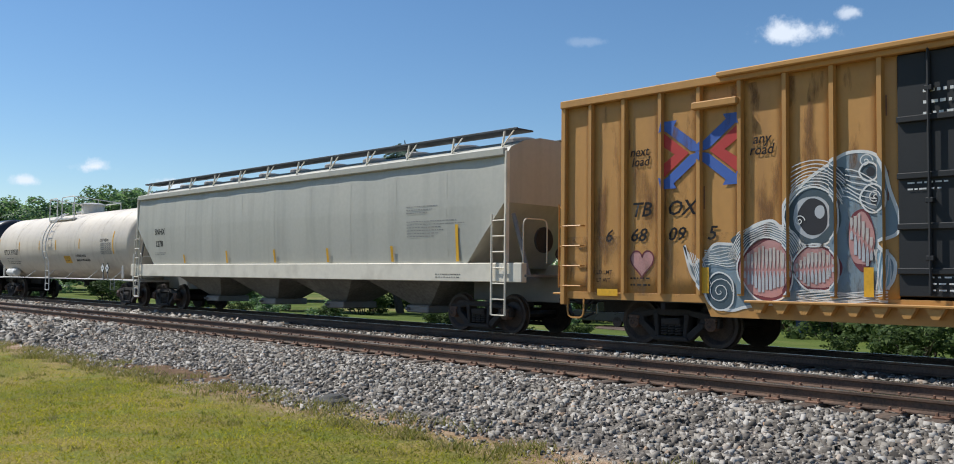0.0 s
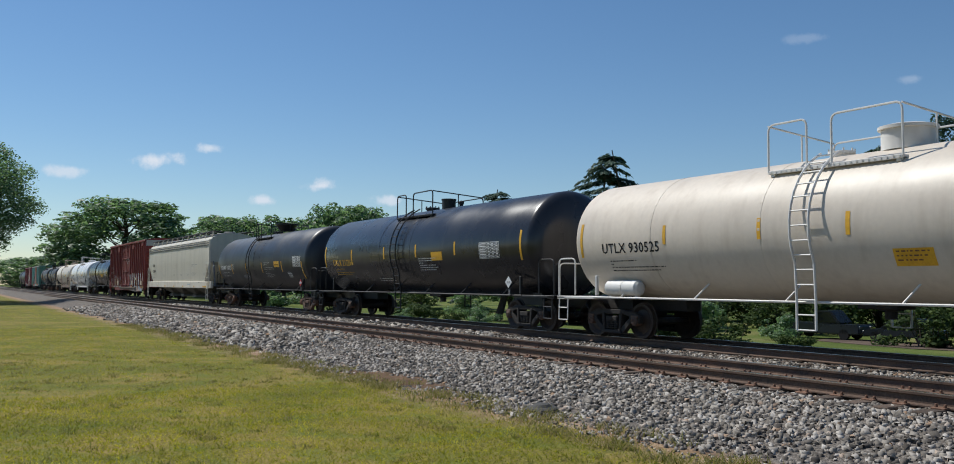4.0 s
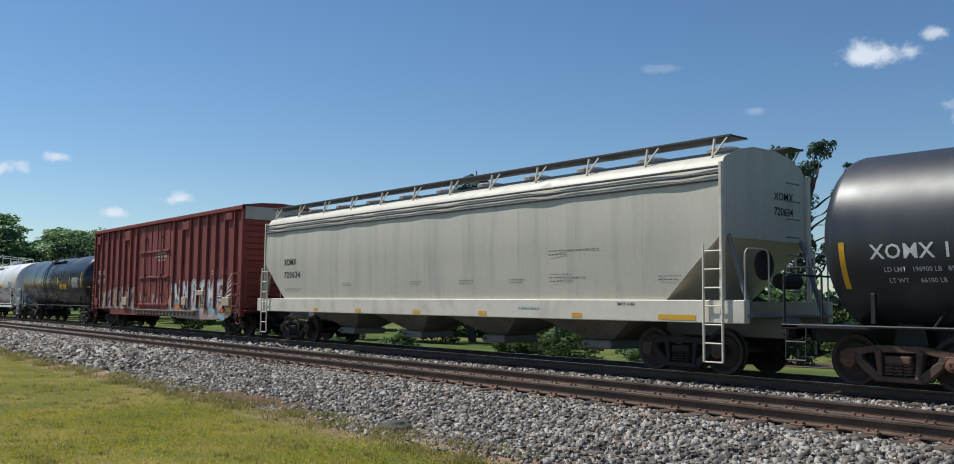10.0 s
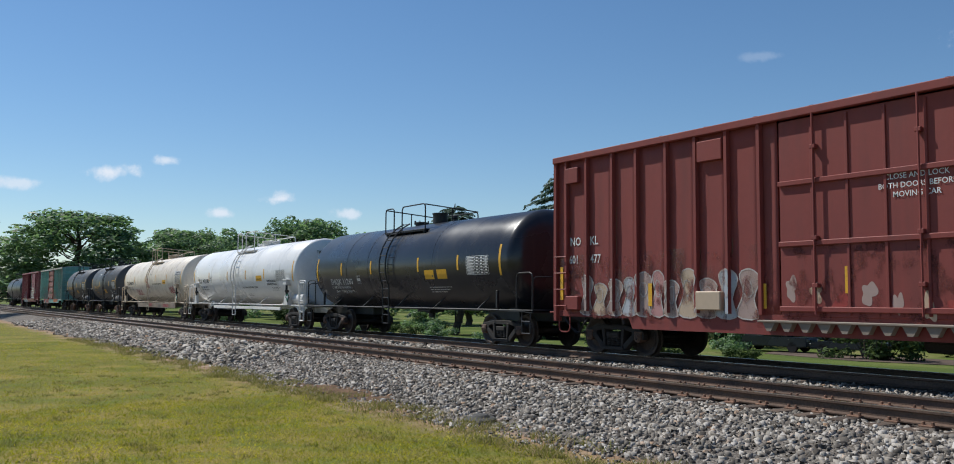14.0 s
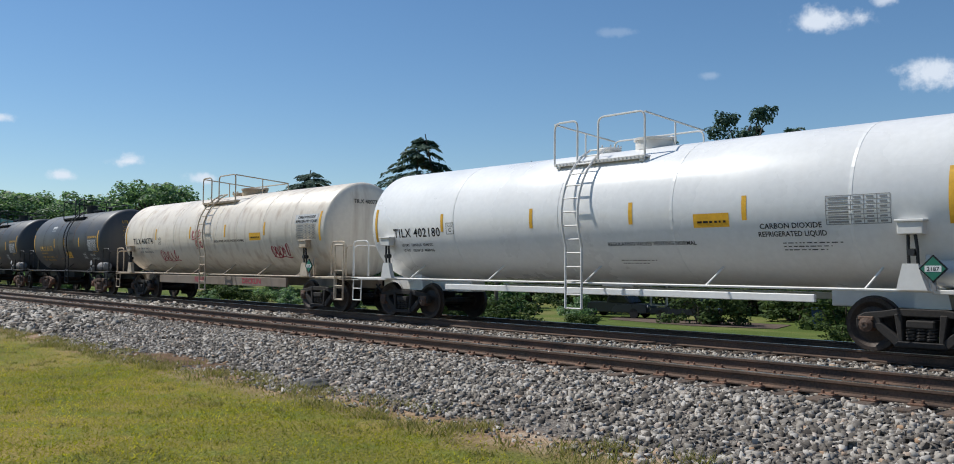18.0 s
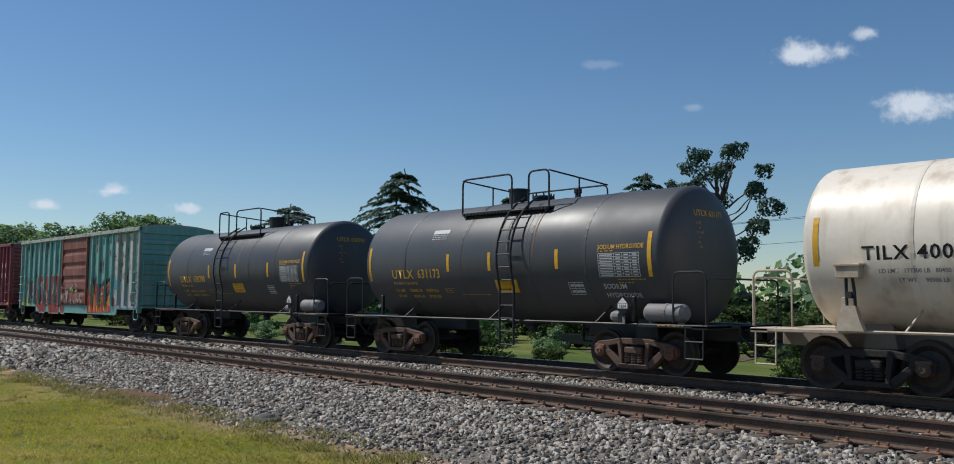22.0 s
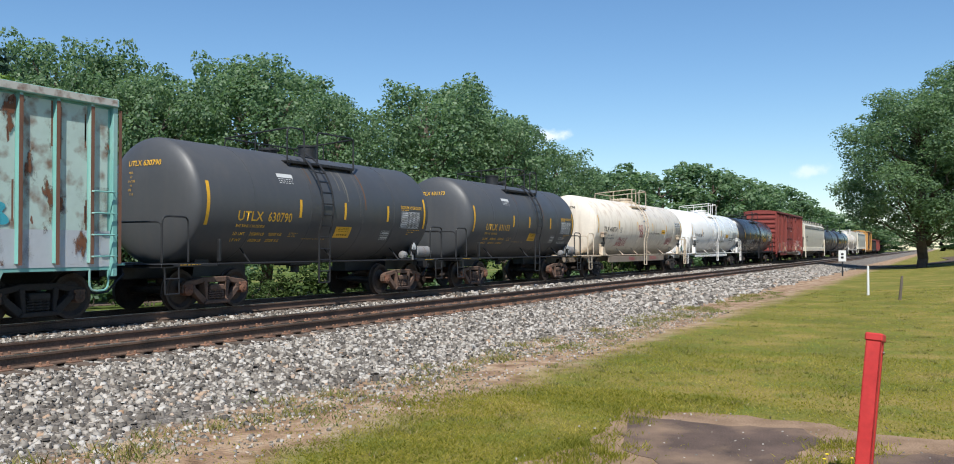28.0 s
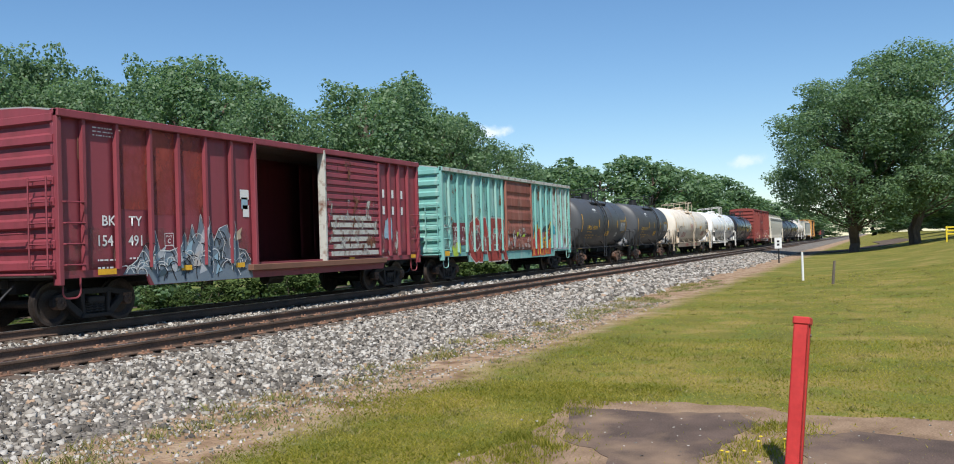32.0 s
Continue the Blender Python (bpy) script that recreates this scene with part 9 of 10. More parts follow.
STEEL_WHITE = surf("white_post_paint", (0.75, 0.75, 0.73), (0.6, 0.6, 0.57), rough=0.6)
RED_PAINT = surf("red_post_paint", (0.52, 0.035, 0.03), (0.40, 0.025, 0.022), big=3, fine=25, rough=0.5, dirt=(0.22, 0.03, 0.025), dirt_amount=0.5)


def sheet(name, pts, z, material, label, category):
    """A flat slab on the ground with an uneven outline."""
    bm = bmesh.new()
    n = len(pts)
    fine = []
    rng = random.Random(n)
    for i in range(n):
        a, b = Vector(pts[i]), Vector(pts[(i + 1) % n])
        m = max(1, int((b - a).length / 0.18))
        fine += [a.lerp(b, k / m) + Vector((rng.uniform(-0.06, 0.06), rng.uniform(-0.06, 0.06))) for k in range(m)]
    top = [bm.verts.new((p.x, p.y, z + float(ground_height(p.x, p.y)))) for p in fine]
    low = [bm.verts.new((p.x, p.y, z - 0.15 + float(ground_height(p.x, p.y)))) for p in fine]
    bm.faces.new(top)
    for i in range(len(top)):
        bm.faces.new((top[i], low[i], low[(i + 1) % len(top)], top[(i + 1) % len(top)]))
    bmesh.ops.triangulate(bm, faces=[f for f in bm.faces if len(f.verts) > 4])
    return tagged(part(name, bm, material), label, category, kind="structure")


sheet("old_pavement", [(12.73, 3.04), (12.67, 1.89), (12.83, 1.14), (12.3, 0.91), (11.25, 1.09), (10.73, 1.19), (10.25, 1.18), (9.3, 1.2), (8.9, 1.5), (9.5, 1.72), (10.11, 1.79), (10.65, 2.05), (11.04, 2.54), (11.74, 2.74)], 0.018, PAVING, "broken grey asphalt slab in the lawn", "pavement")
sheet("old_pavement", [(11.92, 0.52), (12.13, 0.02), (12.01, -0.75), (12.0, -1.65), (11.8, -3.5), (9.0, -3.5), (9.0, 0.3), (10.6, 0.35)], 0.018, PAVING, "broken grey asphalt slab in the lawn", "pavement")
SANDY = surf("sandy_dirt", (0.34, 0.235, 0.155), (0.17, 0.11, 0.07), big=2.5, fine=45, rough=1.0, bump=0.5, spec=0.08)
sheet("bare_ground", [(13.2, 3.15), (13.35, 2.0), (13.2, 0.9), (12.9, 0.5), (12.95, -0.6), (13.1, -1.6), (13.3, -3.6), (8.7, -3.7), (8.5, 0.5), (8.6, 2.0), (9.2, 3.3), (10.2, 3.15), (11.2, 2.9)], 0.012, SANDY, "sandy bare ground round the broken asphalt", "ground")
SOIL = surf("dark_soil", (0.19, 0.12, 0.075), (0.085, 0.055, 0.036), big=3, fine=50, rough=1.0, bump=0.7, spec=0.08)
sheet("bare_ground", [(-18.2, 7.25), (-17.0, 7.7), (-15.6, 7.75), (-14.2, 7.6), (-13.4, 7.3), (-14.6, 7.05), (-16.2, 6.95), (-17.4, 7.0)], 0.010, SOIL, "patch of bare brown soil beside the ballast", "ground")
sheet("road", [(10, 52.5), (17, 48.5), (24, 45.5), (34, 42.5), (55, 38.5), (90, 36), (90, 40), (56, 43), (36, 47), (26, 50), (18, 54), (11, 58)], 0.04, ASPHALT, "pale asphalt side road beyond the tracks", "road")
sheet("driveway", [(-38, 47), (-30, 45), (-26, 47.5), (-27.5, 52), (-40, 51)], 0.04, ASPHALT, "pale gravel drive beside the trees", "road")
sheet("far_road", [(98, 3.5), (112, -2), (130, -5), (170, -4), (170, 0), (130, -1), (113, 2.0), (100, 7.0)], 0.05, ASPHALT, "pale lane under the trees", "road")


def upright(name, x, y, h, r, material, label, category, lean=(0, 0), square=False, cap=None, z=None):
    z = float(ground_height(x, y)) if z is None else z
    ob = new(name)
    ob.matrix_basis = pose(x, y, z, lean[0], lean[1], 20)
    bm = bmesh.new()
    if square:
        bm_bevel_box(bm, -r, r, -r, r, -0.3, h, 0.008)
    else:
        bm_lathe(bm, [(-0.3, r), (h * 0.5, r * 0.95), (h, r * 0.85), (h + 0.01, 0.001)], 10, "z")
    part("shaft", bm, material, ob)
    if cap:
        bm = bmesh.new()
        bm_bevel_box(bm, -r * 1.15, r * 1.15, -r * 1.15, r * 1.15, h - 0.05, h + 0.012, 0.008)
        part("cap", bm, cap, ob)
    return tagged(ob, label, category)


def red_post():
    """Leaning folded-steel post, open along one edge, bolted cap."""
    ob = new("marker_post")
    ob.matrix_basis = pose(10.3, 0.42, -0.5, 3.5, 9.0, -8)
    bm = bmesh.new()
    w = 0.055
    for x0, x1, y0, y1 in ((-w, -w + 0.008, -w, w), (-w, w, w - 0.008, w), (w - 0.008, w, -w, w), (-w, -0.012, -w, -w + 0.008), (0.022, w, -w, -w + 0.008)):
        bm_box(bm, x0, x1, y0, y1, -0.3, 1.25)
    part("folded_shaft", bm, RED_PAINT, ob)
    bm = bmesh.new()
    bm_bevel_box(bm, -w - 0.01, w + 0.01, -w - 0.01, w + 0.01, 1.20, 1.262, 0.01)
    part("cap", bm, RED_PAINT, ob)
    bm = bmesh.new()
    bm_lathe(bm, [(-0.012, 0.012), (0.0, 0.012), (0.004, 0.001)], 8, "y", (0.03, -w - 0.002, 1.12))
    part("bolt", bm, TREAD, ob)
    tagged(ob, "leaning red steel marker post in the lawn", "post")


red_post()
upright("marker_post", 41.4, 2.44, 1.15, 0.05, STEEL_WHITE, "white plastic marker post beside the ballast", "post")
upright("stake", 37.6, 1.17, 0.85, 0.05, POLE_WOOD, "short dark wooden stake leaning in the grass", "stake", lean=(3, -8))
for px, py in ((-27.2, 26.5), (-7.6, 26.5), (-4.4, 26.5)):
    upright("fence_post", px, py, 3.3, 0.09, POLE_WOOD, "weathered grey wooden post beyond the tracks", "post")


def mile_sign():
    ob = new("trackside_sign")
    z = float(ground_height(68, 5.8))
    ob.matrix_basis = pose(68, 5.8, z, 0, 0, 0)
    bm = bmesh.new()
    bm_lathe(bm, [(-0.3, 0.05), (1.2, 0.05)], 8, "z")
    part("post", bm, BLACK_IRON, ob)
    bm = bmesh.new()
    bm_bevel_box(bm, -0.07, -0.05, -0.24, 0.24, 1.0, 1.75, 0.005)
    part("plate", bm, STEEL_WHITE, ob)
    bm = bmesh.new()
    for z0 in (1.2, 1.42):
        bm_box(bm, -0.074, -0.071, -0.08, 0.08, z0, z0 + 0.14)
    part("sign_marks", bm, BLACK_INK, ob)
    tagged(ob, "small white trackside sign on a black post", "sign")


mile_sign()


def utility_pole(x, y, h, arm):
    z = float(ground_height(x, y))
    ob = new("utility_pole")
    ob.matrix_basis = pose(x, y, z)
    bm = bmesh.new()
    bm_lathe(bm, [(-0.3, 0.17), (h, 0.11)], 10, "z")
    part("pole", bm, POLE_WOOD, ob)
    bm = bmesh.new()
    bm_bevel_box(bm, -arm, arm, -0.06, 0.06, h - 1.8, h - 1.66, 0.01)
    part("crossarm", bm, POLE_WOOD, ob)
    for q in (-0.9, -0.45, 0.45, 0.9):
        bm = bmesh.new()
        bm_lathe(bm, [(h - 1.66, 0.03), (h - 1.5, 0.05), (h - 1.46, 0.02)], 8, "z", (q * arm, 0, 0))
        part("insulator", bm, TREAD, ob)
    return tagged(ob, "wooden utility pole with a crossarm", "utility pole", "utility poles")


utility_pole(-10.4, 49.4, 10.6, 1.5)
utility_pole(33, 60, 10.8, 1.2)
utility_pole(-75, 47, 10.5, 1.2)


def wire(name, p0, p1, sag, label):
    bm = bmesh.new()
    a, b = Vector(p0), Vector(p1)
    pts = [a.lerp(b, i / 14) - Vector((0, 0, sag * 4 * (i / 14) * (1 - i / 14))) for i in range(15)]
    bm_tube(bm, pts, 0.014, 4)
    tagged(part(name, bm, BLACK_IRON), label, "cable", "overhead wires")


for q, z in ((-1.3, 7.0), (1.3, 7.0), (0, 5.6)):
    wire("overhead_wire", (-75 + q, 47, z), (-10.4 + q, 49.4, z), 0.9, "thin black overhead wire between poles")
    wire("overhead_wire", (-10.4 + q, 49.4, z), (33 + q, 60, z), 0.7, "thin black overhead wire between poles")

CAR_DARK = surf("dark_car_paint", (0.02, 0.024, 0.03), rough=0.25, bump=0)
CAR_WHITE = surf("white_car_paint", (0.7, 0.7, 0.7), rough=0.25, bump=0)
GLASS_DARK = surf("tinted_glass", (0.01, 0.012, 0.014), rough=0.08, bump=0)
RUBBER = surf("tyre_rubber", (0.015, 0.015, 0.015), rough=0.9)


def vehicle(x, y, turn, paint, label, pickup=False):
    z = float(ground_height(x, y)) + 0.05
    ob = new("pickup_truck" if pickup else "car")
    ob.matrix_basis = pose(x, y, z, 0, 0, turn)
    h = 1.85 if pickup else 1.48
    belt = 1.05 if pickup else 0.85
    l = 2.75 if pickup else 2.25
    bm = bmesh.new()
    bm_prism(bm, [(-l, 0.35), (-l, belt - 0.1), (-l + 0.2, belt), (l - 0.15, belt - 0.08), (l, belt - 0.3), (l, 0.35)], -0.9, 0.9)
    bmesh.ops.bevel(bm, geom=bm.edges[:], offset=0.06, segments=2, affect="EDGES")
    part("body", bm, paint, ob, smooth=True)
    bm = bmesh.new()
    c0, c1 = (-0.6, 1.35) if pickup else (-1.7, 1.1)
    bm_prism(bm, [(c0, belt - 0.02), (c0 + 0.35, h), (c1 - 0.6, h), (c1 + 0.1, belt - 0.02)], -0.8, 0.8)
    bmesh.ops.bevel(bm, geom=bm.edges[:], offset=0.07, segments=2, affect="EDGES")
    part("cabin", bm, paint, ob, smooth=True)
    for s in (-1, 1):
        bm = bmesh.new()
        bm_prism(bm, [(c0 + 0.2, belt + 0.05), (c0 + 0.42, h - 0.1), (c1 - 0.65, h - 0.1), (c1 - 0.15, belt + 0.05)], s * 0.795, s * 0.812)
        part("side_window", bm, GLASS_DARK, ob)
        for q in (-l * 0.62, l * 0.62):
            bm = bmesh.new()
            bm_lathe(bm, [(s * 0.66, 0.2), (s * 0.66, 0.34), (s * 0.9, 0.34), (s * 0.9, 0.2)], 18, "y", (q, 0, 0.34))
            w = part("wheel", bm, RUBBER, ob)
            bm = bmesh.new()
            bm_lathe(bm, [(s * 0.86, 0.001), (s * 0.9, 0.1), (s * 0.895, 0.21), (s * 0.85, 0.21)], 14, "y", (q, 0, 0.34))
            part("rim", bm, TREAD, w)
        bm = bmesh.new()
        bm_bevel_box(bm, l - 0.06, l + 0.01, min(s * 0.5, s * 0.82), max(s * 0.5, s * 0.82), belt - 0.32, belt - 0.18, 0.01)
        part("headlight", bm, TREAD, ob)
    return tagged(ob, label, "pickup truck" if pickup else "car")


vehicle(-39.5, 50.0, 8, CAR_DARK, "dark pickup truck parked beneath the trees", True)
vehicle(-34.2, 50.5, 188, CAR_DARK, "dark car parked beneath the trees")
vehicle(-3.0, 60.0, 5, CAR_DARK, "dark car parked on the grass")
vehicle(29.5, 52.5, 20, CAR_WHITE, "white car parked by the side road")

WALL_TAN = surf("tan_siding", (0.42, 0.36, 0.28), rough=0.8, stretch=(0.2, 0.2, 6))
ROOF_GREY = surf("roof_shingle", (0.30, 0.29, 0.28), (0.18, 0.175, 0.17), fine=25, rough=0.9, bump=0.3)


def house(x, y, turn, w, d, wall_paint, label):
    z = float(ground_height(x, y))
    ob = new("house")
    ob.matrix_basis = pose(x, y, z, 0, 0, turn)
    bm = bmesh.new()
    a = [bm.verts.new((px, -d, pz)) for px, pz in ((-w, -0.3), (w, -0.3), (w, 2.6), (0, 4.4), (-w, 2.6))]
    b = [bm.verts.new((px, d, pz)) for px, pz in ((-w, -0.3), (w, -0.3), (w, 2.6), (0, 4.4), (-w, 2.6))]
    bm.faces.new(a)
    bm.faces.new(b[::-1])
    for i in range(5):
        bm.faces.new((a[i], a[(i + 1) % 5], b[(i + 1) % 5], b[i]))
    part("wall", bm, wall_paint, ob)
    bm = bmesh.new()
    for s in (-1, 1):
        q = [(0, 4.52), (s * (w + 0.4), 2.5), (s * (w + 0.4), 2.38), (0, 4.4)]
        va = [bm.verts.new((px, -d - 0.4, pz)) for px, pz in q]
        vb = [bm.verts.new((px, d + 0.4, pz)) for px, pz in q]
        bm.faces.new(va)
        bm.faces.new(vb[::-1])
        for i in range(4):
            bm.faces.new((va[i], va[(i + 1) % 4], vb[(i + 1) % 4], vb[i]))
    part("roof", bm, ROOF_GREY, ob)
    for px in (-w * 0.5, w * 0.5):
        bm = bmesh.new()
        bm_bevel_box(bm, px - 0.5, px + 0.5, -d - 0.05, -d + 0.02, 0.8, 2.1, 0.02)
        wn = part("window", bm, STEEL_WHITE, ob)
        bm = bmesh.new()
        bm_box(bm, px - 0.42, px + 0.42, -d - 0.06, -d - 0.052, 0.88, 2.02)
        part("pane", bm, GLASS_DARK, wn)
    bm = bmesh.new()
    bm_bevel_box(bm, -0.45, 0.45, -d - 0.05, -d + 0.02, 0, 2.05, 0.02)
    part("door", bm, STEEL_WHITE, ob)
    return tagged(ob, label, "house")


house(-38, 68, 30, 3.0, 4.0, WALL_TAN, "small tan house with a grey gabled roof behind trees")
BIN_BLUE = surf("blue_plastic", (0.02, 0.05, 0.16), rough=0.5)


def wheelie_bin(x, y):
    ob = new("rubbish_bin")
    ob.matrix_basis = pose(x, y, float(ground_height(x, y)), 0, 0, 15)
    bm = bmesh.new()
    v = bm_box(bm, -0.28, 0.28, -0.3, 0.3, 0.05, 1.0)
    for q in v[4:]:
        q.co.x *= 1.2
        q.co.y *= 1.2
    part("body", bm, BIN_BLUE, ob)
    bm = bmesh.new()
    bm_bevel_box(bm, -0.36, 0.36, -0.4, 0.4, 1.0, 1.08, 0.03)
    part("lid", bm, BIN_BLUE, ob)
    tagged(ob, "blue plastic wheeled rubbish bin", "bin")


wheelie_bin(-27, 54.5)


def street_sign():
    ob = new("street_sign")
    ob.matrix_basis = pose(21.9, 40.9, float(ground_height(21.9, 40.9)), 0, 0, -20)
    bm = bmesh.new()
    bm_lathe(bm, [(-0.3, 0.035), (2.0, 0.035)], 8, "z")
    part("post", bm, STEEL_WHITE, ob)
    bm = bmesh.new()
    bm_bevel_box(bm, -0.5, 0.5, -0.012, 0.012, 1.75, 2.0, 0.004)
    part("plate", bm, surf("green_sign_face", (0.01, 0.16, 0.06), rough=0.4), ob)
    bm = bmesh.new()
    bm_box(bm, -0.34, 0.34, -0.02, -0.016, 1.83, 1.92)
    part("sign_marks", bm, WHITE_INK, ob)
    tagged(ob, "green street sign on a white post", "sign")


street_sign()
GATE_YELLOW = surf("yellow_gate_paint", (0.75, 0.55, 0.02), rough=0.5)


def gate():
    ob = new("barrier_gate")
    z = float(ground_height(84, -7.2))
    ob.matrix_basis = pose(84, -7.2, z, 0, 0, 90)
    for z0 in (0.35, 0.62, 0.88):
        bm = bmesh.new()
        bm_bevel_box(bm, -1.6, 1.6, -0.05, 0.05, z0, z0 + 0.13, 0.02)
        part("bar", bm, GATE_YELLOW, ob)
    for x in (-1.6, -0.5, 0.5, 1.6):
        bm = bmesh.new()
        bm_bevel_box(bm, x - 0.06, x + 0.06, -0.07, 0.07, -0.3, 1.05, 0.01)
        part("post", bm, GATE_YELLOW, ob)
    tagged(ob, "low yellow barrier gate under the oaks", "gate")


gate()


def stop_sign():
    ob = new("stop_sign")
    z = float(ground_height(86, -9.4))
    ob.matrix_basis = pose(86, -9.4, z, 0, 0, 90)
    bm = bmesh.new()
    bm_lathe(bm, [(-0.3, 0.035), (1.2, 0.035)], 8, "z")
    part("post", bm, STEEL_WHITE, ob)
    bm = bmesh.new()
    bm_lathe(bm, [(0.0, 0.34), (0.02, 0.34)], 8, "y", (0, 0, 1.35))
    part("plate", bm, surf("red_sign_face", (0.5, 0.02, 0.02), rough=0.4), ob)
    me, co = text_mesh("STOP", 0.26, align="CENTER")
    co = np.stack([-co[:, 0], np.full(len(co), 0.026), co[:, 1] + 1.26], 1).astype(np.float32)
    me.vertices.foreach_set("co", co.ravel())
    me.materials.append(WHITE_INK)
    link_mesh("sign_words", me, ob)
    tagged(ob, "red octagonal stop sign on a post", "sign")


stop_sign()

# ---------------------------------------------------------------- ballast, ties, lawn
STONE = island("ballast_stone", [(0.0, (0.065, 0.057, 0.05)), (0.35, (0.17, 0.15, 0.128)), (0.7, (0.35, 0.317, 0.275)), (0.93, (0.48, 0.447, 0.405)), (1.0, (0.34, 0.22, 0.135))], 0.9, 0.2)


def stones(rng, x0, x1, y0, y1, n, size, lift=0.0, strays=False):
    base = np.array([[-1, -1, -1], [1, -1, -1], [1, 1, -1], [-1, 1, -1], [-1, -1, 1], [1, -1, 1], [1, 1, 1], [-1, 1, 1]], float)
    x, y = rng.uniform(x0, x1, n), rng.uniform(y0, y1, n)
    edge = 7.25 + 0.2 * np.sin(x * 0.7) + 0.2 * np.sin(x * 1.9 + 1) + rng.normal(size=n) * 0.22
    keep = ((y > edge) | strays) & (((x + 15.8) / 2.2) ** 2 + ((y - 7.32) / 0.36) ** 2 > 0.15 + 1.1 * rng.random(n))
    x, y = x[keep], y[keep]
    n = len(x)
    z = ground_height(x, y)
    v = base[None] * (0.5 + 0.75 * rng.random((n, 8, 3)))
    s = size * (0.55 + 0.75 * rng.random((n, 1, 1))) * (0.5 + 0.95 * rng.random((n, 1, 3)))
    v = v * s
    a, b = rng.uniform(0, 2 * np.pi, n), rng.normal(size=n) * 0.9
    ca, sa, cb, sb = np.cos(a), np.sin(a), np.cos(b), np.sin(b)
    vx, vy, vz = v[..., 0], v[..., 1], v[..., 2]
    vx, vz = vx * cb[:, None] + vz * sb[:, None], -vx * sb[:, None] + vz * cb[:, None]
    vx, vy = vx * ca[:, None] - vy * sa[:, None], vx * sa[:, None] + vy * ca[:, None]
    v = np.stack([vx + x[:, None], vy + y[:, None], vz + (z + lift + size * 0.35 * rng.random(n))[:, None]], -1)
    q = np.array([[4, 5, 6, 7], [0, 1, 5, 4], [1, 2, 6, 5], [2, 3, 7, 6], [3, 0, 4, 7]])
    f = (np.arange(n)[:, None, None] * 8 + q[None]).reshape(-1, 4)
    return v.reshape(-1, 3), f


def lay_ballast():
    rng = np.random.default_rng(4)
    vs, fs, off = [], [], 0
    areas = [(-24, 30, 6.6, 10.55, 54000, 0.027), (-24, 30, 10.85, 12.05, 12000, 0.028), (-24, 30, 12.35, 15.1, 27000, 0.027), (-70, -24, 6.6, 10.5, 14000, 0.055), (30, 95, 6.6, 10.5, 18000, 0.055),
             (-70, -24, 12.4, 15.1, 6000, 0.062), (30, 95, 12.4, 15.1, 8000, 0.062), (-24, 30, 15.4, 18.0, 6000, 0.045)]
    for x0, x1, y0, y1, n, s in areas:
        v, f = stones(rng, x0, x1, y0, y1, n, s)
        vs.append(v)
        fs.append(f + off)
        off += len(v)
    for x0, x1, y0, y1, n, s in ((1, 30, 5.4, 7.3, 3500, 0.014), (1, 30, 6.3, 7.4, 2500, 0.02), (-22, 1, 6.6, 7.4, 1500, 0.018)):
        v, f = stones(rng, x0, x1, y0, y1, n, s, strays=True)
        vs.append(v)
        fs.append(f + off)
        off += len(v)
    v, f = stones(rng, 8.8, 13.4, -3.5, 3.3, 320, 0.008, 0.014, True)
    tagged(link_mesh("pebbles", raw_mesh("pebbles", v, f, STONE)), "small pebbles strewn over the broken asphalt", "pebbles", kind="stuff")
    ob = link_mesh("ballast", raw_mesh("ballast", np.concatenate(vs), np.concatenate(fs), STONE))
    tagged(ob, "loose grey crushed stone ballast beside the rails", "ballast", kind="stuff")


lay_ballast()


def lay_ties():
    bm = bmesh.new()
    bm_bevel_box(bm, -0.115, 0.115, -1.3, 1.3, -0.36, -0.18, 0.015)
    tie_me = part("tie", bm, TIE_WOOD).data
    bpy.data.objects.remove(bpy.data.objects["tie"])
    bm = bmesh.new()
    bm_bevel_box(bm, -0.095, 0.095, -0.17, 0.17, -0.182, -0.158, 0.006)
    for sx in (-0.06, 0.06):
        for sy in (-0.1, 0.1):
            bm_bevel_box(bm, sx - 0.016, sx + 0.016, sy - 0.02, sy + 0.02, -0.16, -0.118, 0.006)
    plate_me = part("tie_plate", bm, PLATE).data
    bpy.data.objects.remove(bpy.data.objects["tie_plate"])
    rng = random.Random(2)
    n = 0
    x = -38.0
    while x < 58:
        tie = link_mesh("tie", tie_me, ground, at=pose(x + rng.uniform(-0.03, 0.03), NEAR + rng.uniform(-0.06, 0.06), rng.uniform(-0.012, 0.006), 0, 0, rng.uniform(-1.2, 1.2)))
        for s in (-1, 1):
            link_mesh("tie_plate", plate_me, tie, at=pose(0, s * HALF, 0))
        x += 0.51
        n += 1
    x = -20.0
    while x < 34:
        link_mesh("tie", tie_me, ground, at=pose(x + rng.uniform(-0.03, 0.03), FAR + rng.uniform(-0.06, 0.06), rng.uniform(-0.02, 0.0), 0, 0, rng.uniform(-1.2, 1.2)))
        x += 0.51
    # the ties further along both tracks
    me = bmesh.new()
    for yc, ranges in ((NEAR, ((-120, -38), (58, 150))), (FAR, ((-90, -20), (34, 120)))):
        for a, b in ranges:
            x = a
            while x < b:
                bm_box(me, x - 0.115, x + 0.115, yc - 1.3, yc + 1.3, -0.36, -0.182)
                x += 0.51
    tagged(part("far_ties", me, TIE_WOOD, ground), kind="stuff")


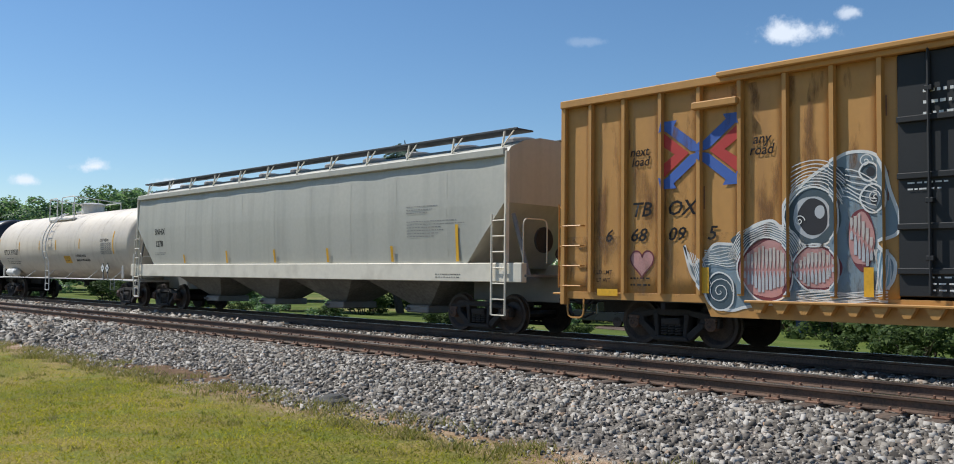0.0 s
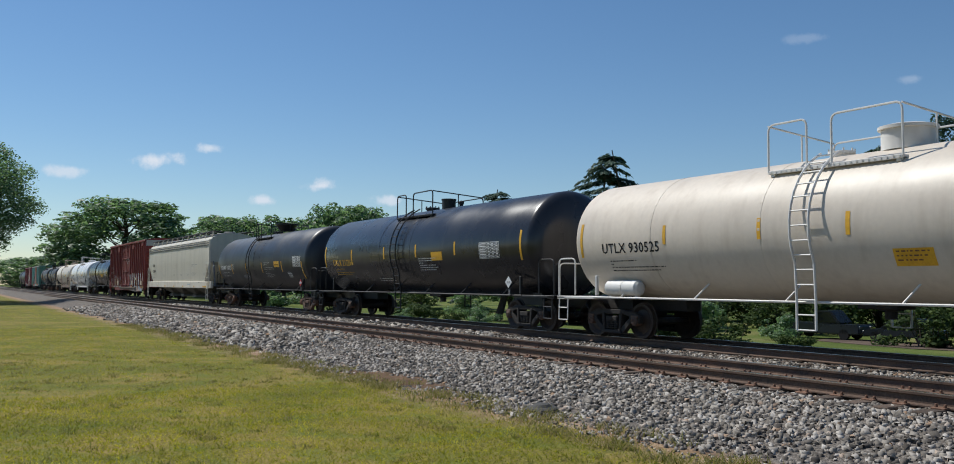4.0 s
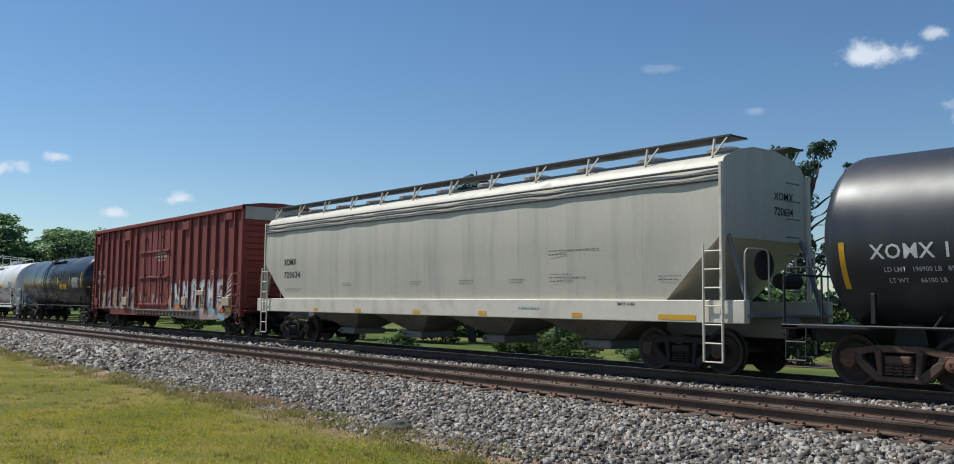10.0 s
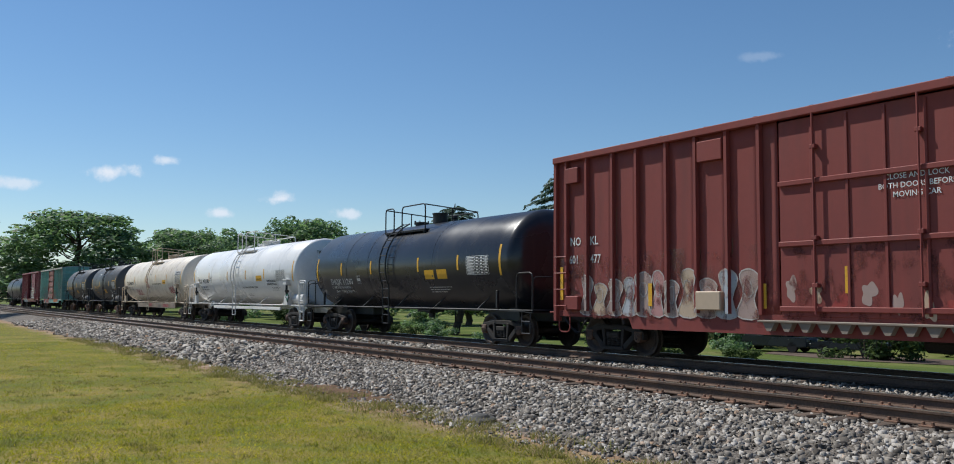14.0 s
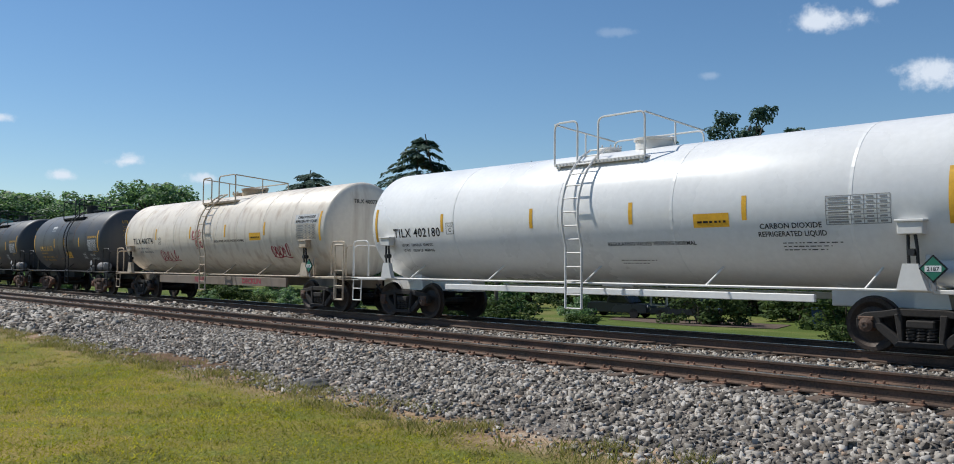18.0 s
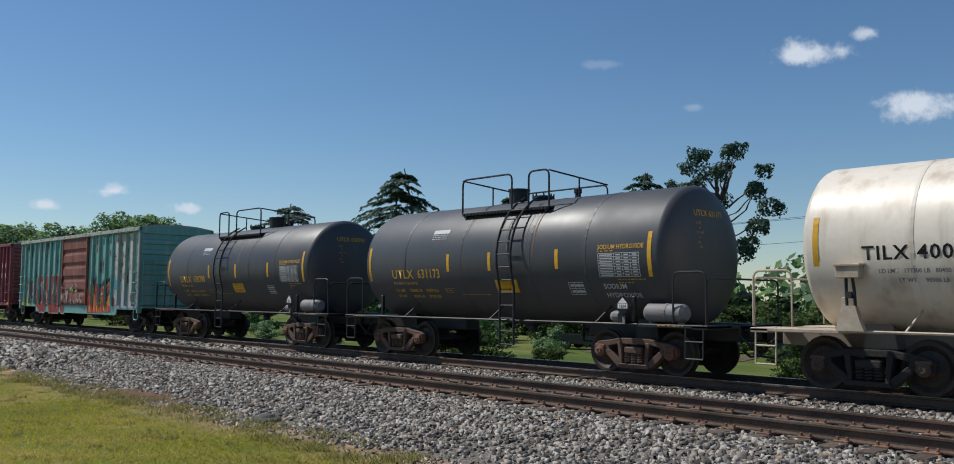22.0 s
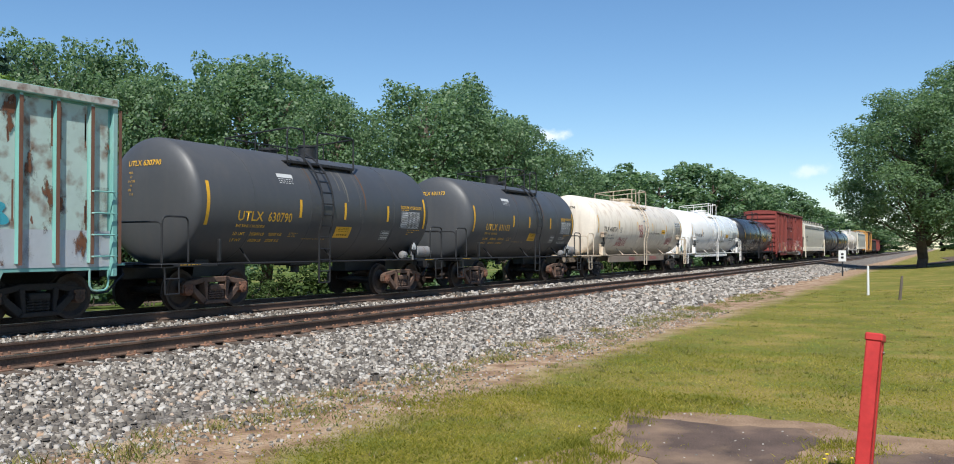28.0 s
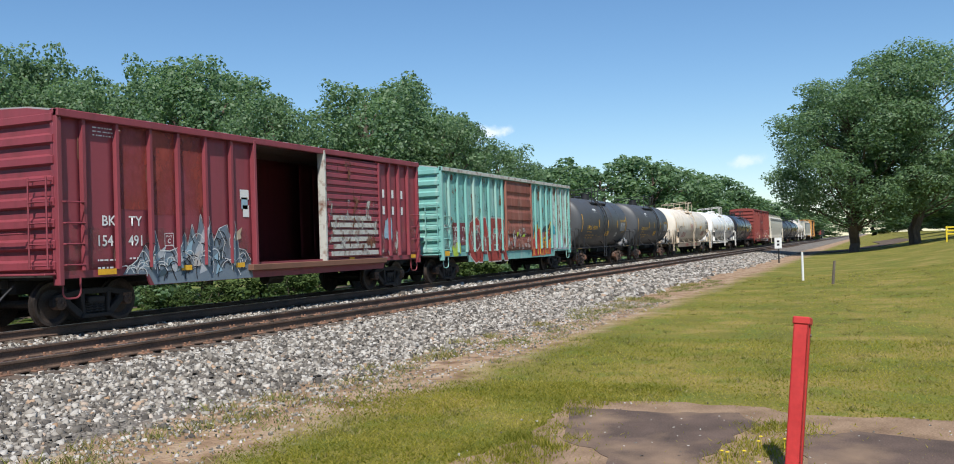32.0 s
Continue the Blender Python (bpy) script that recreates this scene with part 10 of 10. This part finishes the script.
lay_ties()

BLADE = island("grass_blade", [(0.0, (0.15, 0.158, 0.028)), (0.4, (0.255, 0.24, 0.042)), (0.72, (0.365, 0.31, 0.065)), (1.0, (0.5, 0.40, 0.16))], 0.7, 0.2, True, 0.55, (1.3, 1.45, 0.35), 1.5)
WEED = island("weed_leaf", [(0.0, (0.10, 0.14, 0.03)), (0.5, (0.17, 0.21, 0.05)), (1.0, (0.30, 0.28, 0.10))], 0.7, 0.2, True)
DRY_BLADE = island("dry_grass_blade", [(0.0, (0.13, 0.16, 0.025)), (0.5, (0.28, 0.26, 0.07)), (1.0, (0.42, 0.35, 0.18))], 0.8, 0.2, True)


def blades(rng, x, y, h, w, lean=0.5):
    n = len(x)
    z = ground_height(x, y) - 0.004 + 0.006 * np.sin(x * 1.7 + y * 0.9) + 0.005 * np.sin(x * 0.6 - y * 2.3)
    a = rng.uniform(0, 2 * np.pi, n)
    hh = h * (0.5 + rng.random(n))
    ww = w * (0.6 + 0.8 * rng.random(n))
    dx, dy = np.cos(a), np.sin(a)
    t = rng.normal(size=(n, 2)) * lean * hh[:, None]
    v = np.stack([np.stack([x - dx * ww, y - dy * ww, z], -1), np.stack([x + dx * ww, y + dy * ww, z], -1), np.stack([x + t[:, 0], y + t[:, 1], z + hh], -1)], 1)
    return v.reshape(-1, 3), np.arange(n * 3).reshape(n, 3)


def grow_lawn():
    rng = np.random.default_rng(11)
    xs, ys = [], []
    for x0, x1, y0, y1, n in ((-16, 0, -1.5, 6.9, 100000), (-40, -16, -6, 6.9, 60000), (4, 20, -7, 6.4, 120000), (8, 14.5, 2.0, 6.4, 50000), (20, 46, -14, 6.4, 60000), (-70, -40, -8, 6.9, 22000)):
        xs.append(rng.uniform(x0, x1, n))
        ys.append(rng.uniform(y0, y1, n))
    x, y = np.concatenate(xs), np.concatenate(ys)
    slab = ((x > 8.8) & (x < 13.1) & (y > 1.05) & (y < 2.9 - 0.25 * np.abs(np.sin(x * 2.1)))) | ((x > 8.7) & (x < 12.9) & (y > -3.6) & (y < 0.38))
    edge = y + 1.3 * smooth_step(x, 0, 7) + 0.3 * np.sin(x * 0.9) + 0.2 * np.sin(x * 2.3 + 1)
    keep = (~slab | (rng.random(len(x)) < 0.03)) & (rng.random(len(x)) < np.clip((7.0 - edge) / 1.3, 0.05, 1))
    x, y = x[keep], y[keep]
    v, f = blades(rng, x, y, 0.03, 0.0075, 0.95)
    ob = link_mesh("grass", raw_mesh("grass", v, f, BLADE))
    tagged(ob, "short mown yellow-green grass", "grass", kind="stuff")
    cx, cy = np.concatenate([rng.uniform(-42, 2, 240), rng.uniform(2, 40, 70)]), rng.uniform(6.3, 7.3, 310)
    k = 60
    x = (cx[:, None] + rng.normal(size=(310, k)) * 0.14).ravel()
    y = (cy[:, None] + rng.normal(size=(310, k)) * 0.12).ravel()
    v, f = blades(rng, x, y, 0.10, 0.008, 0.7)
    ob = link_mesh("dry_grass_tufts", raw_mesh("dry_grass_tufts", v, f, DRY_BLADE))
    tagged(ob, "yellow dry grass tufts at the ballast edge", "grass", kind="stuff")
    # low weeds scattered over the dirt strip
    cx, cy = rng.uniform(2, 44, 130), rng.normal(6.2, 0.35, 130)
    x = (cx[:, None] + rng.normal(size=(130, 70)) * 0.3).ravel()
    y = (cy[:, None] + rng.normal(size=(130, 70)) * 0.12).ravel()
    v, f = blades(rng, x, y, 0.045, 0.008, 0.9)
    tagged(link_mesh("weeds", raw_mesh("weeds", v, f, WEED)), "low green weeds on the bare dirt strip", "weeds", kind="stuff")
    # tufts along the edges of the broken asphalt
    cx = np.concatenate([rng.uniform(9.5, 13.2, 30), rng.uniform(10.2, 12.4, 50), rng.uniform(9.4, 11.4, 30)])
    cy = np.concatenate([rng.uniform(2.7, 3.2, 30), rng.uniform(0.35, 1.1, 50), rng.uniform(2.4, 2.9, 30)])
    x = (cx[:, None] + rng.normal(size=(110, 50)) * 0.09).ravel()
    y = (cy[:, None] + rng.normal(size=(110, 50)) * 0.08).ravel()
    v, f = blades(rng, x, y, 0.055, 0.007, 0.7)
    ob = link_mesh("grass_tufts", raw_mesh("grass_tufts", v, f, BLADE))
    tagged(ob, "ragged grass tufts at the asphalt edge", "grass", kind="stuff")
    # coarser clumps standing up from the mown lawn
    cx = np.concatenate([rng.uniform(4, 20, 420), rng.uniform(20, 46, 320), rng.uniform(-26, -2, 380)])
    cy = np.concatenate([rng.uniform(-8, 5.4, 420), rng.uniform(-14, 5.0, 320), rng.uniform(-3, 6.2, 380)])
    free = ~((cx > 8.5) & (cx < 13.2) & (cy < 3.1))
    cx, cy = cx[free], cy[free]
    x = (cx[:, None] + rng.normal(size=(len(cx), 34)) * 0.07).ravel()
    y = (cy[:, None] + rng.normal(size=(len(cx), 34)) * 0.07).ravel()
    v, f = blades(rng, x, y, 0.045, 0.008, 0.8)
    tagged(link_mesh("coarse_grass", raw_mesh("coarse_grass", v, f, DRY_BLADE)), "coarse clumps in the mown grass", "grass", kind="stuff")
    # dandelions by the post
    bm = bmesh.new()
    for i in range(26):
        px, py = rng.uniform(9.6, 11.2), rng.uniform(0.35, 1.0)
        pz = float(ground_height(px, py)) + rng.uniform(0.05, 0.14)
        bm_lathe(bm, [(pz, 0.003), (pz + 0.008, 0.02), (pz + 0.014, 0.004)], 7, "z", (px, py, 0))
        bm_tube(bm, [(px, py, pz - 0.15), (px, py, pz)], 0.002, 3)
    tagged(part("dandelions", bm, surf("dandelion_yellow", (0.8, 0.6, 0.02), rough=0.8)), "small yellow dandelions in the grass", "flowers", kind="stuff")


grow_lawn()


def drain_cover():
    ob = new("drain_cover")
    ob.matrix_basis = pose(-10.9, 7.3, float(ground_height(-10.9, 7.3)) + 0.02, 3, 2, 0)
    bm = bmesh.new()
    bm_lathe(bm, [(-0.05, 0.24), (0.04, 0.24), (0.055, 0.21), (0.065, 0.15), (0.10, 0.11), (0.11, 0.001)], 20, "z")
    part("lid", bm, surf("weathered_iron", (0.085, 0.08, 0.072), (0.04, 0.038, 0.035), fine=30, rough=0.8, bump=0.4), ob)
    tagged(ob, "dark weathered round drain lid in the ballast", "drain cover")


drain_cover()


# ---------------------------------------------------------------- movement
def travelled(t):
    """Distance run by the train, which is slowly gathering speed."""
    return SPEED * t + 0.003173 * (t - 16) ** 2


def motions():
    for car, x in MOVERS:
        walk(car, [(t, pose(x + travelled(t), FAR, 0)) for t in range(33)])
    step = 2 / FPS
    for wheel, x, phase in SPINNERS:
        walk(wheel, [(i * step, pose(x, 0, WHEEL_R, 0, phase + math.degrees(travelled(i * step) / WHEEL_R), 0)) for i in range(481)])


motions()
